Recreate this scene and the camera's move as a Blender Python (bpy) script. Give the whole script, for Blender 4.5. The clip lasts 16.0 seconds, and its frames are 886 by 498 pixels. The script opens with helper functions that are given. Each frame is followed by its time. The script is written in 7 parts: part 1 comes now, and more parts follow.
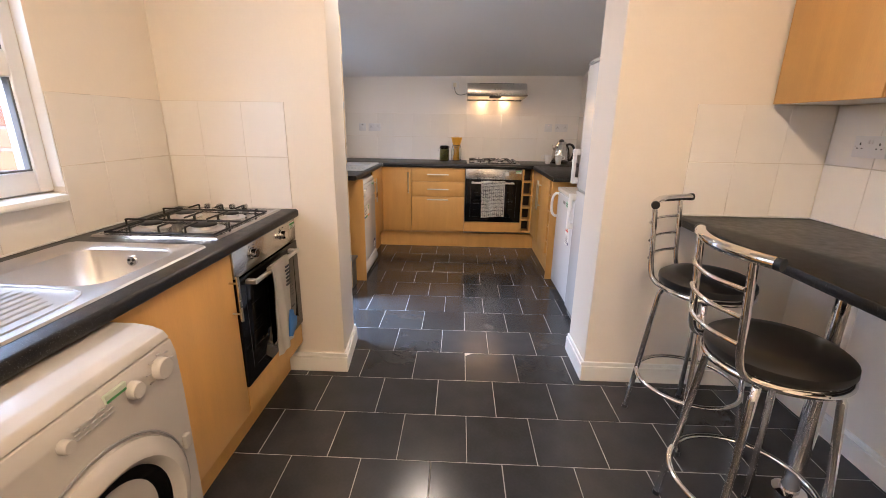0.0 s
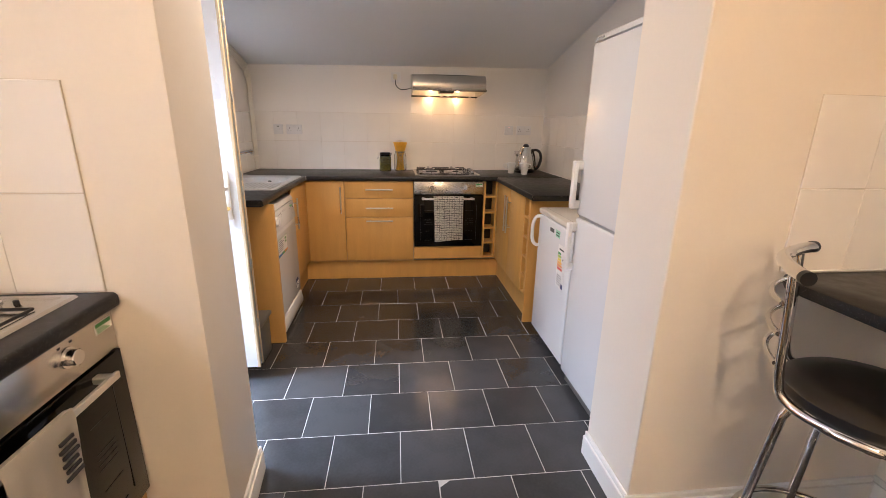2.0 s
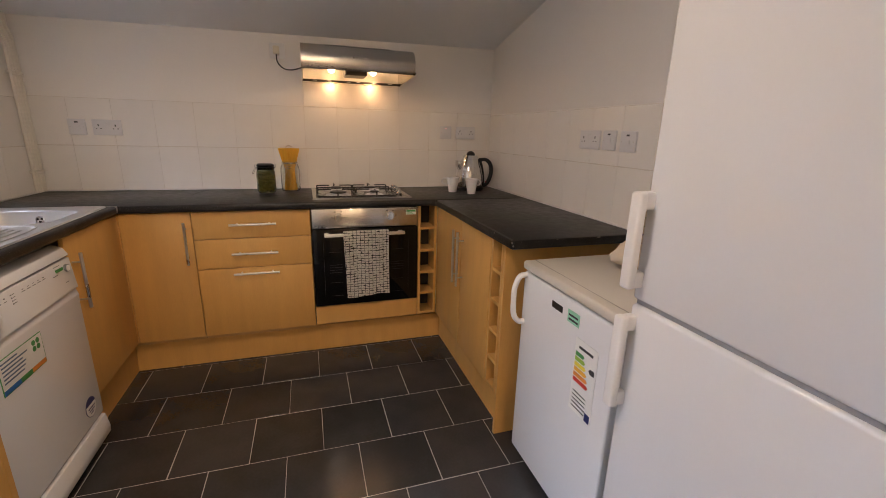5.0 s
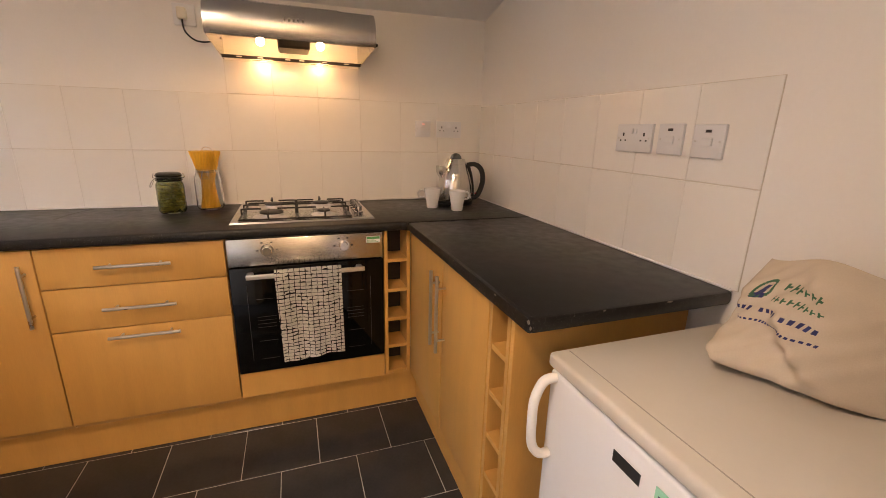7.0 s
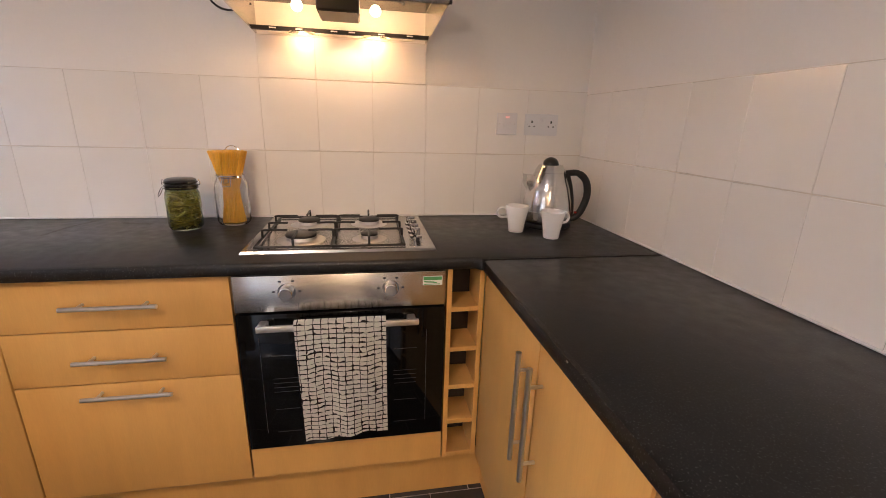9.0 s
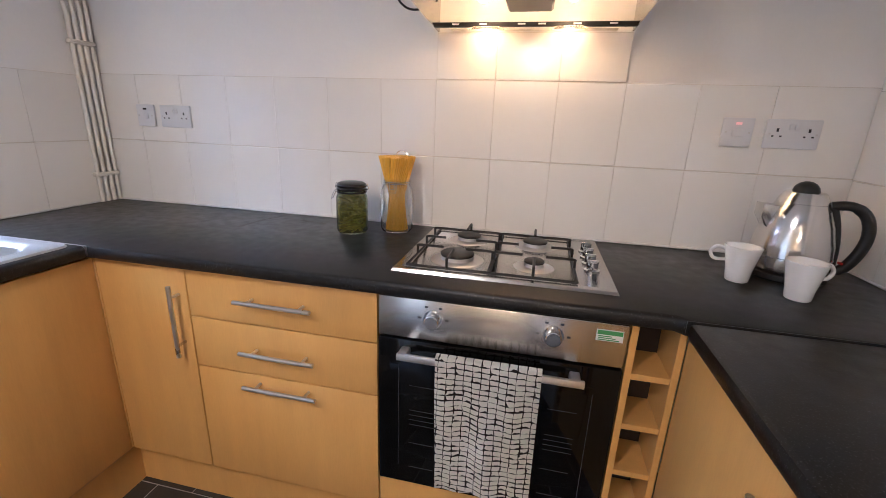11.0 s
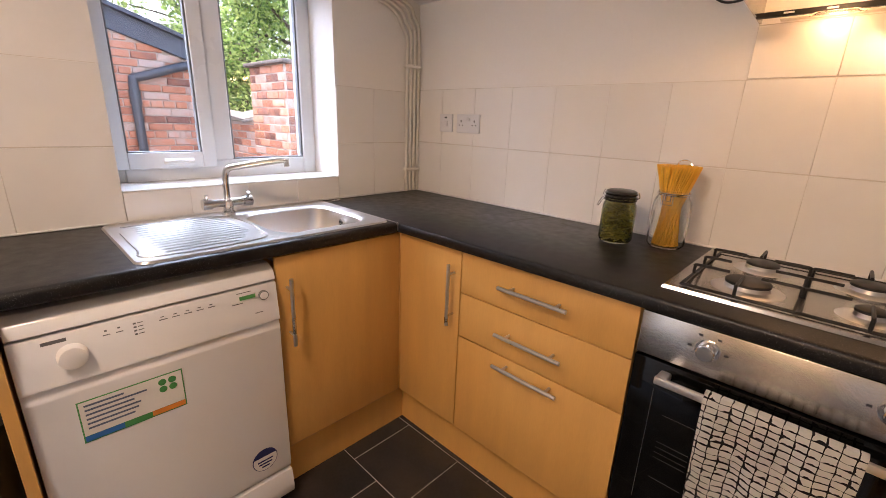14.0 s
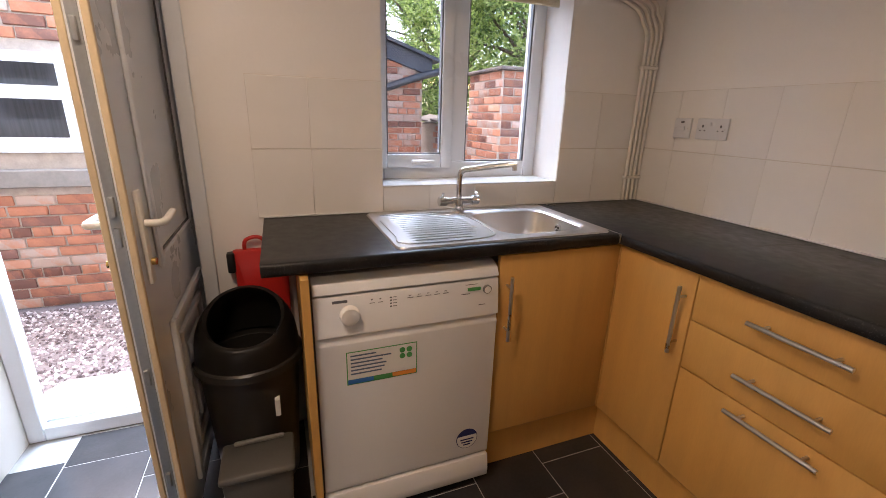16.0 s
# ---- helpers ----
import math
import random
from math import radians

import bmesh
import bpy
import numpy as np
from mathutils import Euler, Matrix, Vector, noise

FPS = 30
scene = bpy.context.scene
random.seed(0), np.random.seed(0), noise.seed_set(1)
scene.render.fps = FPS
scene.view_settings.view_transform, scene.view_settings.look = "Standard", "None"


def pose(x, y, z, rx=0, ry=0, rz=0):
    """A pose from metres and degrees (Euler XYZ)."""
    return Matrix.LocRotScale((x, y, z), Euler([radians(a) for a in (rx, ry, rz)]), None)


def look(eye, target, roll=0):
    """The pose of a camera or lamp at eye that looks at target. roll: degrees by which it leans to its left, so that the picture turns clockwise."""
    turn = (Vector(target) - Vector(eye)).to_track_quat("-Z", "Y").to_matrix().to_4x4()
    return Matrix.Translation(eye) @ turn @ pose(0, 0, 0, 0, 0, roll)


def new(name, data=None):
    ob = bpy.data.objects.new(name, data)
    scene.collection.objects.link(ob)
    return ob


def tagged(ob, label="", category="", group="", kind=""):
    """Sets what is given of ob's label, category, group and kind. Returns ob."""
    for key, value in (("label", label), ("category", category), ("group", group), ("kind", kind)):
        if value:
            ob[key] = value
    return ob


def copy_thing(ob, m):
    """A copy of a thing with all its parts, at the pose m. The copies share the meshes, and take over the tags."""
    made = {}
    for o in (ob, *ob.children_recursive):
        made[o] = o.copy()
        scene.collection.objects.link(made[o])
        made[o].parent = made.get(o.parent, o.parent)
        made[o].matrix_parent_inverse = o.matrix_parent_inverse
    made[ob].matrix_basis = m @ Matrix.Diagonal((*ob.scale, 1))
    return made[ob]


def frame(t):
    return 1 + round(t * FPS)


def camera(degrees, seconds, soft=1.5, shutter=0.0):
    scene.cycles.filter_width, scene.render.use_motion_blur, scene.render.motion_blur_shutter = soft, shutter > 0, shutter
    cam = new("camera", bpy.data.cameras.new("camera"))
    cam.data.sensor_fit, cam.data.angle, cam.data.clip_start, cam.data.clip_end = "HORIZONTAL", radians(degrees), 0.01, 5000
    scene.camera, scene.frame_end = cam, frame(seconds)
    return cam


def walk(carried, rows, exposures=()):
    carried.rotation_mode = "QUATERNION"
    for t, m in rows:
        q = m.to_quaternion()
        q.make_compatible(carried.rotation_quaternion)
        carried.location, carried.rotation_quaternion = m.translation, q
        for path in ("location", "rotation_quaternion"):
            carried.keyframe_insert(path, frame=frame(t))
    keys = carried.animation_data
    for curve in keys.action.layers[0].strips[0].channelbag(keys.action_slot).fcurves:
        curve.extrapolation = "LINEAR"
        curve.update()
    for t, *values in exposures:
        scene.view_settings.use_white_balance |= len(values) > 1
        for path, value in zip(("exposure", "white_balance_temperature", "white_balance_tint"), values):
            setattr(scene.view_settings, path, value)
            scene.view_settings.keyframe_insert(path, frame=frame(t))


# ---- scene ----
cam = camera(92.8, 16.0, soft=0.7)
PATH = [
    (0, (0.18, 0.12, 1.307), (0.11, 2.036, 0.74), 0.9),
    (0.5, (0.138, 0.364, 1.313), (0.134, 2.283, 0.748), 1.0),
    (1, (0.094, 0.595, 1.319), (0.165, 2.513, 0.757), 1.0),
    (1.5, (0.088, 0.822, 1.301), (0.232, 2.736, 0.742), 1.1),
    (2, (0.091, 1.059, 1.31), (0.309, 2.968, 0.752), 1.0),
    (2.5, (0.092, 1.275, 1.3), (0.387, 3.173, 0.745), 1.0),
    (3, (0.088, 1.472, 1.293), (0.465, 3.357, 0.743), 1.0),
    (3.5, (0.125, 1.672, 1.279), (0.572, 3.543, 0.732), 1.0),
    (4, (0.17, 1.86, 1.295), (0.671, 3.717, 0.748), 0.9),
    (4.5, (0.202, 2.053, 1.295), (0.755, 3.897, 0.751), 1.0),
    (4.7, (0.212, 2.132, 1.289), (0.783, 3.973, 0.756), 1.2),
    (6.8, (0.482, 2.834, 1.261), (1.131, 4.651, 0.732), 1.6),
    (7, (0.498, 2.899, 1.272), (1.146, 4.714, 0.737), 1.4),
    (7.5, (0.54, 3.057, 1.264), (1.183, 4.872, 0.723), 1.5),
    (8, (0.596, 3.205, 1.275), (1.224, 5.023, 0.727), 1.8),
    (8.2, (0.612, 3.256, 1.277), (1.207, 5.083, 0.724), 1.9),
    (10.3, (0.61, 3.649, 1.275), (0.453, 5.558, 0.7), 2.0),
    (10.5, (0.609, 3.66, 1.285), (0.389, 5.561, 0.706), 2.2),
    (11, (0.598, 3.676, 1.284), (0.2, 5.548, 0.704), 2.2),
    (11.5, (0.588, 3.68, 1.281), (0.011, 5.506, 0.703), 2.2),
    (12, (0.578, 3.676, 1.279), (-0.16, 5.444, 0.703), 2.2),
    (12.5, (0.572, 3.67, 1.276), (-0.314, 5.368, 0.701), 2.3),
    (13, (0.554, 3.653, 1.271), (-0.471, 5.27, 0.694), 2.3),
    (13.5, (0.541, 3.632, 1.271), (-0.637, 5.142, 0.693), 2.3),
    (14, (0.527, 3.605, 1.269), (-0.793, 4.992, 0.69), 2.2),
    (14.5, (0.513, 3.581, 1.267), (-0.936, 4.834, 0.69), 2.1),
    (15, (0.498, 3.551, 1.265), (-1.075, 4.642, 0.685), 2.0),
    (15.5, (0.485, 3.517, 1.271), (-1.204, 4.413, 0.684), 1.8),
    (16, (0.467, 3.486, 1.28), (-1.31, 4.181, 0.682), 1.7),
]
walk(cam, [(t, look(eye, target, roll)) for t, eye, target, roll in PATH], [
    (0, 2.3, 5700, 16), (2.0, 2.25, 6100, 17), (2.6, 2.15, 6100, 18), (3.5, 1.82, 6000, 19), (4.7, 1.75, 6200, 18), (7.0, 2.3, 7200, 22), (8.2, 2.35, 6900, 23), (10.4, 2.5, 4900, 16),
    (11.0, 2.5, 5100, 16), (11.5, 2.5, 5900, 21), (12.0, 2.4, 6400, 23), (13.5, 2.28, 6500, 23), (15.0, 2.35, 6600, 23), (15.5, 2.25, 6600, 22), (16, 1.72, 6600, 21)])

# ---- world and light ----
world = bpy.data.worlds.new("sky")
scene.world = world
world.use_nodes = True
wn = world.node_tree.nodes
sky = wn.new("ShaderNodeTexSky")
sky.sky_type = "NISHITA"
sky.sun_disc = False
sky.sun_elevation = radians(50)
sky.sun_rotation = radians(250)
sky.dust_density = 2.0
world.node_tree.links.new(sky.outputs[0], wn["Background"].inputs[0])
wn["Background"].inputs[1].default_value = 0.24
sun = new("sun", bpy.data.lights.new("sun", "SUN"))
sun.data.energy, sun.data.angle, sun.data.color = 1.7, radians(14), (1.0, 0.97, 0.93)
sun.matrix_world = look((-3, 2, 8), (-2.4, 3.4, 0))


def lamp(name, loc, power, colour, radius):
    ob = new(name, bpy.data.lights.new(name, "POINT"))
    ob.data.energy, ob.data.color, ob.data.shadow_soft_size = power, colour, radius
    ob.location = loc
    return ob


skylight = new("yard_skylight", bpy.data.lights.new("yard_skylight", "AREA"))
skylight.data.shape, skylight.data.size, skylight.data.size_y = "RECTANGLE", 4.5, 1.6
skylight.data.energy, skylight.data.color = 75, (0.56, 0.78, 1.0)
skylight.matrix_world = look((-2.5, 3.9, 3.1), (-1.0, 3.6, 0.6))
door_light = new("door_daylight", bpy.data.lights.new("door_daylight", "AREA"))
door_light.data.shape, door_light.data.size, door_light.data.size_y = "RECTANGLE", 0.7, 0.8
door_light.data.energy, door_light.data.color = 17, (0.55, 0.77, 1.0)
door_light.data.spread = radians(75)
door_light.matrix_world = look((-2.1, 2.83, 2.62), (-0.85, 2.80, 0.0))
front_light = new("window_daylight", bpy.data.lights.new("window_daylight", "AREA"))
front_light.data.shape, front_light.data.size, front_light.data.size_y = "RECTANGLE", 1.2, 0.9
front_light.data.energy, front_light.data.color = 9, (0.62, 0.81, 1.0)
front_light.matrix_world = look((-1.85, 1.0, 2.2), (1.3, 1.25, 0.35))
WARM = (1.0, 0.71, 0.42)
lamp("front_room_lamp", (0.40, 0.42, 2.40), 9.5, WARM, 0.06)
# Unseen fill added far back, to brighten the rear cabinet fronts.
lamp("far_room_lamp", (0.40, -2.0, 2.40), 16, WARM, 0.06)
# Added fill that brightens the rear kitchen; no such lamp is known there.
rear_lamp = new("rear_ceiling_lamp", bpy.data.lights.new("rear_ceiling_lamp", "AREA"))
rear_lamp.data.shape, rear_lamp.data.size = "DISK", 0.24
rear_lamp.data.energy, rear_lamp.data.color = 4.1, (1.0, 0.80, 0.58)
rear_lamp.location = (-0.05, 3.13, 2.165)
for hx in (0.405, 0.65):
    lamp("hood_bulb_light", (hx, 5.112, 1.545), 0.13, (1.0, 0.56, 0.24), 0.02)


# ---- materials ----
def mat(name, colour, rough=0.5, metal=0.0, var=0.06, scale=6.0, bump=0.0, bscale=120.0, coat=0.0, island=0.0, per=0.0, stretch=None, ior=None, rvar=0.1):
    """A surface with variation of tone at two scales, fine relief and uneven gloss."""
    m = bpy.data.materials.new(name)
    m.use_nodes = True
    nt = m.node_tree
    n, l = nt.nodes, nt.links
    b = n["Principled BSDF"]
    b.inputs["Roughness"].default_value = rough
    b.inputs["Metallic"].default_value = metal
    b.inputs["Coat Weight"].default_value = coat
    b.inputs["Coat Roughness"].default_value = 0.12
    if ior:
        b.inputs["IOR"].default_value = ior
    tc = n.new("ShaderNodeTexCoord")
    mp = n.new("ShaderNodeMapping")
    l.new(tc.outputs["Object"], mp.inputs[0])
    if stretch:
        mp.inputs["Scale"].default_value = stretch
    big = n.new("ShaderNodeTexNoise")
    big.inputs["Scale"].default_value = scale
    big.inputs["Detail"].default_value = 6
    l.new(mp.outputs[0], big.inputs["Vector"])
    fine = n.new("ShaderNodeTexNoise")
    fine.inputs["Scale"].default_value = bscale
    fine.inputs["Detail"].default_value = 4
    l.new(mp.outputs[0], fine.inputs["Vector"])
    mix = n.new("ShaderNodeMath")
    mix.operation = "MULTIPLY_ADD"
    mix.inputs[1].default_value = 0.7
    l.new(big.outputs[0], mix.inputs[0])
    f2 = n.new("ShaderNodeMath")
    f2.operation = "MULTIPLY"
    f2.inputs[1].default_value = 0.3
    l.new(fine.outputs[0], f2.inputs[0])
    l.new(f2.outputs[0], mix.inputs[2])
    src = mix.outputs[0]
    if island or per:
        if island:
            g = n.new("ShaderNodeNewGeometry").outputs["Random Per Island"]
        else:
            g = n.new("ShaderNodeObjectInfo").outputs["Random"]
        a = n.new("ShaderNodeMath")
        a.operation = "MULTIPLY_ADD"
        a.inputs[1].default_value = (island or per)
        l.new(g, a.inputs[0])
        l.new(src, a.inputs[2])
        a2 = n.new("ShaderNodeMath")
        a2.operation = "SUBTRACT"
        a2.inputs[1].default_value = (island or per) / 2
        l.new(a.outputs[0], a2.inputs[0])
        src = a2.outputs[0]
    ramp = n.new("ShaderNodeValToRGB")
    e = ramp.color_ramp.elements
    e[0].position, e[1].position = 0.25, 0.75
    c = np.array(colour)
    e[0].color = (*np.clip(c * (1 - var), 0, 1), 1)
    e[1].color = (*np.clip(c * (1 + var), 0, 1), 1)
    l.new(src, ramp.inputs[0])
    l.new(ramp.outputs[0], b.inputs["Base Color"])
    rr = n.new("ShaderNodeMapRange")
    rr.inputs["To Min"].default_value = max(0.02, rough * (1 - rvar))
    rr.inputs["To Max"].default_value = min(1.0, rough * (1 + rvar))
    l.new(big.outputs[0], rr.inputs[0])
    l.new(rr.outputs[0], b.inputs["Roughness"])
    if bump:
        bp = n.new("ShaderNodeBump")
        bp.inputs["Strength"].default_value = bump
        bp.inputs["Distance"].default_value = 0.002
        l.new(mix.outputs[0], bp.inputs["Height"])
        l.new(bp.outputs[0], b.inputs["Normal"])
    return m


def ramp_colours(m, stops):
    e = [x for x in m.node_tree.nodes if x.bl_idname == "ShaderNodeValToRGB"][0].color_ramp
    while len(e.elements) < len(stops):
        e.elements.new(0.5)
    for el, (p, c) in zip(e.elements, stops):
        el.position, el.color = p, (*c, 1)


def glass(name, colour=(1, 1, 1), rough=0.0):
    m = bpy.data.materials.new(name)
    m.use_nodes = True
    b = m.node_tree.nodes["Principled BSDF"]
    b.inputs["Base Color"].default_value = (*colour, 1)
    b.inputs["Roughness"].default_value = rough
    b.inputs["Transmission Weight"].default_value = 1.0
    b.inputs["IOR"].default_value = 1.45
    return m


def glow(name, colour, strength):
    m = bpy.data.materials.new(name)
    m.use_nodes = True
    b = m.node_tree.nodes["Principled BSDF"]
    b.inputs["Emission Color"].default_value = (*colour, 1)
    b.inputs["Emission Strength"].default_value = strength
    return m


PAINT = mat("magnolia_wall_paint", (0.81, 0.775, 0.725), 0.6, var=0.03, scale=1.5, bump=0.08, bscale=90)
PAINT_FRONT = mat("warm_white_wall_paint", (0.78, 0.72, 0.63), 0.6, var=0.03, scale=1.5, bump=0.1, bscale=90)
CEIL = mat("ceiling_paint", (0.83, 0.83, 0.82), 0.75, var=0.03, scale=1.2, bump=0.1, bscale=70)
GLOSS = mat("white_gloss_woodwork", (0.78, 0.77, 0.74), 0.3, var=0.03, scale=4, bump=0.05)
TILE = mat("ivory_wall_tile", (0.81, 0.775, 0.72), 0.14, var=0.03, scale=3, bump=0.06, bscale=14, per=0.35, rvar=0.3)
TILEGROUT = mat("wall_grout", (0.65, 0.58, 0.49), 0.7, var=0.08)
SLATE = mat("charcoal_floor_tile", (0.036, 0.0355, 0.037), 0.2, var=0.25, scale=7, bump=0.015, bscale=90, per=0.5, rvar=0.1)
FGROUT = mat("pale_floor_grout", (0.34, 0.325, 0.305), 0.85, var=0.2, scale=20)
WOOD = mat("beech_effect_laminate", (0.60, 0.335, 0.093), 0.42, var=0.10, scale=2.6, bump=0.03, bscale=40, stretch=(7, 7, 0.9), per=0.3)
WOODX = mat("beech_effect_laminate_edge", (0.55, 0.325, 0.12), 0.45, var=0.12, scale=3, bscale=40, stretch=(1, 1, 6))
# Near-black puts the shade deep inside the wine racks into the colour.
DARKIN = mat("recess_shade_board", (0.018, 0.011, 0.009), 0.7, var=0.2)
TOP = mat("black_laminate_worktop", (0.0065, 0.0063, 0.0065), 0.36, var=0.75, scale=30, bump=0.25, bscale=220, rvar=0.35, ior=1.4)
tn = TOP.node_tree
fleck = tn.nodes.new("ShaderNodeTexNoise")
fleck.inputs["Scale"].default_value = 330
fleck.inputs["Detail"].default_value = 2
fleck_ramp = tn.nodes.new("ShaderNodeMapRange")
fleck_ramp.inputs["From Min"].default_value, fleck_ramp.inputs["From Max"].default_value = 0.60, 0.72
tn.links.new(tn.nodes["Mapping"].outputs[0], fleck.inputs["Vector"])
tn.links.new(fleck.outputs[0], fleck_ramp.inputs[0])
fleck_mix = tn.nodes.new("ShaderNodeMix")
fleck_mix.data_type = "RGBA"
tb = tn.nodes["Principled BSDF"]
tn.links.new(fleck_ramp.outputs[0], fleck_mix.inputs[0])
tn.links.new(tb.inputs["Base Color"].links[0].from_socket, fleck_mix.inputs[6])
fleck_mix.inputs[7].default_value = (0.075, 0.073, 0.072, 1)
tn.links.new(fleck_mix.outputs[2], tb.inputs["Base Color"])
STEEL = mat("brushed_steel", (0.58, 0.56, 0.53), 0.26, 1.0, var=0.02, scale=2, bscale=60, stretch=(0.6, 30, 30))
STEEL.node_tree.nodes["Principled BSDF"].inputs["Anisotropic"].default_value = 0.7
STEEL.node_tree.nodes["Principled BSDF"].inputs["Anisotropic Rotation"].default_value = 0.25
SINK = mat("satin_sink_steel", (0.62, 0.61, 0.6), 0.32, 1.0, var=0.06, scale=6, bump=0.02, bscale=150, rvar=0.2)
KETTLE = mat("polished_kettle_steel", (0.66, 0.65, 0.63), 0.19, 1.0, var=0.03, scale=4, rvar=0.25)
HOBSTEEL = mat("polished_hob_steel", (0.47, 0.455, 0.435), 0.2, 1.0, var=0.05, scale=5, rvar=0.25)
CHROME = mat("chrome", (0.72, 0.72, 0.72), 0.07, 1.0, var=0.03, scale=5)
ALLOY = mat("satin_aluminium", (0.78, 0.76, 0.73), 0.42, 1.0, var=0.03)
NICKEL = mat("satin_nickel", (0.62, 0.6, 0.57), 0.28, 1.0, var=0.05)
BLACKGLASS = mat("black_oven_glass", (0.003, 0.003, 0.003), 0.05, var=0.2, ior=1.33)
BLACKMET = mat("black_enamel", (0.008, 0.0075, 0.007), 0.42, var=0.3, bump=0.1)
BLACKPL = mat("black_plastic", (0.009, 0.009, 0.009), 0.35, var=0.2, bump=0.05)
LEATHER = mat("black_vinyl", (0.009, 0.0085, 0.0085), 0.34, var=0.3, scale=8, bump=0.15, bscale=160)
WHITEAPP = mat("white_appliance_enamel", (0.74, 0.745, 0.75), 0.16, var=0.02, scale=2, bump=0.02)
# White enamel with weaker light put into its colour, offsetting the front lamp.
OLDENAMEL = mat("dimmed_white_enamel", (0.47, 0.445, 0.41), 0.22, var=0.03, scale=2, bump=0.02)
WHITEPL = mat("white_plastic", (0.78, 0.77, 0.75), 0.3, var=0.03)
PLATE = mat("pale_grey_socket_plastic", (0.68, 0.672, 0.67), 0.35, var=0.03)
UPVC = mat("white_upvc", (0.76, 0.775, 0.79), 0.28, var=0.03, scale=3)
AGED = mat("yellowed_plastic_edge", (0.66, 0.53, 0.34), 0.45, var=0.12, scale=8)
GREYMET = mat("galvanised_lock_strip", (0.42, 0.45, 0.47), 0.4, 0.8, var=0.15)
BRASS = mat("brass", (0.7, 0.48, 0.16), 0.25, 1.0, var=0.08)
GASKET = mat("grey_gasket", (0.16, 0.165, 0.17), 0.6, var=0.15)
GRAPHITE = mat("graphite_bin_plastic", (0.027, 0.0245, 0.0215), 0.3, var=0.15, bump=0.06, bscale=90)
GREYPL = mat("dark_grey_plastic", (0.10, 0.095, 0.085), 0.42, var=0.12, bump=0.05)
RED = mat("red_plastic", (0.52, 0.02, 0.015), 0.35, var=0.12)
CREAM = mat("cream_pipe_paint", (0.80, 0.76, 0.67), 0.35, var=0.06, scale=8)
CHINA = mat("white_china", (0.82, 0.81, 0.80), 0.1, var=0.02)
COTTON = mat("natural_cotton", (0.55, 0.46, 0.35), 0.9, var=0.08, scale=8, bump=0.5, bscale=420)
CLOTH = mat("white_cotton", (0.72, 0.68, 0.6), 0.9, var=0.06, bump=0.4, bscale=300)
PASTA = mat("dry_spaghetti", (0.90, 0.49, 0.04), 0.45, var=0.1, island=0.5)
PICKLE = mat("green_pickles", (0.50, 0.41, 0.11), 0.35, var=0.45, island=0.6)
BRINE = glass("green_brine", (0.62, 0.72, 0.42))
GLASS = glass("clear_glass", (0.97, 0.98, 0.97))
GREENGLASS = glass("green_tinted_glass", (0.62, 0.66, 0.46))
PANE = glass("window_glass", (1, 1, 1))
FILTER = mat("greasy_metal_tray", (0.045, 0.035, 0.023), 0.25, 1.0, var=0.2, scale=5)
BULB = glow("lit_bulb", (1.0, 0.60, 0.26), 29)
NEON = glow("red_neon", (1.0, 0.03, 0.01), 0.22)
INK = mat("dark_ink", (0.03, 0.03, 0.035), 0.6, var=0.2)
GREEN = mat("green_print", (0.06, 0.28, 0.08), 0.5)
DARKGREEN = mat("dark_green_print", (0.035, 0.12, 0.06), 0.7)
BLUE = mat("blue_print", (0.03, 0.16, 0.45), 0.5)
NAVY = mat("navy_print", (0.015, 0.02, 0.11), 0.6)
ORANGE = mat("orange_print", (0.72, 0.26, 0.04), 0.5)
YELLOW = mat("yellow_print", (0.75, 0.6, 0.05), 0.5)
PAPER = mat("white_sticker", (0.74, 0.74, 0.71), 0.4)
BRICKM = mat("old_red_brick", (0.34, 0.12, 0.065), 0.85, var=0.6, scale=9, bump=0.5, bscale=60, per=1.0)
ramp_colours(BRICKM, [(0.08, (0.19, 0.085, 0.06)), (0.3, (0.36, 0.14, 0.08)), (0.55, (0.46, 0.18, 0.095)), (0.78, (0.50, 0.235, 0.145)), (0.97, (0.46, 0.33, 0.26))])
BRICKJ = mat("old_red_brick_far", (0.34, 0.12, 0.065), 0.85, var=0.6, scale=9, bump=0.5, bscale=60, island=1.0)
ramp_colours(BRICKJ, [(0.08, (0.19, 0.085, 0.06)), (0.3, (0.36, 0.14, 0.08)), (0.55, (0.46, 0.18, 0.095)), (0.78, (0.50, 0.235, 0.145)), (0.97, (0.46, 0.33, 0.26))])
MORTAR = mat("lime_mortar", (0.40, 0.33, 0.27), 0.95, var=0.25, scale=14, bump=0.6, bscale=90)
STONE = mat("weathered_stone", (0.24, 0.21, 0.18), 0.9, var=0.25, scale=7, bump=0.5, bscale=60)
LEAD = mat("dark_roof_felt", (0.06, 0.065, 0.075), 0.6, var=0.35, scale=8, bump=0.3)
PIPEGREY = mat("grey_downpipe", (0.05, 0.055, 0.06), 0.4, var=0.12)
GRAVELM = mat("pink_gravel", (0.40, 0.32, 0.29), 0.9, var=0.5, scale=40, bump=0.6, bscale=120, island=1.0)
ramp_colours(GRAVELM, [(0.15, (0.09, 0.06, 0.055)), (0.45, (0.25, 0.185, 0.17)), (0.7, (0.36, 0.285, 0.265)), (0.95, (0.55, 0.49, 0.46))])
SOIL = mat("gravel_bed", (0.17, 0.13, 0.12), 0.95, var=0.5, scale=60, bump=0.8, bscale=140)
LEAF = mat("green_leaves", (0.10, 0.17, 0.03), 0.55, var=0.5, scale=4, island=1.2)
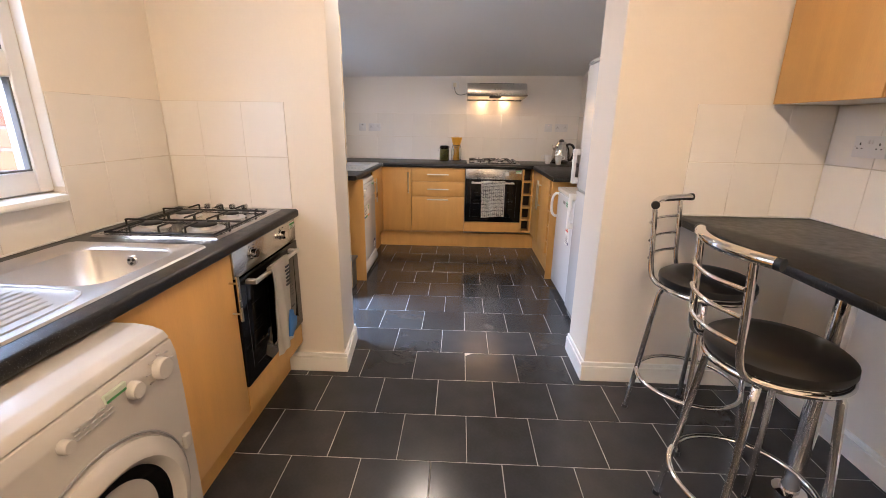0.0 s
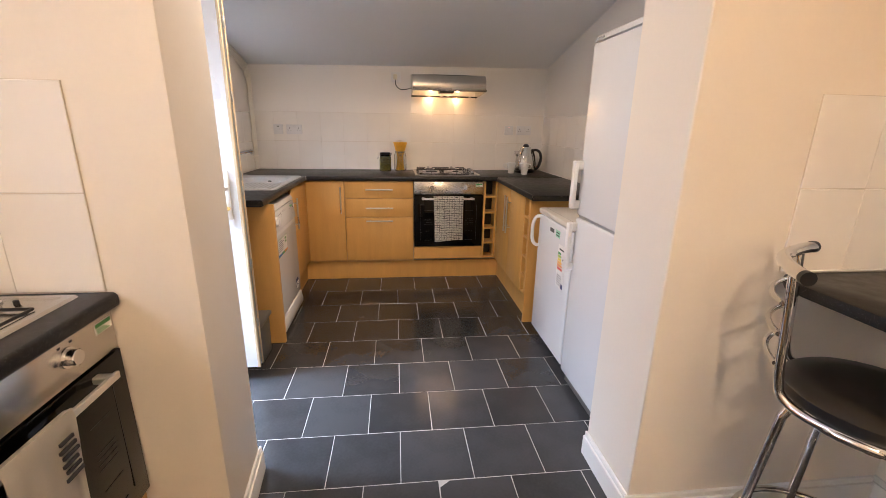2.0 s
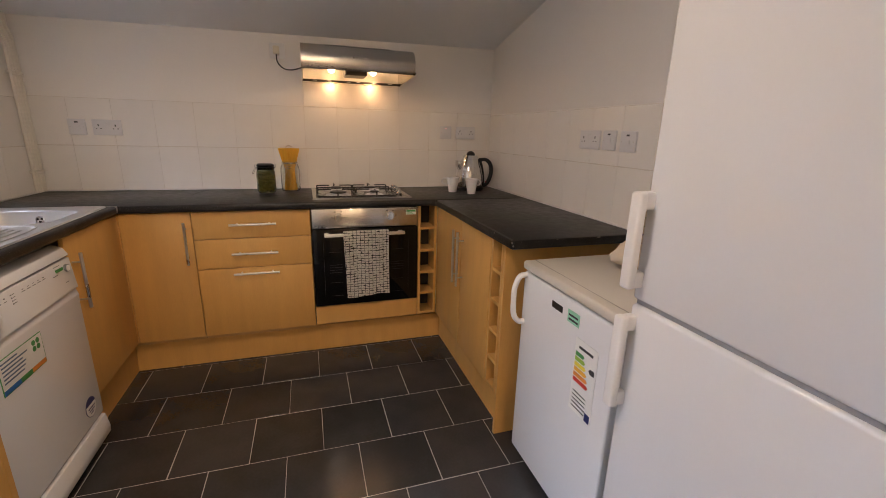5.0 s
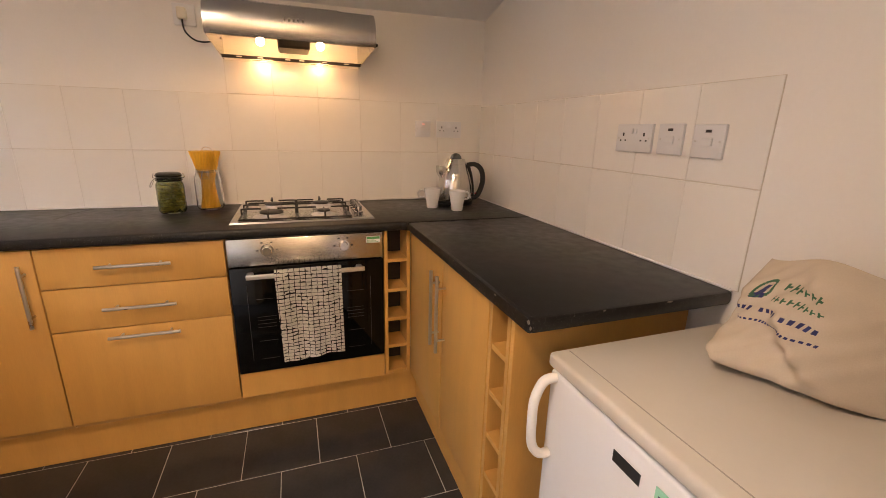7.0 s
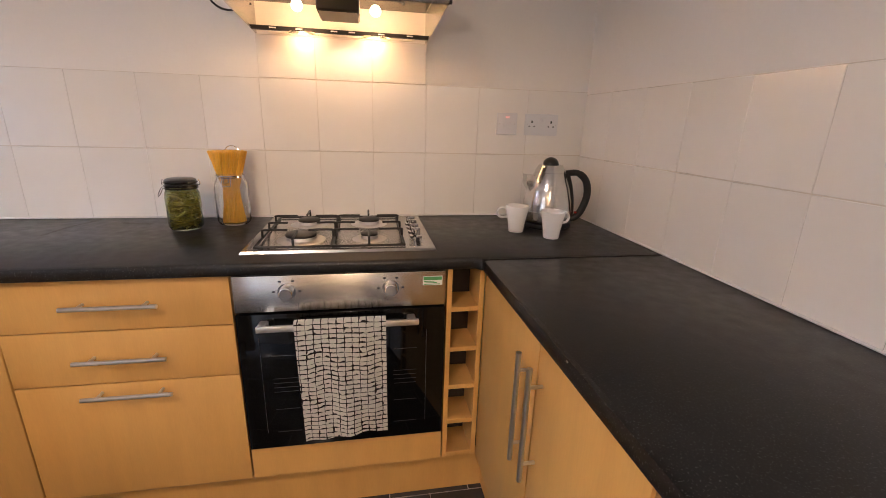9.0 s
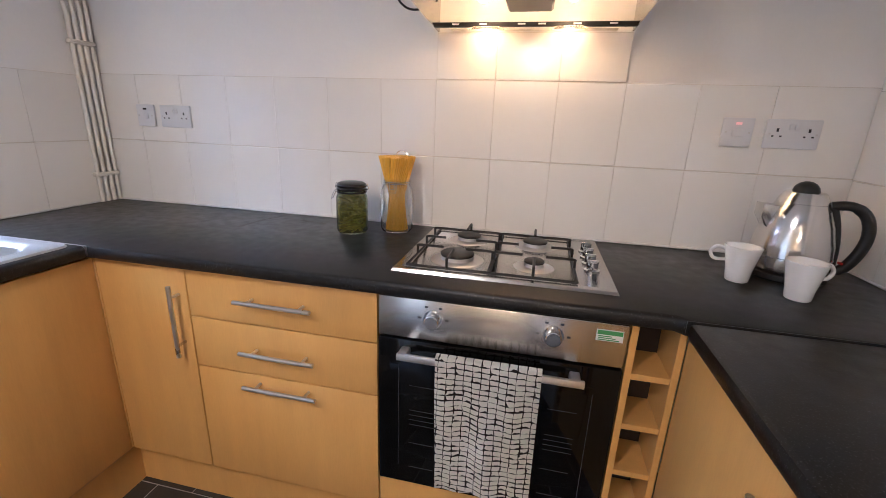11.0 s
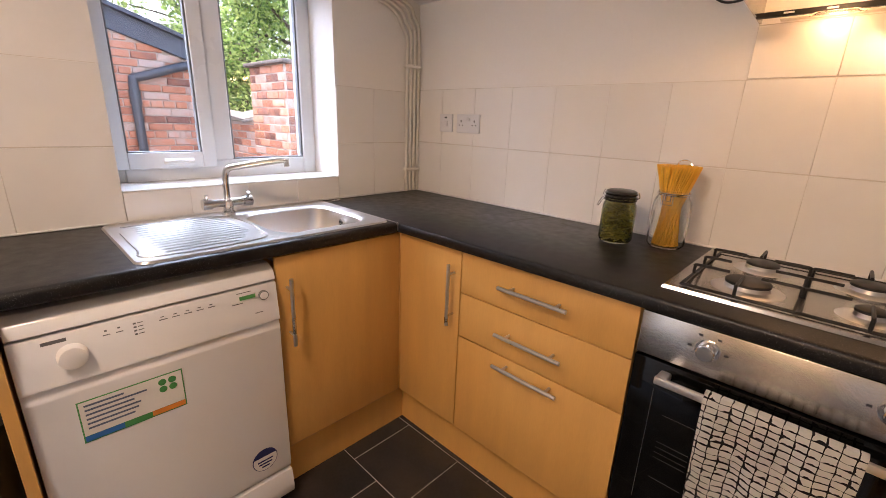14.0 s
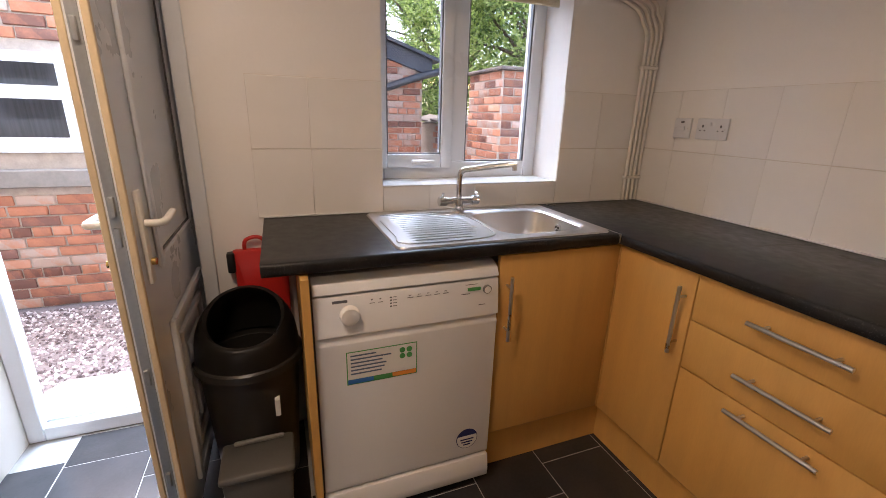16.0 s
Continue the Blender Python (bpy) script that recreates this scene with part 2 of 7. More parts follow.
ramp_colours(LEAF, [(0.1, (0.07, 0.13, 0.025)), (0.5, (0.22, 0.34, 0.075)), (0.9, (0.42, 0.52, 0.17))])
lt = LEAF.node_tree
through_leaf = lt.nodes.new("ShaderNodeBsdfTranslucent")
leaf_mix = lt.nodes.new("ShaderNodeMixShader")
leaf_mix.inputs[0].default_value = 0.5
lb = lt.nodes["Principled BSDF"]
lt.links.new(lb.inputs["Base Color"].links[0].from_socket, through_leaf.inputs[0])
lt.links.new(lb.outputs[0], leaf_mix.inputs[1])
lt.links.new(through_leaf.outputs[0], leaf_mix.inputs[2])
lt.links.new(leaf_mix.outputs[0], lt.nodes["Material Output"].inputs[0])
BARK = mat("bark", (0.10, 0.075, 0.05), 0.9, var=0.4, bump=0.6, bscale=40)
FENCE = mat("weathered_fence_wood", (0.30, 0.26, 0.22), 0.85, var=0.3, stretch=(8, 8, 1))
BLIND = mat("cream_blind_fabric", (0.66, 0.58, 0.42), 0.8, var=0.05)
DARKWIN = mat("dark_far_window", (0.03, 0.032, 0.035), 0.08, var=0.4, scale=6, stretch=(1, 10, 0.5))


def grid_cloth():
    """Cream tea towel with a hand-drawn black grid of wavering lines."""
    m = mat("cream_cloth_with_black_grid", (0.87, 0.85, 0.78), 0.9, var=0.04, bump=0.4, bscale=300)
    nt = m.node_tree
    n, l = nt.nodes, nt.links
    b = n["Principled BSDF"]
    tc = n.new("ShaderNodeTexCoord")
    wob = n.new("ShaderNodeTexNoise")
    wob.inputs["Scale"].default_value = 26
    l.new(tc.outputs["Object"], wob.inputs["Vector"])
    off = n.new("ShaderNodeVectorMath")
    off.operation = "MULTIPLY_ADD"
    off.inputs[1].default_value = (0.007, 0, 0.008)
    l.new(wob.outputs["Color"], off.inputs[0])
    l.new(tc.outputs["Object"], off.inputs[2])
    sep = n.new("ShaderNodeSeparateXYZ")
    l.new(off.outputs[0], sep.inputs[0])
    thick = n.new("ShaderNodeTexNoise")
    thick.inputs["Scale"].default_value = 62
    l.new(tc.outputs["Object"], thick.inputs["Vector"])
    swell = n.new("ShaderNodeMath")
    swell.operation = "POWER"
    swell.inputs[1].default_value = 2.6
    l.new(thick.outputs[0], swell.inputs[0])
    lines = []
    for axis, pitch, width in (("X", 0.0208, 0.11), ("Z", 0.0148, 0.20)):
        d = n.new("ShaderNodeMath")
        d.operation = "DIVIDE"
        d.inputs[1].default_value = pitch
        l.new(sep.outputs[axis], d.inputs[0])
        fr = n.new("ShaderNodeMath")
        fr.operation = "FRACT"
        l.new(d.outputs[0], fr.inputs[0])
        w = n.new("ShaderNodeMath")
        w.operation = "MULTIPLY"
        w.inputs[1].default_value = width * 5.6
        l.new(swell.outputs[0], w.inputs[0])
        lt = n.new("ShaderNodeMath")
        lt.operation = "LESS_THAN"
        l.new(fr.outputs[0], lt.inputs[0])
        l.new(w.outputs[0], lt.inputs[1])
        lines.append(lt)
    mx = n.new("ShaderNodeMath")
    mx.operation = "MAXIMUM"
    l.new(lines[0].outputs[0], mx.inputs[0])
    l.new(lines[1].outputs[0], mx.inputs[1])
    mc = n.new("ShaderNodeMix")
    mc.data_type = "RGBA"
    old = b.inputs["Base Color"].links[0].from_socket
    l.new(mx.outputs[0], mc.inputs[0])
    l.new(old, mc.inputs[6])
    mc.inputs[7].default_value = (0.012, 0.012, 0.014, 1)
    l.new(mc.outputs[2], b.inputs["Base Color"])
    return m


GRIDCLOTH = grid_cloth()


# ---- mesh helpers ----
def BM():
    return bmesh.new()


def bx(bm, x0, x1, y0, y1, z0, z1, bev=0.0, seg=1):
    """A box between the given limits, with its edges rounded by bev."""
    r = bmesh.ops.create_cube(bm, size=1.0)
    vs = r["verts"]
    for v in vs:
        v.co = Vector(((x0 + x1) / 2 + v.co.x * (x1 - x0), (y0 + y1) / 2 + v.co.y * (y1 - y0), (z0 + z1) / 2 + v.co.z * (z1 - z0)))
    if bev:
        es = list({e for v in vs for e in v.link_edges})
        bmesh.ops.bevel(bm, geom=es, offset=bev, segments=seg, affect="EDGES", profile=0.5)
    return bm


def sweep(bm, pts, r, seg=10, closed=False, caps=True):
    """A round bar of radius r (or one radius a point) along the points."""
    pts = [Vector(p) for p in pts]
    n = len(pts)
    rs = r if isinstance(r, (list, tuple)) else [r] * n
    rings, nor = [], None
    for i, p in enumerate(pts):
        if closed:
            d = pts[(i + 1) % n] - pts[i - 1]
        else:
            d = pts[min(i + 1, n - 1)] - pts[max(i - 1, 0)]
        d.normalize()
        if nor is None:
            nor = d.orthogonal().normalized()
        else:
            nor = (nor - d * nor.dot(d)).normalized()
        bi = d.cross(nor)
        rings.append([bm.verts.new(p + (nor * math.cos(a) + bi * math.sin(a)) * rs[i]) for a in [2 * math.pi * k / seg for k in range(seg)]])
    m = n if closed else n - 1
    for i in range(m):
        a, b = rings[i], rings[(i + 1) % n]
        sh = 0
        if closed and i == n - 1:
            sh = min(range(seg), key=lambda s: (b[s].co - a[0].co).length)
        for k in range(seg):
            bm.faces.new((a[k], a[(k + 1) % seg], b[(k + 1 + sh) % seg], b[(k + sh) % seg]))
    if caps and not closed:
        bm.faces.new(rings[0][::-1])
        bm.faces.new(rings[-1])
    return bm


def curve_pts(pts, step=6):
    """A smooth line through the points."""
    p = [Vector(q) for q in pts]
    out = []
    for i in range(len(p) - 1):
        a, b, c, d = p[max(i - 1, 0)], p[i], p[i + 1], p[min(i + 2, len(p) - 1)]
        for k in range(step):
            t = k / step
            out.append(0.5 * ((2 * b) + (c - a) * t + (2 * a - 5 * b + 4 * c - d) * t * t + (3 * b - a - 3 * c + d) * t ** 3))
    out.append(p[-1])
    return out


def cyl(bm, p0, p1, r, seg=16, r1=None):
    return sweep(bm, [p0, p1], [r, r if r1 is None else r1], seg)


def lathe(bm, prof, centre, seg=28):
    """A turned shape: profile of (radius, height) about an upright axis."""
    cx, cy, cz = centre
    rings = []
    for r, z in prof:
        if r < 1e-5:
            rings.append([bm.verts.new((cx, cy, cz + z))])
        else:
            rings.append([bm.verts.new((cx + r * math.cos(2 * math.pi * k / seg), cy + r * math.sin(2 * math.pi * k / seg), cz + z)) for k in range(seg)])
    for a, b in zip(rings, rings[1:]):
        for k in range(seg):
            k2 = (k + 1) % seg
            if len(a) == 1 and len(b) == 1:
                continue
            if len(a) == 1:
                bm.faces.new((a[0], b[k2], b[k]))
            elif len(b) == 1:
                bm.faces.new((a[k], a[k2], b[0]))
            else:
                bm.faces.new((a[k], a[k2], b[k2], b[k]))
    return bm


def prism(bm, poly, axis, lo, hi, bev=0.0):
    """A flat outline pushed along an axis. poly: pairs in the two other axes, in order x, y, z."""
    def co(p, q):
        if axis == "x":
            return (q, p[0], p[1])
        if axis == "y":
            return (p[0], q, p[1])
        return (p[0], p[1], q)
    a = [bm.verts.new(co(p, lo)) for p in poly]
    b = [bm.verts.new(co(p, hi)) for p in poly]
    fs = [bm.faces.new(a[::-1]), bm.faces.new(b)]
    n = len(poly)
    for i in range(n):
        fs.append(bm.faces.new((a[i], a[(i + 1) % n], b[(i + 1) % n], b[i])))
    bmesh.ops.recalc_face_normals(bm, faces=fs)
    if bev:
        es = list({e for v in a + b for e in v.link_edges})
        bmesh.ops.bevel(bm, geom=es, offset=bev, segments=2, affect="EDGES", profile=0.5)
    return bm


def mesh_of(name, bm, material, smooth=True):
    bmesh.ops.recalc_face_normals(bm, faces=bm.faces[:])
    me = bpy.data.meshes.new(name)
    bm.to_mesh(me)
    bm.free()
    me.materials.append(material)
    if smooth:
        me.polygons.foreach_set("use_smooth", [True] * len(me.polygons))
        me.set_sharp_from_angle(angle=radians(38))
    return me


def thing(name, base, label, category, group="", kind=""):
    ob = new(name)
    ob.empty_display_size = 0.1
    ob.location = base
    return tagged(ob, label, category, group, kind)


def root_of(ob):
    while ob.parent:
        ob = ob.parent
    return ob


SMALL = ("window_border", "knob_mark", "lip_slots", "pin_holes", "screw", "printed_marks", "sticker_print", "sticker_icons", "sticker_print", "label_marks", "vent_slots", "overflow_hole", "black_print", "bead_chain", "upper_bar", "second_bar", "third_bar", "fourth_bar")


def part(name, bm, material, parent, label=""):
    """One mesh under a thing or a part; the shape is given in world places."""
    o = root_of(parent).location
    bm.transform(Matrix.Translation(-o))
    ob = new(name, mesh_of(name, bm, material))
    ob.parent = parent
    if label:
        ob["label"] = label
    if name in SMALL:
        ob["kind"] = "stuff"
    return ob


def solo(name, bm, material, label="", category="", kind="", group="", smooth=True):
    """A thing or piece of the setting that is one mesh."""
    return tagged(new(name, mesh_of(name, bm, material, smooth)), label, category, group, kind)


def box(name, lim, material, parent, bev=0.002, label="", seg=1):
    return part(name, bx(BM(), *lim, bev, seg), material, parent, label)


# ---- structure ----
XL, XR, YB = -1.172, 1.512, 5.165
YP0, YP1 = 2.137, 2.475
PL, PR = -0.420, 0.868
XLF, XRF, YF, ZF = -1.218, 1.833, -3.2, 2.62
XO = -1.45
DY0, DY1 = 2.475, 3.20
WY0, WY1, WZ0, WZ1 = 3.863, 4.673, 1.009, 1.86
SLOPE, LEAN = 0.213, 0.0145


def zc(y):
    return 1.842 + SLOPE * (YB - y)


def zl(y):
    """Height of the ceiling along the window wall, where it hangs lower."""
    return zc(y) - LEAN * (XR - XL)


floor = solo("floor", bx(BM(), XO, XRF, YF, YB, -0.1, -0.0016), FGROUT, "pale grout bed under charcoal floor tiles", "floor", "structure")
solo("wall_back", bx(BM(), XO, XR + 0.2, YB, YB + 0.25, -0.1, 2.3), PAINT, "off-white painted end wall of the kitchen", "wall", "structure")
solo("wall_right", bx(BM(), XR, XR + 0.2, YP1, YB, -0.1, 2.8), PAINT, "off-white painted side wall behind the fridge", "wall", "structure")
b = BM()
bx(b, XO, XL, DY0 - 0.0, DY1, 2.04, 2.6)
bx(b, XO, XL, DY1, WY0, -0.1, 2.8)
bx(b, XO, XL, WY0, WY1, -0.1, WZ0)
bx(b, XO, XL, WY0, WY1, WZ1, 2.6)
bx(b, XO, XL, WY1, YB, -0.1, 2.8)
solo("wall_left", b, PAINT, "off-white painted outer wall with door and window openings", "wall", "structure")
b = BM()
prism(b, [(YP1 - 0.02, zc(YP1 - 0.02)), (YB + 0.1, zc(YB + 0.1)), (YB + 0.1, 2.7), (YP1 - 0.02, 2.7)], "x", XO - 0.1, XR + 0.3)
for v in b.verts:
    v.co.z -= LEAN * (XR - v.co.x)
solo("ceiling", b, CEIL, "white painted sloping ceiling of the rear kitchen", "ceiling", "structure")
b = BM()
prism(b, [(XO, YP0), (PL, YP0), (PL - 0.031, YP1), (XO, YP1)], "z", -0.1, 2.8, 0.006)
solo("wall_pier_left", b, PAINT_FRONT, "painted brick pier beside the wide opening", "wall", "structure")
solo("wall_pier_right", bx(BM(), PR, XRF + 0.2, YP0, YP1 - 0.02, -0.1, 2.8, 0.004), PAINT_FRONT, "painted brick pier beside the wide opening", "wall", "structure")
solo("wall_lintel", bx(BM(), PL - 0.034, PR, YP0 + 0.002, YP1 - 0.002, 2.1, 2.8), PAINT_FRONT, "painted beam over the wide opening", "wall", "structure")
FW0, FW1, FZ0, FZ1 = 0.45, 1.56, 1.055, 1.98
b = BM()
bx(b, XO, XLF, YF, FW0, -0.1, 2.8)
bx(b, XO, XLF, FW0, FW1, -0.1, FZ0)
bx(b, XO, XLF, FW0, FW1, FZ1, 2.8)
bx(b, XO, XLF, FW1, YP0, -0.1, 2.8)
solo("wall_front_left", b, PAINT_FRONT, "painted outer wall with a window over the sink", "wall", "structure")
solo("wall_front_right", bx(BM(), XRF, XRF + 0.2, YF, YP0, -0.1, 2.8), PAINT_FRONT, "painted side wall behind the breakfast bar", "wall", "structure")
solo("wall_front_back", bx(BM(), XO, XRF + 0.2, YF - 0.2, YF, -0.1, 2.8), PAINT_FRONT, "plain painted wall closing the front kitchen", "wall", "structure")
solo("ceiling_front", bx(BM(), XO, XRF, YF, YP0, ZF, 2.8), CEIL, "white painted flat ceiling of the front kitchen", "ceiling", "structure")


def skirt(name, lim, axis):
    """A skirting board with a moulded top edge."""
    x0, x1, y0, y1 = lim
    b = BM()
    bx(b, x0, x1, y0, y1, 0.0, 0.085, 0.001)
    i = 0.006
    if axis == "x":
        bx(b, x0, x1, y0 + i, y1, 0.085, 0.108, 0.003)
    elif axis == "r":
        bx(b, x0 + i, x1, y0, y1, 0.085, 0.108, 0.003)
    else:
        bx(b, x0, x1 - i, y0, y1, 0.085, 0.108, 0.003)
    return solo(name, b, GLOSS, "cream painted moulded skirting board", "skirting board", "structure")


skirt("baseboard_pier_left", (-0.72, PL + 0.016, YP0 - 0.018, YP0), "x")
side = skirt("baseboard_pier_left_side", (PL, PL + 0.016, YP0 + 0.001, YP1 + 0.012), "l")
for v in side.data.vertices:
    v.co.x -= 0.031 * (v.co.y - YP0) / (YP1 - YP0)
skirt("baseboard_pier_right", (PR - 0.016, XRF - 0.019, YP0 - 0.018, YP0), "x")
skirt("baseboard_pier_right_side", (PR - 0.016, PR, YP0 + 0.001, YP1 - 0.018), "r")
skirt("baseboard_front_right", (XRF - 0.018, XRF, YF + 0.02, YP0), "r")
skirt("baseboard_front_back", (XLF, XRF - 0.02, YF, YF + 0.018), "x")

# ---- windows ----


def window(name, y0, y1, z0, z1, mull, deep, e=0.05):
    """White plastic window in the outer wall: frame, mullion, a casement sash, two panes and a handle."""
    w = thing(name, (XO + 0.08, (y0 + y1) / 2, z0), "white plastic window with a casement and a fixed light", "window", kind="structure")
    xa, xb = XO + deep - 0.065, XO + deep
    b = BM()
    bx(b, xa, xb, y0, y0 + 0.05, z0, z1, 0.004)
    bx(b, xa, xb, y1 - e, y1, z0, z1, 0.004)
    bx(b, xa, xb, y0 + 0.05, y1 - e, z0, z0 + 0.075, 0.004)
    bx(b, xa, xb, y0 + 0.05, y1 - e, z1 - 0.05, z1, 0.004)
    bx(b, xa, xb, mull - 0.045, mull + 0.045, z0 + 0.075, z1 - 0.05, 0.004)
    part("window_frame", b, UPVC, w)
    b = BM()
    sy0, sy1, sz0, sz1 = y0 + 0.012, mull - 0.028, z0 + 0.05, z1 - 0.04
    xs0, xs1 = xb - 0.012, xb + 0.018
    for l in ((sy0, sy0 + 0.05, sz0, sz1), (sy1 - 0.05, sy1, sz0, sz1), (sy0 + 0.05, sy1 - 0.05, sz0, sz0 + 0.06), (sy0 + 0.05, sy1 - 0.05, sz1 - 0.05, sz1)):
        bx(b, xs0, xs1, *l, 0.006, 2)
    sash = part("casement_sash", b, UPVC, w)
    b = BM()
    for l in ((sy0 + 0.048, sy0 + 0.056, sz0 + 0.05, sz1 - 0.04), (sy1 - 0.056, sy1 - 0.048, sz0 + 0.05, sz1 - 0.04), (sy0 + 0.05, sy1 - 0.05, sz0 + 0.052, sz0 + 0.064)):
        bx(b, xs0 - 0.002, xs1 - 0.008, *l)
    part("gasket", b, GASKET, sash)
    hy = (sy0 + sy1) / 2 + 0.02
    b = BM()
    bx(b, xs1 - 0.002, xs1 + 0.012, hy - 0.035, hy + 0.035, sz0 + 0.015, sz0 + 0.038, 0.005, 2)
    sweep(b, curve_pts([(xs1 + 0.008, hy - 0.03, sz0 + 0.027), (xs1 + 0.032, hy, sz0 + 0.03), (xs1 + 0.03, hy + 0.06, sz0 + 0.03)]), 0.008, 8)
    part("handle", b, WHITEPL, sash)
    b = BM()
    for l in ((mull + 0.045, mull + 0.052, z0 + 0.075, z1 - 0.05), (y1 - e - 0.007, y1 - e, z0 + 0.075, z1 - 0.05), (mull + 0.052, y1 - e - 0.007, z0 + 0.075, z0 + 0.081)):
        bx(b, xb - 0.03, xb - 0.008, *l)
    part("gasket", b, GASKET, w)
    for ya, yb in ((sy0 + 0.05, sy1 - 0.05), (mull + 0.045, y1 - e)):
        g = box("pane", (xb - 0.03, xb - 0.026, ya, yb, z0 + 0.055, z1 - 0.045), PANE, w, 0)
        g.visible_shadow = False
    return w


w1 = window("window_1", WY0, WY1, WZ0, WZ1, 4.25, 0.085, 0.06)
b = BM()
bx(b, XO + 0.085, XL + 0.006, WY0, WY1, WZ0, WZ0 + 0.004, 0.001)
part("window_sill", b, mat("ivory_tile_reveal", (0.78, 0.77, 0.75), 0.15, var=0.03), w1, "ivory tiled sill")
w2 = window("window_2", FW0, FW1, FZ0 + 0.005, FZ1, 1.0, 0.195, 0.054)
box("transom", (XO + 0.132, XO + 0.197, 1.03, FW1 - 0.054, 1.43, 1.51), UPVC, w2, 0.004)
part("window_sill", bx(BM(), XO + 0.195, XLF + 0.065, FW0 - 0.05, FW1 - 0.052, FZ0 - 0.02, FZ0 + 0.005, 0.008, 2), GLOSS, w2, "white painted sill board")
b = BM()
bx(b, XO + 0.196, XLF + 0.004, FW1 - 0.004, FW1 - 0.0005, FZ0 + 0.02, FZ1, 0.001)
part("reveal_lining", b, GLOSS, w2)
b = BM()
z = FZ0
while z < FZ1 - 0.03:
    bx(b, XO - 0.004, XO + 0.128, FW1 - 0.009, FW1 - 0.001, z, min(z + 0.065, FZ1), 0.003)
    z += 0.075
outer = part("outer_brick_reveal", b, BRICKJ, w2, "red brick of the outer reveal")
part("reveal_mortar", bx(BM(), XO, XO + 0.126, FW1 - 0.004, FW1 - 0.0005, FZ0, FZ1), MORTAR, outer)
part("outer_brick_reveal", bx(BM(), XO - 0.004, XO + 0.018, WY1 - 0.012, WY1 - 0.0005, WZ0, WZ1, 0.002), BRICKJ, w1, "red brick of the outer reveal")
rb = thing("roller_blind", (XL - 0.06, 4.25, 1.74), "rolled-up cream roller blind in the window reveal", "blind")
part("fabric", bx(BM(), XL - 0.075, XL - 0.072, WY0 + 0.02, WY1 - 0.02, 1.752, 1.83), BLIND, rb)
part("roll", cyl(BM(), (XL - 0.07, WY0 + 0.015, 1.83), (XL - 0.07, WY1 - 0.015, 1.83), 0.02), BLIND, rb)
part("bottom_bar", bx(BM(), XL - 0.08, XL - 0.067, WY0 + 0.02, WY1 - 0.02, 1.735, 1.757, 0.004), BLIND, rb)
b = BM()
for k in range(60):
    zz = 1.75 - k * 0.011
    r = bmesh.ops.create_icosphere(b, subdivisions=1, radius=0.0028)
    bmesh.ops.translate(b, verts=r["verts"], vec=(XL + 0.006, WY1 + 0.006 + 0.004 * math.sin(k * 0.1), zz))
part("bead_chain", b, WHITEPL, rb)

# ---- outer door ----
d = thing("door_1", (-1.38, 2.84, 0.0), "white plastic outer door standing open into the kitchen", "door", kind="structure")
b = BM()
fx0, fx1 = XO + 0.01, XO + 0.08
bx(b, fx0, fx1, DY0, DY0 + 0.055, 0.0, 2.04, 0.004)
bx(b, fx0, fx1, DY1 - 0.055, DY1, 0.0, 2.04, 0.004)
bx(b, fx0, fx1, DY0 + 0.055, DY1 - 0.055, 1.985, 2.04, 0.004)
part("door_frame", b, UPVC, d)
b = BM()
bx(b, fx0 - 0.03, fx1, DY0 + 0.055, DY1 - 0.055, 0.0, 0.06, 0.004)
th = part("threshold", b, UPVC, d)
b = BM()
bx(b, fx0 + 0.012, fx0 + 0.03, DY0 + 0.055, DY1 - 0.055, 0.058, 0.068, 0.002)
part("weather_bar", b, GREYMET, th)
b = BM()
bx(b, fx1, XL + 0.003, DY1 - 0.004, DY1 - 0.0005, 0.0, 2.04, 0.001)
bx(b, XL, XL + 0.012, DY1 - 0.004, DY1 + 0.045, 0.0, 2.09, 0.004)
part("reveal_trim", b, UPVC, d)
LX0, LX1, LY0, LY1, LZ0, LZ1 = -1.365, -0.632, 3.112, 3.168, 0.075, 1.98
b = BM()
bx(b, LX0, LX1 - 0.004, LY0, LY1, LZ0, LZ1, 0.004)
leaf = part("door_leaf", b, UPVC, d)
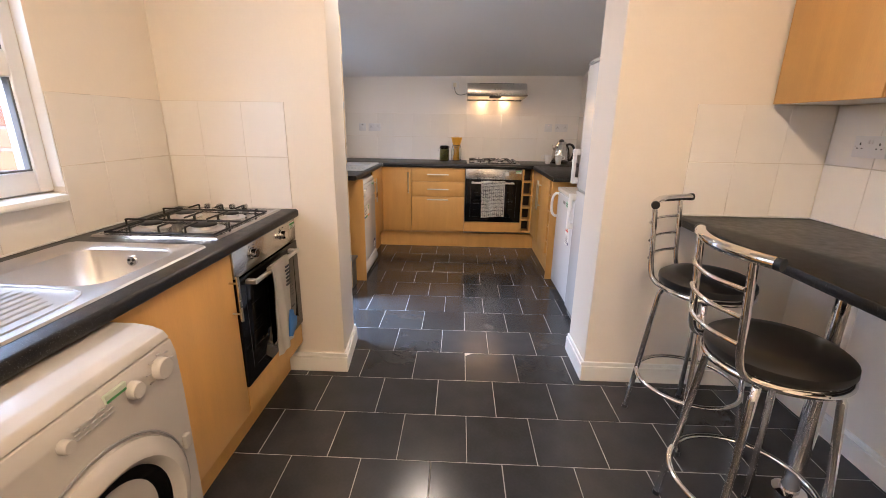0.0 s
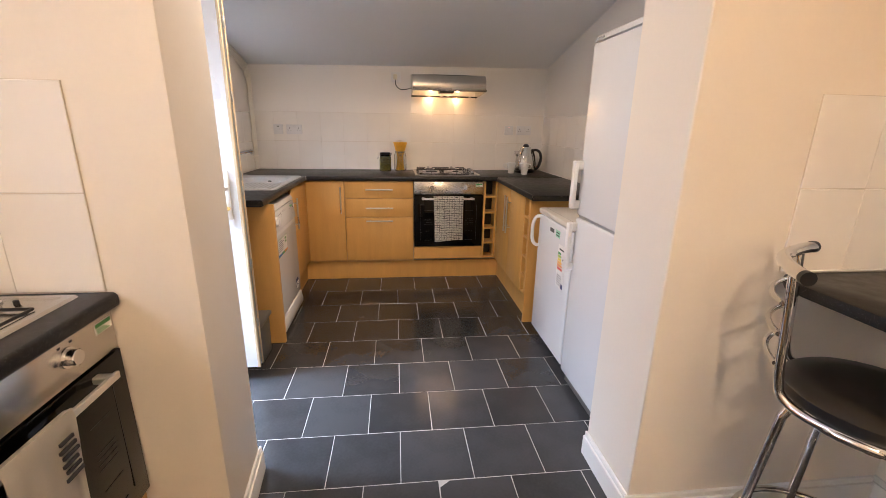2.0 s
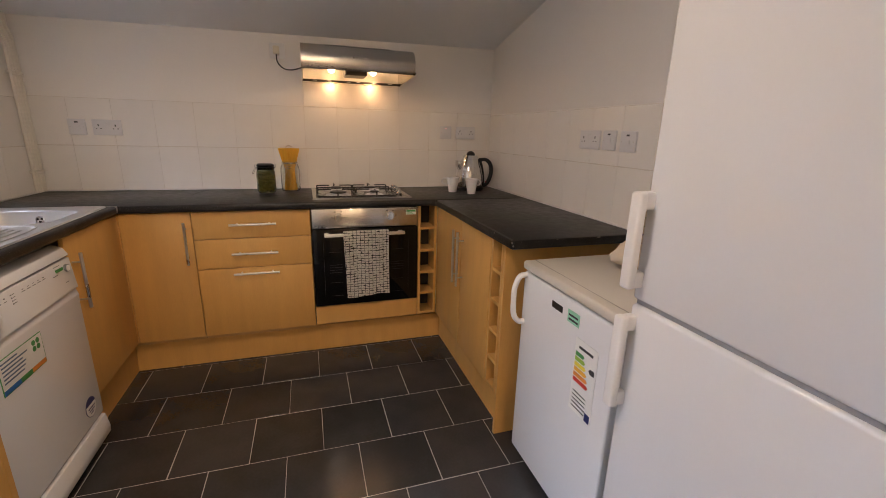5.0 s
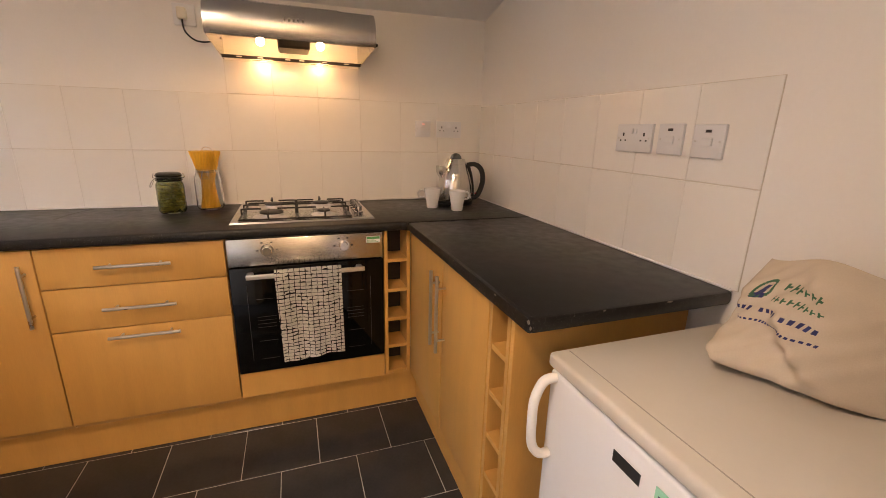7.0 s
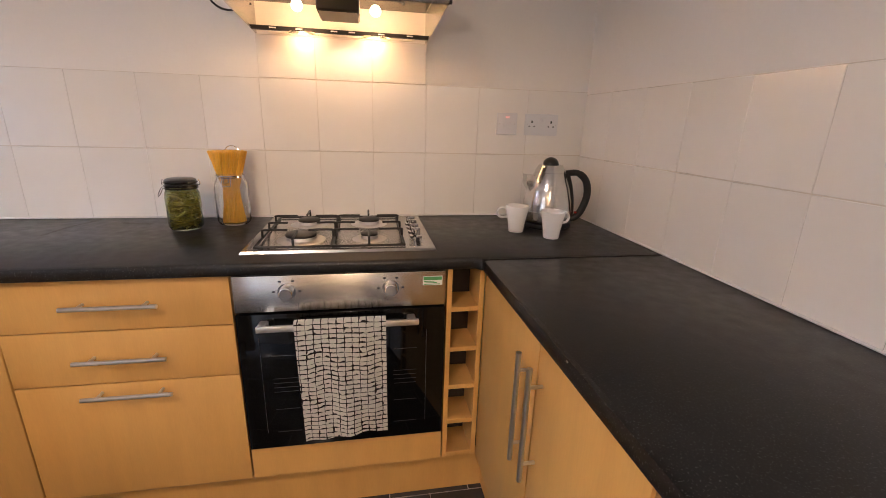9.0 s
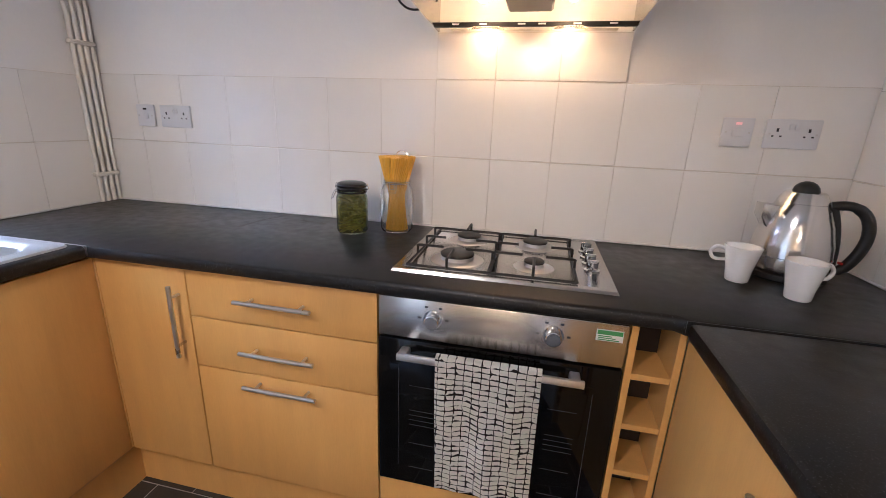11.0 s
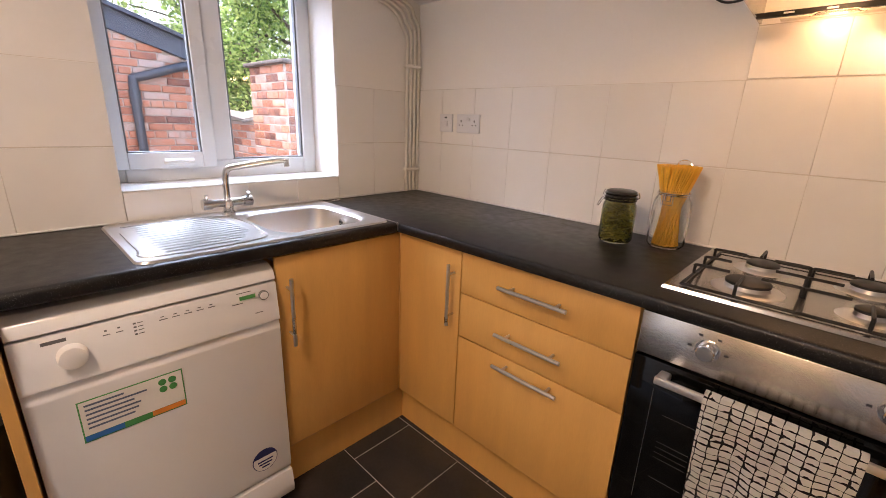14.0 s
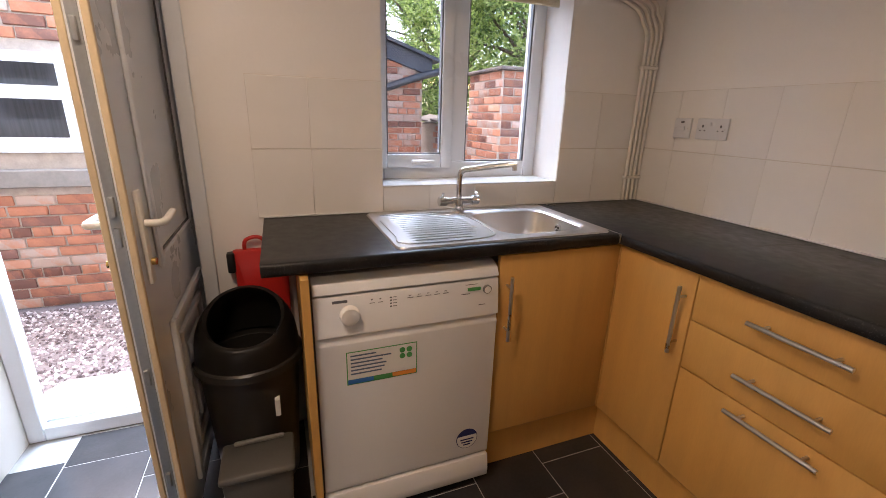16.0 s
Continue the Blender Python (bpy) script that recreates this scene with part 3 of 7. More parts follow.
for side, yy in ((-1, LY0), (1, LY1)):
    b = BM()
    xa, xb, za, zb = LX0 + 0.12, LX1 - 0.14, 0.17, 0.72

    def face(x0, x1, z0, z1, out, bev):
        lo, hi = sorted((yy, yy + side * out))
        bx(b, x0, x1, lo, hi, z0, z1, bev, 2)
    for inset, out in ((0.0, 0.017), (0.068, 0.015)):
        q0, q1, r0, r1, w = xa + inset, xb - inset, za + inset, zb - inset, 0.026
        face(q0, q0 + w, r0, r1, out, 0.006)
        face(q1 - w, q1, r0, r1, out, 0.006)
        face(q0 + w, q1 - w, r0, r0 + w, out, 0.006)
        face(q0 + w, q1 - w, r1 - w, r1, out, 0.006)
    face(xa + 0.14, xb - 0.14, za + 0.14, zb - 0.14, 0.018, 0.008)
    part("raised_panel", b, UPVC, leaf)
    b = BM()
    xa, xb, za, zb = LX0 + 0.12, LX1 - 0.14, 0.88, 1.86
    ya, yb = sorted((yy, yy + side * 0.012))
    for l in ((xa, xa + 0.03, za, zb), (xb - 0.03, xb, za, zb), (xa + 0.03, xb - 0.03, za, za + 0.03), (xa + 0.03, xb - 0.03, zb - 0.03, zb)):
        bx(b, l[0], l[1], ya, yb, l[2], l[3], 0.004)
    part("glazing_bead", b, UPVC, leaf)
    b = BM()
    ya, yb = sorted((yy, yy + side * 0.004))
    for l in ((xa + 0.03, xa + 0.037, za + 0.03, zb - 0.03), (xb - 0.037, xb - 0.03, za + 0.03, zb - 0.03), (xa + 0.037, xb - 0.037, za + 0.03, za + 0.037)):
        bx(b, l[0], l[1], ya, yb, l[2], l[3])
    part("gasket", b, GASKET, leaf)
    b = BM()
    hx = LX1 - 0.055
    ya, yb = sorted((yy, yy + side * 0.012))
    bx(b, hx - 0.016, hx + 0.016, ya, yb, 0.87, 1.10, 0.006, 2)
    yo = yy + side * 0.05
    sweep(b, curve_pts([(hx, yy + side * 0.01, 1.02), (hx, yo - side * 0.008, 1.02), (hx - 0.03, yo, 1.02), (hx - 0.12, yo - side * 0.004, 1.022)]), 0.0095, 10)
    hd = part("door_handle", b, mat("cream_white_handle", (0.74, 0.70, 0.62), 0.3), leaf)
    b = BM()
    ya, yb = yy + side * 0.006, yy + side * 0.022
    cyl(b, (hx, ya, 0.925), (hx, yb, 0.925), 0.009)
    part("lock_cylinder", b, BRASS, hd)
b = BM()
for ya, yb in ((LY0 - 0.001, LY0 + 0.013), (LY1 - 0.013, LY1 + 0.001)):
    bx(b, LX1 - 0.012, LX1 + 0.002, ya, yb, LZ0, LZ1, 0.002)
part("edge_strip", b, AGED, leaf, "yellowed plastic edge")
b = BM()
bx(b, LX1 - 0.008, LX1, LY0 + 0.018, LY1 - 0.018, LZ0 + 0.02, LZ1 - 0.02)
for z in (0.3, 0.62, 0.98, 1.05, 1.4, 1.7):
    bx(b, LX1 - 0.004, LX1 + 0.007, LY0 + 0.022, LY1 - 0.022, z, z + 0.045, 0.002)
part("lock_strip", b, GREYMET, leaf, "galvanised multipoint lock strip")

# ---- base units ----


def bar_handle(parent, p0, p1, out):
    """A satin bar handle on two posts; out: the way it stands off."""
    p0, p1, out = Vector(p0), Vector(p1), Vector(out)
    b = BM()
    cyl(b, p0 + out * 0.032, p1 + out * 0.032, 0.0062, 12)
    d = (p1 - p0)
    for f in (0.16, 0.84):
        q = p0 + d * f
        cyl(b, q, q + out * 0.032, 0.0042, 8)
    return part("handle", b, NICKEL, parent, "satin nickel bar handle")


def base_unit(label, carcass, fronts, category="cabinet", top=0.868):
    """A base cabinet: carcass box and fronts (name, limits, handle ends, outward way)."""
    x0, x1, y0, y1 = carcass
    u = thing("base_cabinet", ((x0 + x1) / 2, (y0 + y1) / 2, 0.0), label, category, "beech base cabinets")
    box("carcass", (x0, x1, y0, y1, 0.165, top), WOODX, u, 0.001)
    for nm, lim, h0, h1, out in fronts:
        f = box(nm, lim, WOOD, u, 0.0025, seg=2)
        if h0:
            bar_handle(f, h0, h1, out)
    return u


Y1, Y0 = 4.60, 4.618
FB, FT = 0.188, 0.865
# corner unit on the end wall, then the drawers
base_unit("beech corner cabinet with one tall door", (-0.66, -0.335, Y0 + 0.002, 5.15), [
    ("door", (-0.640, -0.335, Y1, Y0, FB, FT), (-0.362, Y1, 0.60), (-0.362, Y1, 0.82), (0, -1, 0))])
base_unit("beech drawer cabinet with three drawers", (-0.333, 0.238, Y0 + 0.002, 5.15), [
    ("drawer", (-0.331, 0.236, Y1, Y0, 0.7235, FT), (-0.16, Y1, 0.800), (0.065, Y1, 0.800), (0, -1, 0)),
    ("drawer", (-0.331, 0.236, Y1, Y0, 0.5635, 0.7205), (-0.16, Y1, 0.645), (0.065, Y1, 0.645), (0, -1, 0)),
    ("drawer", (-0.331, 0.236, Y1, Y0, FB, 0.5605), (-0.16, Y1, 0.535), (0.065, Y1, 0.535), (0, -1, 0))])
# under the sink
base_unit("beech sink cabinet with one door", (-1.15, -0.665, 4.116, 4.618), [
    ("door", (-0.663, -0.645, 4.118, 4.598, FB, FT), (-0.645, 4.148, 0.575), (-0.645, 4.148, 0.80), (1, 0, 0))], top=0.70)
solo("corner_post", bx(BM(), -0.664, -0.6425, 4.6, 4.6185, FB, FT, 0.001), WOOD, "beech corner post between sink cabinet and corner cabinet", "panel")
# right run
base_unit("beech double-door base cabinet", (0.975, 1.50, 3.815, 4.60), [
    ("door", (0.957, 0.974, 4.182, 4.6005, FB, FT), (0.957, 4.212, 0.53), (0.957, 4.212, 0.81), (-1, 0, 0)),
    ("door", (0.957, 0.974, 3.817, 4.178, FB, FT), (0.957, 4.148, 0.53), (0.957, 4.148, 0.81), (-1, 0, 0))])
b = BM()
bx(b, -0.70, 1.02, 4.655, 4.672, 0.0, 0.158, 0.001)
solo("plinth_back", b, WOOD, "beech plinth board under the base cabinets", "plinth")
solo("plinth_left", bx(BM(), -0.702, -0.686, 4.115, 4.655, 0.0, 0.158, 0.001), WOOD, "beech plinth board under the sink cabinet", "plinth")
solo("plinth_right", bx(BM(), 1.0, 1.016, 3.70, 4.655, 0.0, 0.158, 0.001), WOOD, "beech plinth board under the base cabinets", "plinth")
for ob in (o for o in scene.objects if o.name.startswith("plinth_")):
    ob["kind"] = "structure"


def wine_rack(label, lim, way, shelves):
    """An open rack of stacked cells. lim: x0 x1 y0 y1; way: the axis it opens along."""
    x0, x1, y0, y1 = lim
    u = thing("wine_rack", ((x0 + x1) / 2, (y0 + y1) / 2, 0.0), label, "wine rack", "beech wine racks")
    t = 0.016
    z0, z1 = 0.188, 0.866
    if way == "y":
        box("side", (x0, x0 + t, y0, y1, z0, z1), WOOD, u, 0.001)
        box("side", (x1 - t, x1, y0, y1, z0, z1), WOOD, u, 0.001)
        # Back set shallow; its dark colour stands for the cells' inner shade.
        box("back", (x0 + t, x1 - t, y1 - 0.01, y1, z0, z1), DARKIN, u, 0, "back board coloured dark as the rack's inner shade")
        for z in shelves:
            box("shelf", (x0 + t, x1 - t, y0 + 0.002, y1 - 0.01, z - t, z), WOOD, u, 0.001)
    else:
        box("side", (x0, x1, y0, y0 + t, z0, z1), WOOD, u, 0.001)
        box("side", (x0, x1, y1 - t, y1, z0, z1), WOOD, u, 0.001)
        box("back", (x1 - 0.01, x1, y0 + t, y1 - t, z0, z1), DARKIN, u, 0, "back board coloured dark as the rack's inner shade")
        for z in shelves:
            box("shelf", (x0 + 0.002, x1 - 0.01, y0 + t, y1 - t, z - t, z), WOOD, u, 0.001)
    return u


SH = (0.205, 0.335, 0.468, 0.605, 0.742)
wine_rack("narrow beech wine rack beside the oven", (0.840, 0.956, 4.602, 4.735), "y", SH)
wine_rack("narrow beech wine rack at the worktop end", (0.958, 1.12, 3.70, 3.812), "x", SH)
solo("end_panel", bx(BM(), 0.958, 1.495, 3.680, 3.697, 0.0, 0.868, 0.001), WOOD, "beech end panel under the worktop", "end panel")
solo("end_panel", bx(BM(), -1.16, -0.602, 3.512, 3.534, 0.0, 0.868, 0.001), WOOD, "beech end panel beside the dishwasher", "end panel")


def worktop(name, poly, z0, z1, label, group="black worktops"):
    b = prism(BM(), poly, "z", z0, z1, 0.011)
    return solo(name, b, TOP, label, "worktop", group=group)


WZ = 0.909
SX0, SX1, SY0, SY1 = -1.14, -0.655, 3.785, 4.562


def with_hole(poly_lim, hole, z0, z1):
    """A slab with a rectangular opening, as four strips."""
    x0, x1, y0, y1 = poly_lim
    a0, a1, b0, b1 = hole
    b = BM()
    xs, ys = [x0, a0, a1, x1], [y0, b0, b1, y1]
    for z in (z0, z1):
        g = [[b.verts.new((x, y, z)) for y in ys] for x in xs]
        for i in range(3):
            for j in range(3):
                if (i, j) != (1, 1):
                    b.faces.new((g[i][j], g[i + 1][j], g[i + 1][j + 1], g[i][j + 1]))
    bmesh.ops.bridge_loops(b, edges=[e for e in b.edges if e.is_boundary and all(x0 + 1e-4 > v.co.x or v.co.x > x1 - 1e-4 or y0 + 1e-4 > v.co.y or v.co.y > y1 - 1e-4 for v in e.verts)])
    bmesh.ops.bridge_loops(b, edges=[e for e in b.edges if e.is_boundary])
    bmesh.ops.recalc_face_normals(b, faces=b.faces[:])
    es = [e for e in b.edges if all(abs(v.co.x - x1) < 1e-5 for v in e.verts) and abs(e.verts[0].co.z - e.verts[1].co.z) < 1e-5]
    bmesh.ops.bevel(b, geom=es, offset=0.012, segments=3, affect="EDGES", profile=0.5)
    return b


solo("worktop", with_hole((XL, -0.628, 3.42, 4.572), (SX0 + 0.02, SX1 - 0.02, SY0 + 0.02, SY1 - 0.02), 0.871, WZ), TOP,
     "black laminate worktop round the sink", "worktop", group="black worktops")
end_top = worktop("worktop", [(XL, 4.5735), (-0.60, 4.5735), (0.915, 4.5735), (0.932, 4.556), (XR, 4.556), (XR, YB), (XL, YB)], 0.871, WZ, "black laminate worktop along the end wall, slightly scuffed")
SCUFF = mat("pale_worn_laminate", (0.15, 0.145, 0.138), 0.7, var=0.4, scale=60)
for line, wd in (((( -0.385, 4.90), (-0.372, 5.02), (-0.352, 5.075), (-0.338, 5.137)), 0.009), (((-0.244, 5.074), (-0.21, 5.058), (-0.175, 5.056), (-0.136, 5.046)), 0.014)):
    b = BM()
    run = Vector((line[-1][0] - line[0][0], line[-1][1] - line[0][1], 0)).normalized()
    side = Vector((-run.y, run.x, 0))
    left, right = [], []
    for k, q in enumerate(curve_pts([(x, y, WZ + 0.001) for x, y in line], 6)):
        ww = wd * (0.25 + abs(math.sin(k * 1.7)) * 0.75)
        left.append(b.verts.new(q + side * ww))
        right.append(b.verts.new(q - side * ww))
    for k in range(len(left) - 1):
        b.faces.new((left[k], right[k], right[k + 1], left[k + 1]))
    bmesh.ops.recalc_face_normals(b, faces=b.faces[:])
    if b.faces[0].normal.z < 0:
        bmesh.ops.reverse_faces(b, faces=b.faces[:])
    part("scuff_mark", b, SCUFF, end_top, "pale scuff mark")
worktop("worktop", [(0.932, 3.590), (0.938, 3.582), (XR, 3.582), (XR, 4.5545), (0.932, 4.5545)], 0.871, WZ, "black laminate worktop above the base cabinets")
CHIP = mat("bare_chipboard_chip", (0.20, 0.175, 0.145), 0.85, var=0.3, scale=90)
chipped = [o for o in scene.objects if o.name.startswith("worktop")][2]
chips = random.Random(8)
for px, py, pz, sx, sy, sz in ((0.9345, 3.588, 0.899, 0.003, 0.005, 0.006), (0.937, 3.5825, 0.887, 0.003, 0.002, 0.005), (1.305, 3.5822, 0.904, 0.009, 0.002, 0.003),
                               (1.12, 3.5822, 0.905, 0.004, 0.002, 0.002), (0.9322, 3.74, 0.902, 0.002, 0.006, 0.002), (0.9322, 4.02, 0.903, 0.002, 0.004, 0.002)):
    b = BM()
    bmesh.ops.create_icosphere(b, subdivisions=1, radius=1.0)
    for v in b.verts:
        v.co = Vector((px + v.co.x * sx, py + v.co.y * sy, pz + v.co.z * sz)) * 1.0 + Vector((chips.uniform(-0.0006, 0.0006), 0, chips.uniform(-0.0008, 0.0008)))
    part("edge_chip", b, CHIP, chipped, "small pale chip in the edge")
solo("worktop_joint_strip", bx(BM(), -1.165, -0.624, 4.5715, 4.5745, WZ - 0.03, WZ + 0.0012), NICKEL, "thin metal strip joining two worktops", "joint strip")
solo("worktop_joint_strip", bx(BM(), 0.93, 1.505, 4.554, 4.5565, WZ - 0.03, WZ + 0.001), BLACKMET, "thin dark strip joining two worktops", "joint strip")


def bead(name, lim):
    return solo(name, bx(BM(), *lim, 0.002), mat("white_sealant_" + name, (0.75, 0.73, 0.7), 0.4, var=0.05), "white sealant bead along the worktop", "sealant", "structure")


bead("sealant_back", (XL + 0.008, XR - 0.008, YB - 0.015, YB - 0.0065, WZ, WZ + 0.006))
bead("sealant_left", (XL + 0.0065, XL + 0.014, 3.42, YB - 0.015, WZ, WZ + 0.006))
bead("sealant_right", (XR - 0.014, XR - 0.0065, 3.582, YB - 0.015, WZ, WZ + 0.006))

# ---- sink ----


def sink():
    s = thing("inset_sink", ((SX0 + SX1) / 2, (SY0 + SY1) / 2, WZ), "stainless steel inset sink with bowl and ribbed drainer", "sink", "steel sinks")
    zt = WZ + 0.004
    bx0, bx1, by0, by1 = -1.065, -0.725, 4.185, 4.515
    b = BM()
    n = 8

    def rr(x0, x1, y0, y1, r, z):
        out = []
        for cx, cy, a0 in ((x1 - r, y1 - r, 0), (x0 + r, y1 - r, 90), (x0 + r, y0 + r, 180), (x1 - r, y0 + r, 270)):
            for k in range(n + 1):
                a = radians(a0 + 90 * k / n)
                out.append(b.verts.new((cx + r * math.cos(a), cy + r * math.sin(a), z)))
        return out
    loops = [rr(SX0, SX1, SY0, SY1, 0.03, WZ + 0.0005), rr(SX0 + 0.004, SX1 - 0.004, SY0 + 0.004, SY1 - 0.004, 0.028, zt + 0.002),
             rr(SX0 + 0.016, SX1 - 0.016, SY0 + 0.016, SY1 - 0.016, 0.026, zt - 0.001)]
    inner = [rr(bx0 - 0.012, bx1 + 0.012, by0 - 0.012, by1 + 0.012, 0.075, zt - 0.0012), rr(bx0, bx1, by0, by1, 0.07, zt - 0.010),
             rr(bx0 + 0.012, bx1 - 0.012, by0 + 0.012, by1 - 0.012, 0.065, zt - 0.10), rr(bx0 + 0.03, bx1 - 0.03, by0 + 0.03, by1 - 0.03, 0.05, zt - 0.145)]
    for ls in (loops, inner):
        for p, q in zip(ls, ls[1:]):
            m = len(p)
            for k in range(m):
                b.faces.new((p[k], p[(k + 1) % m], q[(k + 1) % m], q[k]))
    b.faces.new(inner[-1])
    e = []
    for ls in (loops[-1], inner[0]):
        for k in range(len(ls)):
            e.append(b.edges.get((ls[k], ls[(k + 1) % len(ls)])))
    bmesh.ops.bridge_loops(b, edges=e)
    part("bowl", b, SINK, s)
    for k in range(13):
        xx = -1.06 + k * 0.0275
        b = BM()
        y_end = 4.11 if k < 9 else 4.11 - (k - 8) * 0.016
        sweep(b, [(xx, 3.85, zt - 0.0045), (xx, 3.87, zt - 0.001), (xx, y_end, zt - 0.001), (xx, y_end + 0.02, zt - 0.0045)], 0.0038, 8)
        part("drainer_rib", b, SINK, s)
    b = BM()
    sweep(b, curve_pts([(-1.085, 3.83, zt), (-1.085, 4.1, zt), (-1.0, 4.15, zt), (-0.8, 4.15, zt), (-0.705, 4.1, zt), (-0.705, 3.83, zt), (-0.8, 3.815, zt), (-1.0, 3.815, zt)]), 0.0028, 6, closed=False)
    part("drainer_border", b, SINK, s)
    b = BM()
    cyl(b, (-0.89, by1 - 0.014, zt - 0.045), (-0.89, by1 - 0.003, zt - 0.045), 0.016, 16)
    ov = part("overflow", b, CHROME, s)
    b = BM()
    for a in range(3):
        t = 2 * math.pi * a / 3 + 0.5
        cyl(b, (-0.89 + 0.008 * math.cos(t), by1 - 0.016, zt - 0.045 + 0.008 * math.sin(t)), (-0.89 + 0.008 * math.cos(t), by1 - 0.0135, zt - 0.045 + 0.008 * math.sin(t)), 0.0045, 8)
    part("overflow_hole", b, BLACKPL, ov)
    b = BM()
    lathe(b, [(0.035, 0.0), (0.035, 0.003), (0.024, 0.003), (0.02, -0.001), (0, -0.001)], ((bx0 + bx1) / 2, (by0 + by1) / 2, zt - 0.145), 20)
    part("waste", b, CHROME, s)
    return s


sk = sink()
WF = 0.897
copy_thing(sk, pose(sk.location.x - 0.01, sk.location.y - 3.095, WF))["label"] = "stainless steel inset sink under the front window"


def tap():
    cx, cy = -1.085, 4.155
    z = WZ + 0.004
    t = thing("mixer_tap", (cx, cy, z), "chrome mixer tap with swivel spout behind the sink", "tap")
    b = BM()
    lathe(b, [(0.024, 0.0), (0.024, 0.012), (0.018, 0.018), (0.018, 0.05), (0.015, 0.055)], (cx, cy, z), 20)
    part("body", b, CHROME, t)
    b = BM()
    cyl(b, (cx, cy - 0.055, z + 0.045), (cx, cy + 0.055, z + 0.045), 0.014, 16)
    part("crossbar", b, CHROME, t)
    for s in (-1, 1):
        b = BM()
        cyl(b, (cx, cy + s * 0.055, z + 0.045), (cx, cy + s * 0.085, z + 0.045), 0.019, 14)
        sweep(b, [(cx, cy + s * 0.07, z + 0.055), (cx + 0.01, cy + s * 0.072, z + 0.078)], 0.006, 8)
        part("lever", b, CHROME, t)
    b = BM()
    pts = curve_pts([(cx, cy, z + 0.05), (cx, cy, z + 0.13), (cx + 0.006, cy + 0.01, z + 0.165), (cx + 0.04, cy + 0.045, z + 0.178), (cx + 0.12, cy + 0.14, z + 0.2), (cx + 0.145, cy + 0.17, z + 0.203)])
    sweep(b, pts, 0.0115, 14)
    sp = part("spout", b, CHROME, t)
    b = BM()
    cyl(b, (cx + 0.14, cy + 0.163, z + 0.202), (cx + 0.142, cy + 0.165, z + 0.18), 0.010, 12)
    part("nozzle", b, CHROME, sp)
    return t


tap()
b = BM()
sweep(b, curve_pts([(-1.13, 4.62, WZ + 0.006), (-1.11, 4.64, WZ + 0.006), (-1.09, 4.62, WZ + 0.006), (-1.10, 4.60, WZ + 0.006), (-1.125, 4.605, WZ + 0.006)]), 0.0022, 6)
solo("plug_chain", b, CHROME, "short chrome plug chain lying on the worktop", "chain")

# ---- hob ----


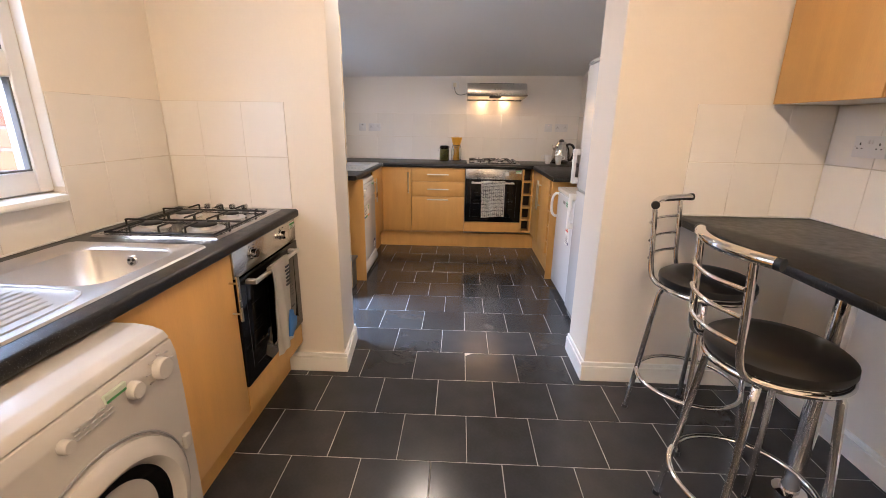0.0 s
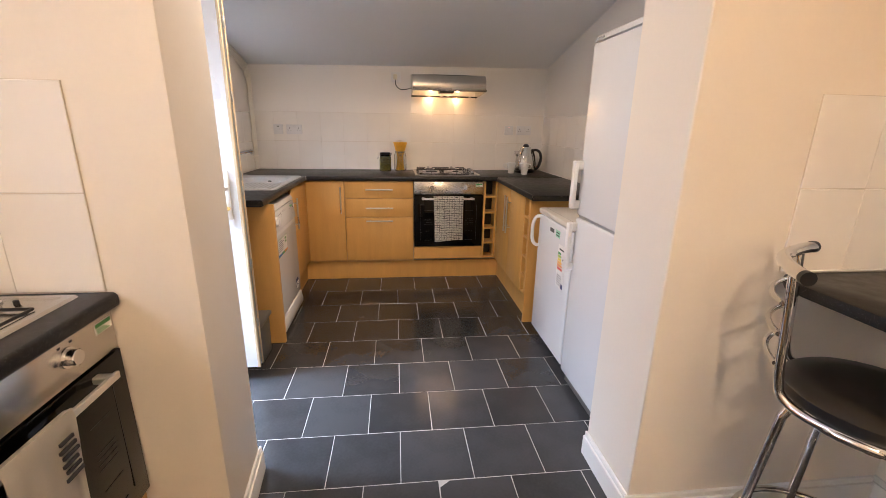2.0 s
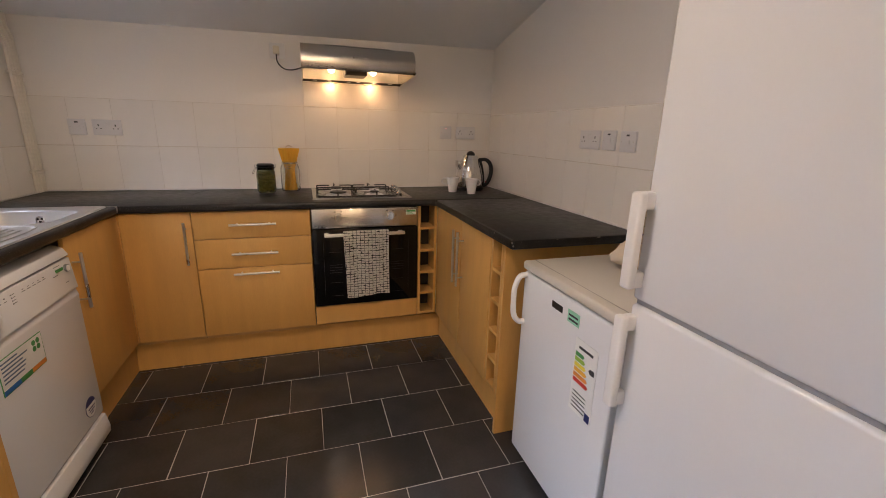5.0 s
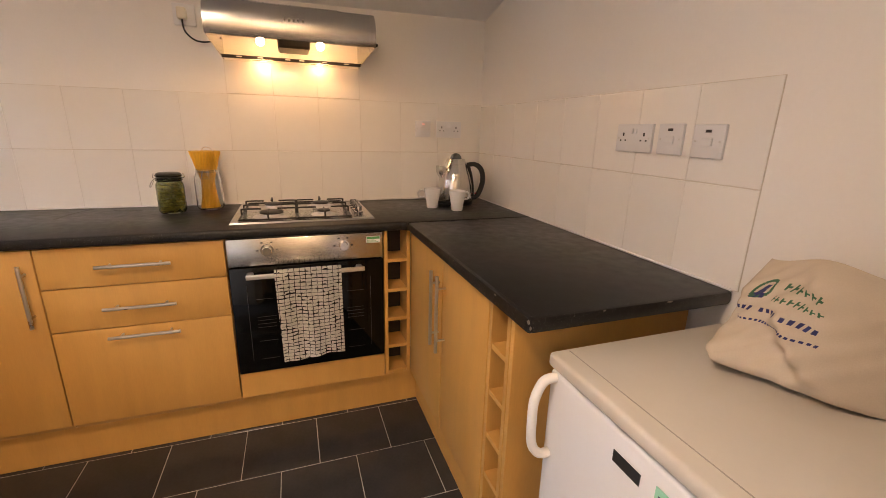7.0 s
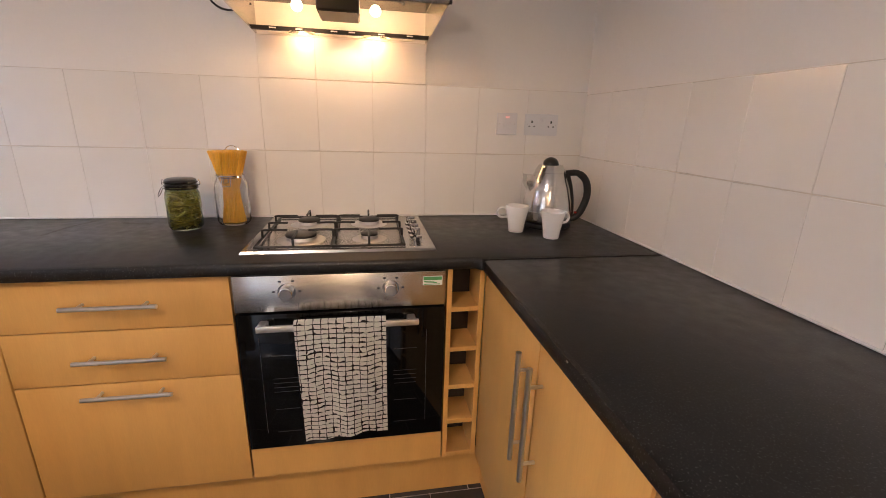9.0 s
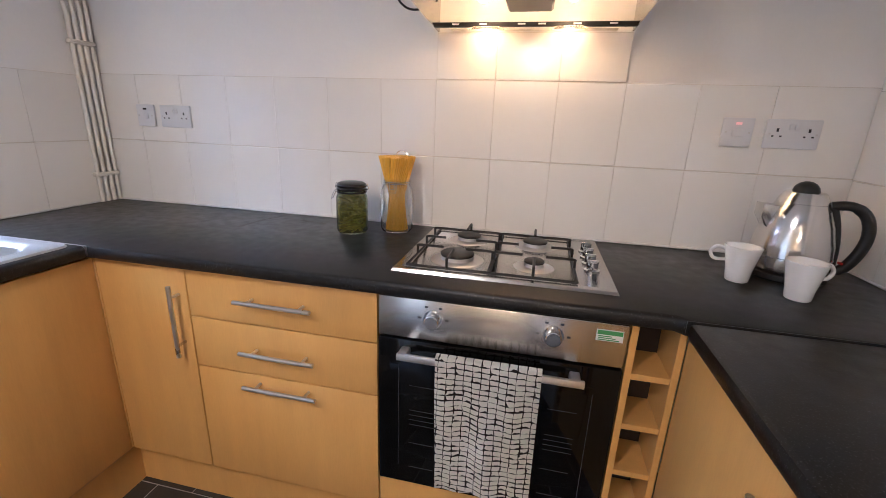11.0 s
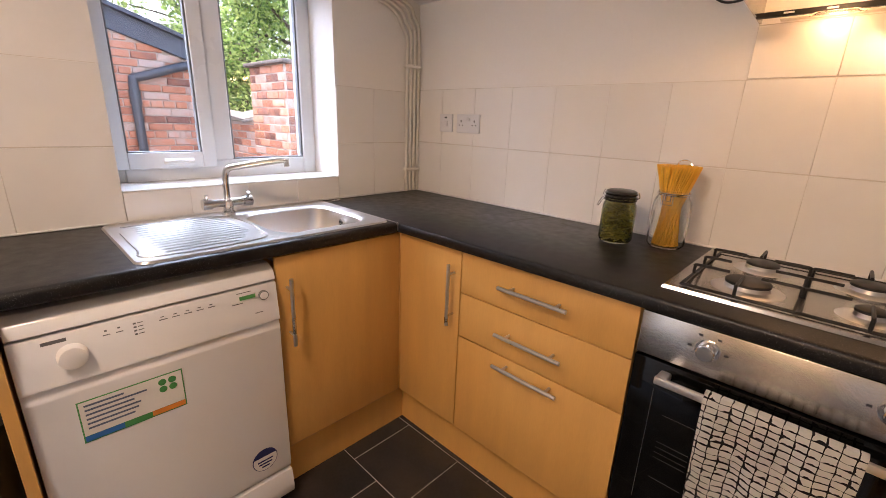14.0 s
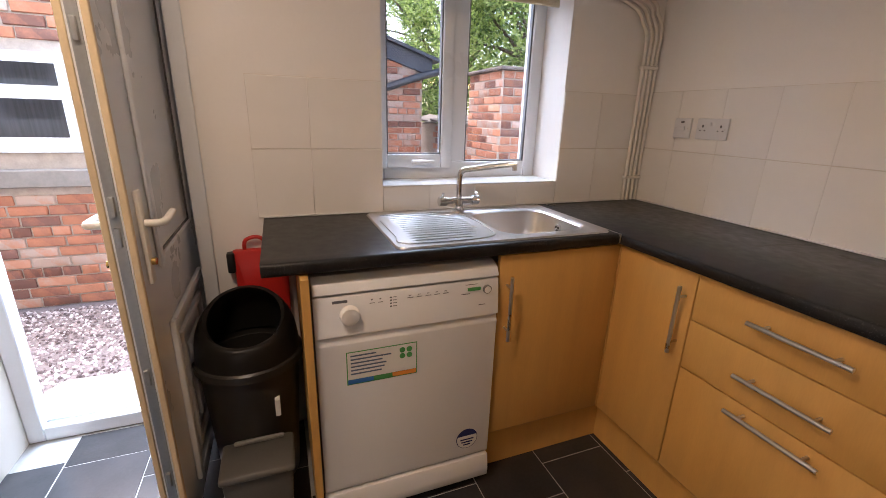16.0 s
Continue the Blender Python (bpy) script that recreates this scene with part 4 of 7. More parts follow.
def hob():
    x0, x1, y0, y1 = 0.253, 0.815, 4.655, 5.125
    h = thing("gas_hob", ((x0 + x1) / 2, (y0 + y1) / 2, WZ), "stainless steel four-burner gas hob with black pan supports", "hob", "steel gas hobs")
    b = BM()
    z = WZ
    loops = []
    for ins, zz in ((0, 0.0), (0.004, 0.007), (0.02, 0.008), (0.032, 0.004)):
        loops.append([b.verts.new(p) for p in ((x0 + ins, y0 + ins, z + zz), (x1 - ins, y0 + ins, z + zz), (x1 - ins, y1 - ins, z + zz), (x0 + ins, y1 - ins, z + zz))])
    for p, q in zip(loops, loops[1:]):
        for k in range(4):
            b.faces.new((p[k], p[(k + 1) % 4], q[(k + 1) % 4], q[k]))
    b.faces.new(loops[-1])
    part("plate", b, HOBSTEEL, h)
    xk = x1 - 0.065
    gx0, gx1 = x0 + 0.035, xk - 0.03
    gm = (gx0 + gx1) / 2
    for (bxx, byy, r) in ((gx0 + 0.115, y0 + 0.135, 0.047), (gx0 + 0.115, y1 - 0.125, 0.038), (gx1 - 0.105, y0 + 0.135, 0.027), (gx1 - 0.105, y1 - 0.125, 0.038)):
        b = BM()
        lathe(b, [(r + 0.028, 0.004), (r + 0.022, 0.007), (r + 0.006, 0.006), (r, 0.008), (r - 0.002, 0.018), (0, 0.018)], (bxx, byy, z), 28)
        bn = part("burner", b, SINK, h)
        b = BM()
        lathe(b, [(0, 0.018), (r, 0.018), (r, 0.024), (r - 0.005, 0.0265), (0, 0.027)], (bxx, byy, z), 28)
        part("burner_cap", b, BLACKMET, bn, "black enamel burner cap")
    for ga, gb in ((gx0, gm - 0.003), (gm + 0.003, gx1)):
        b = BM()
        ya, yb = y0 + 0.03, y1 - 0.03
        zb, ztop = z + 0.011, z + 0.036
        sweep(b, [(ga, ya, zb), (gb, ya, zb), (gb, yb, zb), (ga, yb, zb)], 0.0040, 8, closed=True)
        mx = (ga + gb) / 2
        for yy in (y0 + 0.135, y1 - 0.125):
            for xs, way in ((ga, 1), (gb, -1)):
                sweep(b, curve_pts([(xs, yy, zb), (xs, yy, ztop - 0.006), (xs + way * 0.006, yy, ztop), (xs + way * 0.075, yy, ztop)], 4), 0.0037, 8)
            sy = -1 if yy < (ya + yb) / 2 else 1
            ye = ya if sy < 0 else yb
            sweep(b, curve_pts([(mx, ye, zb), (mx, ye, ztop - 0.006), (mx, ye - sy * 0.006, ztop), (mx, ye - sy * 0.085, ztop)], 4), 0.0037, 8)
        for xs, way in ((ga, 1), (gb, -1)):
            ym = (ya + yb) / 2
            sweep(b, curve_pts([(xs, ym, zb), (xs, ym, ztop - 0.006), (xs + way * 0.006, ym, ztop), (xs + way * 0.06, ym, ztop)], 4), 0.0037, 8)
        part("pan_support", b, BLACKMET, h, "black pan support")
    for k in range(4):
        yy = y0 + 0.155 + k * 0.06
        b = BM()
        lathe(b, [(0.0, 0.004), (0.021, 0.004), (0.021, 0.008), (0.016, 0.011), (0.0145, 0.03), (0, 0.031)], (xk + 0.018, yy, z), 18)
        bx(b, xk + 0.003, xk + 0.033, yy - 0.0035, yy + 0.0035, z + 0.026, z + 0.034, 0.001)
        part("control_knob", b, CHROME, h)
    b = BM()
    cyl(b, (xk + 0.018, y0 + 0.10, z + 0.004), (xk + 0.018, y0 + 0.10, z + 0.013), 0.006, 10)
    part("ignition_button", b, BLACKPL, h)
    return h


hb = hob()
hb2 = copy_thing(hb, pose(-0.915, 1.822, WF, 0, 0, 90))
hb2["label"] = "stainless steel gas hob beside the front sink"

# ---- oven ----


def oven():
    x0, x1 = 0.243, 0.834
    yf = 4.596
    o = thing("built_in_oven", ((x0 + x1) / 2, 4.85, 0.19), "built-in oven with steel control panel and black glass door", "oven", "built-in ovens")
    box("housing", (x0 + 0.003, x1 - 0.003, yf + 0.022, 5.14, 0.297, 0.868), BLACKMET, o, 0)
    box("control_panel", (x0, x1, yf - 0.004, yf + 0.02, 0.757, 0.866), STEEL, o, 0.004, seg=2)
    dr = box("oven_door", (x0, x1, yf - 0.006, yf + 0.02, 0.303, 0.752), BLACKGLASS, o, 0.003, seg=2)
    b = BM()
    for ins, zz in ((0.055, 0.36),):
        bx(b, x0 + ins, x0 + ins + 0.0015, yf - 0.0068, yf - 0.006, zz, 0.68)
        bx(b, x1 - ins - 0.0015, x1 - ins, yf - 0.0068, yf - 0.006, zz, 0.68)
        for q in (0.36, 0.44, 0.50, 0.515, 0.53, 0.545, 0.62):
            bx(b, x0 + ins + 0.03, x0 + ins + 0.10, yf - 0.0068, yf - 0.006, q, q + 0.0012)
            bx(b, x1 - ins - 0.10, x1 - ins - 0.03, yf - 0.0068, yf - 0.006, q, q + 0.0012)
    part("window_border", b, mat("faint_grey_rack_lines", (0.04, 0.04, 0.04), 0.3), dr)
    b = BM()
    bx(b, 0.305, 0.75, yf - 0.050, yf - 0.040, 0.717, 0.735, 0.002, 2)
    for xx in (0.318, 0.73):
        bx(b, xx - 0.012, xx + 0.012, yf - 0.042, yf - 0.004, 0.716, 0.734, 0.003)
    part("door_handle", b, ALLOY, dr, "flat steel door handle")
    for xx in (0.385, 0.672):
        b = BM()
        sweep(b, [(xx, yf - 0.004, 0.818), (xx, yf - 0.008, 0.818)], 0.024, 24)
        sweep(b, [(xx, yf - 0.008, 0.818), (xx, yf - 0.026, 0.818), (xx, yf - 0.028, 0.818)], [0.019, 0.018, 0.016], 24)
        kn = part("control_knob", b, CHROME, o, "round silver control knob")
        b = BM()
        for a in (0, 60, 120, 180):
            t = radians(a)
            px, pz = xx + 0.035 * math.cos(t), 0.818 + 0.035 * math.sin(t)
            bx(b, px - 0.004, px + 0.004, yf - 0.0045, yf - 0.0039, pz - 0.0025, pz + 0.0025)
        part("knob_mark", b, INK, kn)
    b = BM()
    bx(b, 0.765, 0.823, yf - 0.005, yf - 0.0041, 0.822, 0.850)
    st = part("sticker", b, PAPER, o, "small white and green energy sticker")
    b = BM()
    bx(b, 0.767, 0.821, yf - 0.0056, yf - 0.005, 0.838, 0.848)
    for k in range(3):
        bx(b, 0.769, 0.815 - 0.008 * k, yf - 0.0056, yf - 0.005, 0.824 + 0.0045 * k, 0.8262 + 0.0045 * k)
    part("sticker_print", b, GREEN, st)
    return o


ov = oven()
solo("oven_filler_panel", bx(BM(), 0.241, 0.836, Y1, Y0, FB, 0.298, 0.002), WOOD, "beech filler panel under the oven", "panel")
ov2 = copy_thing(ov, pose(-0.89, 1.834, 0.18, 0, 0, 90))
ov2["label"] = "built-in oven with a tea towel over its handle"
# the copy keeps its front at the cabinet line
solo("oven_filler_panel", bx(BM(), -0.655, -0.637, 1.538, 2.119, 0.178, 0.288, 0.002), WOOD, "beech filler panel under the oven", "panel")


def towel(name, label, p0, along, out, width, z_top, drop_f, drop_b, material, seed, thick=0.003):
    """A cloth folded over a rail: front and back fall, with slack folds and an uneven hem."""
    rnd = random.Random(seed)
    along, out = Vector(along), Vector(out)
    b = BM()
    nu, nv = 26, 40
    rows = []
    ph = [rnd.uniform(0, 6.28) for _ in range(6)]
    tot = drop_f + drop_b + 0.03
    for j in range(nv + 1):
        s = j / nv * tot
        row = []
        for i in range(nu + 1):
            u = i / nu
            if s < drop_b:
                off, z = -0.011, z_top - (drop_b - s)
            elif s < drop_b + 0.03:
                a = (s - drop_b) / 0.03 * math.pi
                off, z = -0.011 * math.cos(a), z_top + 0.011 * math.sin(a)
            else:
                off, z = 0.011, z_top - (s - drop_b - 0.03)
            fall = max(0.0, (z_top - z))
            fold = 0.006 * math.sin(u * 9 + ph[0] + fall * 4) + 0.004 * math.sin(u * 19 + ph[1] - fall * 9)
            w = u * width * (1 - 0.10 * fall) + 0.05 * fall * math.sin(ph[2])
            if off > 0:
                off += fold * min(1, fall * 9) + fall * 0.012
                z -= 0.008 * math.sin(u * 5 + ph[3]) * min(1, fall * 3)
            row.append(b.verts.new(Vector(p0) + along * w + out * off + Vector((0, 0, z))))
        rows.append(row)
    for j in range(nv):
        for i in range(nu):
            b.faces.new((rows[j][i], rows[j][i + 1], rows[j + 1][i + 1], rows[j + 1][i]))
    bmesh.ops.solidify(b, geom=b.faces[:], thickness=thick)
    return b


t1 = solo("tea_towel", towel("t", "", (0.405, 4.551, 0), (1, 0, 0), (0, -1, 0), 0.25, 0.739, 0.372, 0.14, GRIDCLOTH, 4), GRIDCLOTH,
          "cream tea towel with a hand-drawn black grid over the oven rail", "tea towel")
tt = thing("tea_towel", (-0.58, 1.72, 0.4), "white printed tea towel hanging over the oven rail", "tea towel")
part("cloth", towel("t", "", (-0.578, 1.70, 0), (0, 1, 0), (1, 0, 0), 0.17, 0.739, 0.39, 0.34, CLOTH, 7), CLOTH, tt)
b = BM()
prism(b, [(1.765, 0.40), (1.80, 0.385), (1.855, 0.42), (1.86, 0.455), (1.835, 0.47), (1.825, 0.505), (1.795, 0.515), (1.775, 0.47)], "x", -0.553, -0.548, 0.001)
part("blue_print", b, BLUE, tt, "blue printed patch")
b = BM()
for k in range(6):
    bx(b, -0.558, -0.554, 1.80 + 0.004 * (k % 2), 1.845 - 0.003 * (k % 3), 0.625 + k * 0.016, 0.632 + k * 0.016)
part("black_print", b, INK, tt, "black printed lines")

# ---- extractor hood ----
LENS = glass("frosted_lamp_lens", (1.0, 0.9, 0.72), 0.25)
hd = thing("extractor_hood", (0.54, 4.93, 1.56), "brushed steel visor extractor hood with two lit bulbs", "extractor hood")
HX0, HX1 = 0.237, 0.842
prof = [(5.163, 1.75), (4.80, 1.722), (4.745, 1.708), (4.715, 1.682), (4.702, 1.65), (4.705, 1.605), (4.715, 1.588)]
b = BM()
inn = [(y + 0.004, z - 0.006) for y, z in prof]
inn[0] = (5.163, 1.742)
inn[-1] = (4.72, 1.590)
prism(b, prof + inn[::-1], "x", HX0, HX1)
part("shell", b, STEEL, hd)
for xa, xb in ((HX0 + 0.001, HX0 + 0.006), (HX1 - 0.006, HX1 - 0.001)):
    b = BM()
    prism(b, [(y + 0.002, z - 0.002) for y, z in prof] + [(5.163, 1.562)], "x", xa, xb)
    part("side_cheek", b, STEEL, hd)
b = BM()
for k in range(26):
    xx = 0.365 + k * 0.0135
    bm2 = [(4.792, 1.7235), (4.758, 1.7145), (4.758, 1.7125), (4.792, 1.7215)]
    prism(b, bm2, "x", xx, xx + 0.0062)
part("vent_slots", b, BLACKPL, hd, "row of dark vent slots")
for k in range(5):
    b = BM()
    xx = 0.505 + k * 0.0165
    cyl(b, (xx, 4.705, 1.655), (xx, 4.696, 1.653), 0.0042, 10)
    part("push_button", b, CHROME, hd)
box("inner_tray", (HX0 + 0.008, HX1 - 0.008, 4.73, 5.15, 1.66, 1.664), FILTER, hd, 0)
box("rear_lip", (HX0 + 0.004, HX1 - 0.004, 5.085, 5.10, 1.562, 1.575), BLACKMET, hd, 0.002)
b = BM()
for xx in (0.30, 0.385, 0.50, 0.56, 0.66, 0.76):
    bx(b, xx, xx + 0.022, 5.083, 5.0852, 1.567, 1.571)
part("lip_slots", b, WHITEPL, hd)
box("light_lens", (HX0 + 0.05, HX1 - 0.05, 5.125, 5.158, 1.563, 1.569), mat("ivory_lens", (0.75, 0.7, 0.6), 0.3), hd, 0.001)
b = BM()
bx(b, 0.475, 0.60, 4.87, 5.02, 1.585, 1.66, 0.006)
bx(b, 0.49, 0.58, 4.80, 4.87, 1.625, 1.66, 0.004)
part("motor_box", b, BLACKPL, hd, "dark motor housing")
b = BM()
for k in range(15):
    a = radians(-8 + 14 * k)
    c, n = math.cos(a), math.sin(a)
    sweep(b, [(0.66 + 0.055 * c, 4.86 - 0.055 * n, 1.652), (0.66 + 0.092 * c, 4.86 - 0.092 * n, 1.640)], 0.003, 6)
sweep(b, [(0.66 + 0.095 * math.cos(a), 4.86 - 0.095 * math.sin(a), 1.640) for a in [radians(-10 + 10 * k) for k in range(21)]], 0.004, 6)
part("fan_grille", b, BLACKPL, hd, "half-round fan grille")
for xx in (0.30, 0.775):
    part("fixing_screw", cyl(BM(), (xx, 4.80, 1.661), (xx, 4.80, 1.652), 0.007, 10), CHROME, hd)
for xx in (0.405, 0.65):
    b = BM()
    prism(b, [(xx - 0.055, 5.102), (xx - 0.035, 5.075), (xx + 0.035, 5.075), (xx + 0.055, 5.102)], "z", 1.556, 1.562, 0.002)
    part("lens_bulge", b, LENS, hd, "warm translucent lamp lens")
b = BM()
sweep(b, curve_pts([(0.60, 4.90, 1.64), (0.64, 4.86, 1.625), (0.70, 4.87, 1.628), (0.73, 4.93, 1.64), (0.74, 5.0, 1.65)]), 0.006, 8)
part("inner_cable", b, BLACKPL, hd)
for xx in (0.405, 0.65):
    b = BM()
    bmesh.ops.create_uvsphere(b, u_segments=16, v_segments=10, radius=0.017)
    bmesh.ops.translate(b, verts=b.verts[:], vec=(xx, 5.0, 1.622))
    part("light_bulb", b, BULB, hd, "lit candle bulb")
b = BM()
sweep(b, [(HX1 - 0.002, 4.74, 1.60), (HX1 + 0.012, 4.74, 1.60)], 0.006, 10)
part("side_slider", b, BLACKPL, hd)
pl = thing("plug_socket", (0.105, YB, 1.73), "single white socket with the hood's plug and cable", "socket")
box("plate", (0.063, 0.148, YB - 0.012, YB, 1.685, 1.77), WHITEPL, pl, 0.003, seg=2)
box("plug", (0.083, 0.118, YB - 0.05, YB - 0.012, 1.705, 1.75), mat("ivory_plug", (0.72, 0.66, 0.52), 0.35), pl, 0.006, seg=2)
b = BM()
sweep(b, curve_pts([(0.1, YB - 0.035, 1.706), (0.105, YB - 0.03, 1.66), (0.14, YB - 0.025, 1.628), (0.19, YB - 0.03, 1.625), (0.245, YB - 0.06, 1.64)]), 0.0035, 8)
part("cable", b, BLACKPL, pl, "thin black cable")

# ---- sockets ----


def wallplate(name, label, c, u, nrm, w, h, kindn, group=""):
    """A white wall plate. c: middle on the wall; u: the way along the wall; nrm: away from it."""
    c, u, nrm = Vector(c), Vector(u), Vector(nrm)
    t = thing(name, c, label, "socket" if kindn == "double" else "switch", group)
    up = Vector((0, 0, 1))
    m = Matrix((u.to_4d() * 1, nrm.to_4d() * 1, up.to_4d() * 1, (0, 0, 0, 1)))
    m = Matrix([[u[i], nrm[i], up[i], c[i]] for i in range(3)] + [[0, 0, 0, 1]])

    def put(nm, boxes, material, lab="", bev=0.0, parent=t):
        b = BM()
        for q in boxes:
            bx(b, *q, bev, 2)
        b.transform(m)
        return part(nm, b, material, parent, lab)
    pl = put("plate", [(-w / 2, w / 2, 0, 0.010, -h / 2, h / 2)], PLATE, "", 0.003)
    put("screw", [(-w / 2 + 0.008, -w / 2 + 0.013, 0.0095, 0.0108, -0.0025, 0.0025), (w / 2 - 0.013, w / 2 - 0.008, 0.0095, 0.0108, -0.0025, 0.0025)], NICKEL)
    if kindn == "double":
        holes = []
        for s in (-1, 1):
            cx = s * w * 0.29
            holes += [(cx - 0.003, cx + 0.003, 0.0095, 0.0106, 0.006, 0.016), (cx - 0.0135, cx - 0.0075, 0.0095, 0.0106, -0.009, -0.0045), (cx + 0.0075, cx + 0.0135, 0.0095, 0.0106, -0.009, -0.0045)]
        put("pin_holes", holes, BLACKPL)
        put("rocker_switch", [(-0.013, -0.002, 0.009, 0.0135, 0.012, 0.028)], PLATE, "", 0.001)
        put("rocker_switch", [(0.002, 0.013, 0.009, 0.0135, 0.012, 0.028)], PLATE, "", 0.001)
    else:
        put("rocker_switch", [(-0.015, 0.015, 0.009, 0.0135, -0.012, 0.008)], PLATE, "", 0.0015)
        put("indicator_light", [(-0.008, 0.008, 0.009, 0.0115, 0.022, 0.029)], NEON if kindn == "lit" else BLACKPL, "lit red neon" if kindn == "lit" else "")
    return t


WP = 0.0065
wallplate("switch_plate", "white fused switch with a dark neon", (-0.956, YB - WP, 1.262), (1, 0, 0), (0, -1, 0), 0.082, 0.084, "switch", "wall switches")
wallplate("double_socket", "white double socket over the worktop", (-0.816, YB - WP, 1.262), (1, 0, 0), (0, -1, 0), 0.138, 0.084, "double", "double sockets")
wallplate("switch_plate", "white fused switch with a lit red neon", (1.172, YB - WP, 1.284), (1, 0, 0), (0, -1, 0), 0.084, 0.084, "lit", "wall switches")
wallplate("double_socket", "white double socket behind the kettle", (1.318, YB - WP, 1.284), (1, 0, 0), (0, -1, 0), 0.142, 0.084, "double", "double sockets")
wallplate("double_socket", "white double socket over the side worktop", (XR - WP, 3.975, 1.267), (0, -1, 0), (-1, 0, 0), 0.145, 0.084, "double", "double sockets")
wallplate("switch_plate", "white fused switch beside the double socket", (XR - WP, 3.838, 1.267), (0, -1, 0), (-1, 0, 0), 0.084, 0.084, "switch", "wall switches")
wallplate("switch_plate", "white fused switch above the small freezer", (XR - WP, 3.72, 1.264), (0, -1, 0), (-1, 0, 0), 0.09, 0.084, "switch", "wall switches")
wallplate("double_socket", "white double socket under the wall cupboard", (XRF - WP, 1.925, 1.245), (0, -1, 0), (-1, 0, 0), 0.145, 0.086, "double", "double sockets")

# ---- pipes in the corner ----
pp = thing("heating_pipes", (-1.14, 5.13, WZ), "four cream painted pipes clipped up the corner", "pipes")
for k in range(4):
    x, y, drop = XL + 0.016, YB - 0.018 - 0.0255 * k, 0.018 + 0.021 * k
    top = zl(y) - 0.035 - drop
    b = BM()
    pts = [(x, y, WZ + 0.002), (x, y, top - 0.22), (x, y, top - 0.09), (x, y - 0.010, top - 0.045), (x, y - 0.035, top - 0.012), (x, y - 0.085, zl(y - 0.085) - drop - 0.012)]
    pts += [(x, yy, zl(yy) - drop) for yy in (4.80, 4.3, YP1 + 0.9)]
    sweep(b, curve_pts(pts, 8), 0.0078, 10)
    part("pipe", b, CREAM, pp)
for z in (1.015, 1.512):
    box("pipe_clip", (XL + 0.002, XL + 0.027, YB - 0.108, YB - 0.007, z, z + 0.016), CREAM, pp, 0.003)

# ---- wall tiles ----
TM = {}


def tile_mesh(w, h, t=0.006):
    key = (round(w, 3), round(h, 3))
    if key not in TM:
        b = bx(BM(), -w / 2, w / 2, -t, 0, -h / 2, h / 2, 0.0012)
        TM[key] = mesh_of("wall_tile", b, TILE)
    return TM[key]


def tile_run(name, label, origin, u, rot, cuts, zs):
    """A splashback: grout backing with single tiles on it. cuts: joints along u; zs: joints upward."""
    o = Vector(origin)
    u = Vector(u)
    t = thing(name, o, label, "splashback", kind="structure")
    b = BM()
    L = cuts[-1] - cuts[0]
    bx(b, cuts[0], cuts[-1], -0.0046, -0.0002, zs[0], zs[-1])
    b.transform(Matrix.Translation(o) @ Matrix.Rotation(rot, 4, "Z"))
    part("grout", b, TILEGROUT, t)
    for i in range(len(cuts) - 1):
        for j in range(len(zs) - 1):
            w, h = cuts[i + 1] - cuts[i] - 0.0006, zs[j + 1] - zs[j] - 0.0024
            ob = new("tile", tile_mesh(w, h))
            ob.parent = t
            m = Matrix.Rotation(rot, 4, "Z") @ Matrix.Translation(((cuts[i] + cuts[i + 1]) / 2, -0.0002, (zs[j] + zs[j + 1]) / 2))
            ob.matrix_local = m
    return t


ZS = (WZ + 0.001, 1.163, 1.417)
CX = [XL + 0.001, -0.992, -0.787, -0.583, -0.379, -0.165, 0.04, 0.237, 0.436, 0.638, 0.842, 1.052, 1.258, XR - 0.001]
tile_run("splashback_back", "ivory ceramic tiles above the end worktop", (0, YB, 0), (1, 0, 0), 0, CX, ZS)
tile_run("splashback_hood", "ivory ceramic tiles between worktop and hood", (0, YB, 0), (1, 0, 0), 0, [0.238, 0.436, 0.638, 0.841], (1.418, 1.56))
CY = [3.572, 3.773, 3.968, 4.163, 4.362, 4.562, 4.762, 4.962, YB - 0.008]
tile_run("splashback_right", "ivory ceramic tiles above the side worktop", (XR, 0, 0), (0, 1, 0), radians(-90), [-y for y in CY[::-1]], (WZ + 0.001, 1.16, 1.408))
tile_run("splashback_left_near", "ivory ceramic tiles beside the window", (XL, 0, 0), (0, 1, 0), radians(90), [3.402, 3.60, 3.8625], (WZ + 0.001, 1.155, 1.398))
tile_run("splashback_left_sill", "ivory ceramic tiles under the window", (XL, 0, 0), (0, 1, 0), radians(90), [3.8635, 4.06, 4.265, 4.47, 4.6725], (WZ + 0.001, WZ0 - 0.001))
tile_run("splashback_left_far", "ivory ceramic tiles between window and corner", (XL, 0, 0), (0, 1, 0), radians(90), [4.6735, 4.875, 5.08, YB - 0.008], (WZ + 0.001, 1.158, 1.402))
tile_run("splashback_pier_left", "ivory ceramic tiles beside the front hob", (0, YP0, 0), (1, 0, 0), 0, [XLF + 0.008, -1.04, -0.838, -0.637], (WF + 0.001, 1.145, 1.394))
tile_run("splashback_pier_right", "ivory ceramic tiles above the breakfast bar", (0, YP0, 0), (1, 0, 0), 0, [1.226, 1.43, 1.632, XRF - 0.008], (WZ + 0.001, 1.158, 1.41))
tile_run("splashback_front_left", "ivory ceramic tiles beside the front window", (XLF, 0, 0), (0, 1, 0), radians(90), [1.561, 1.75, 1.945, YP0 - 0.008], (WF + 0.001, 1.145, 1.394))
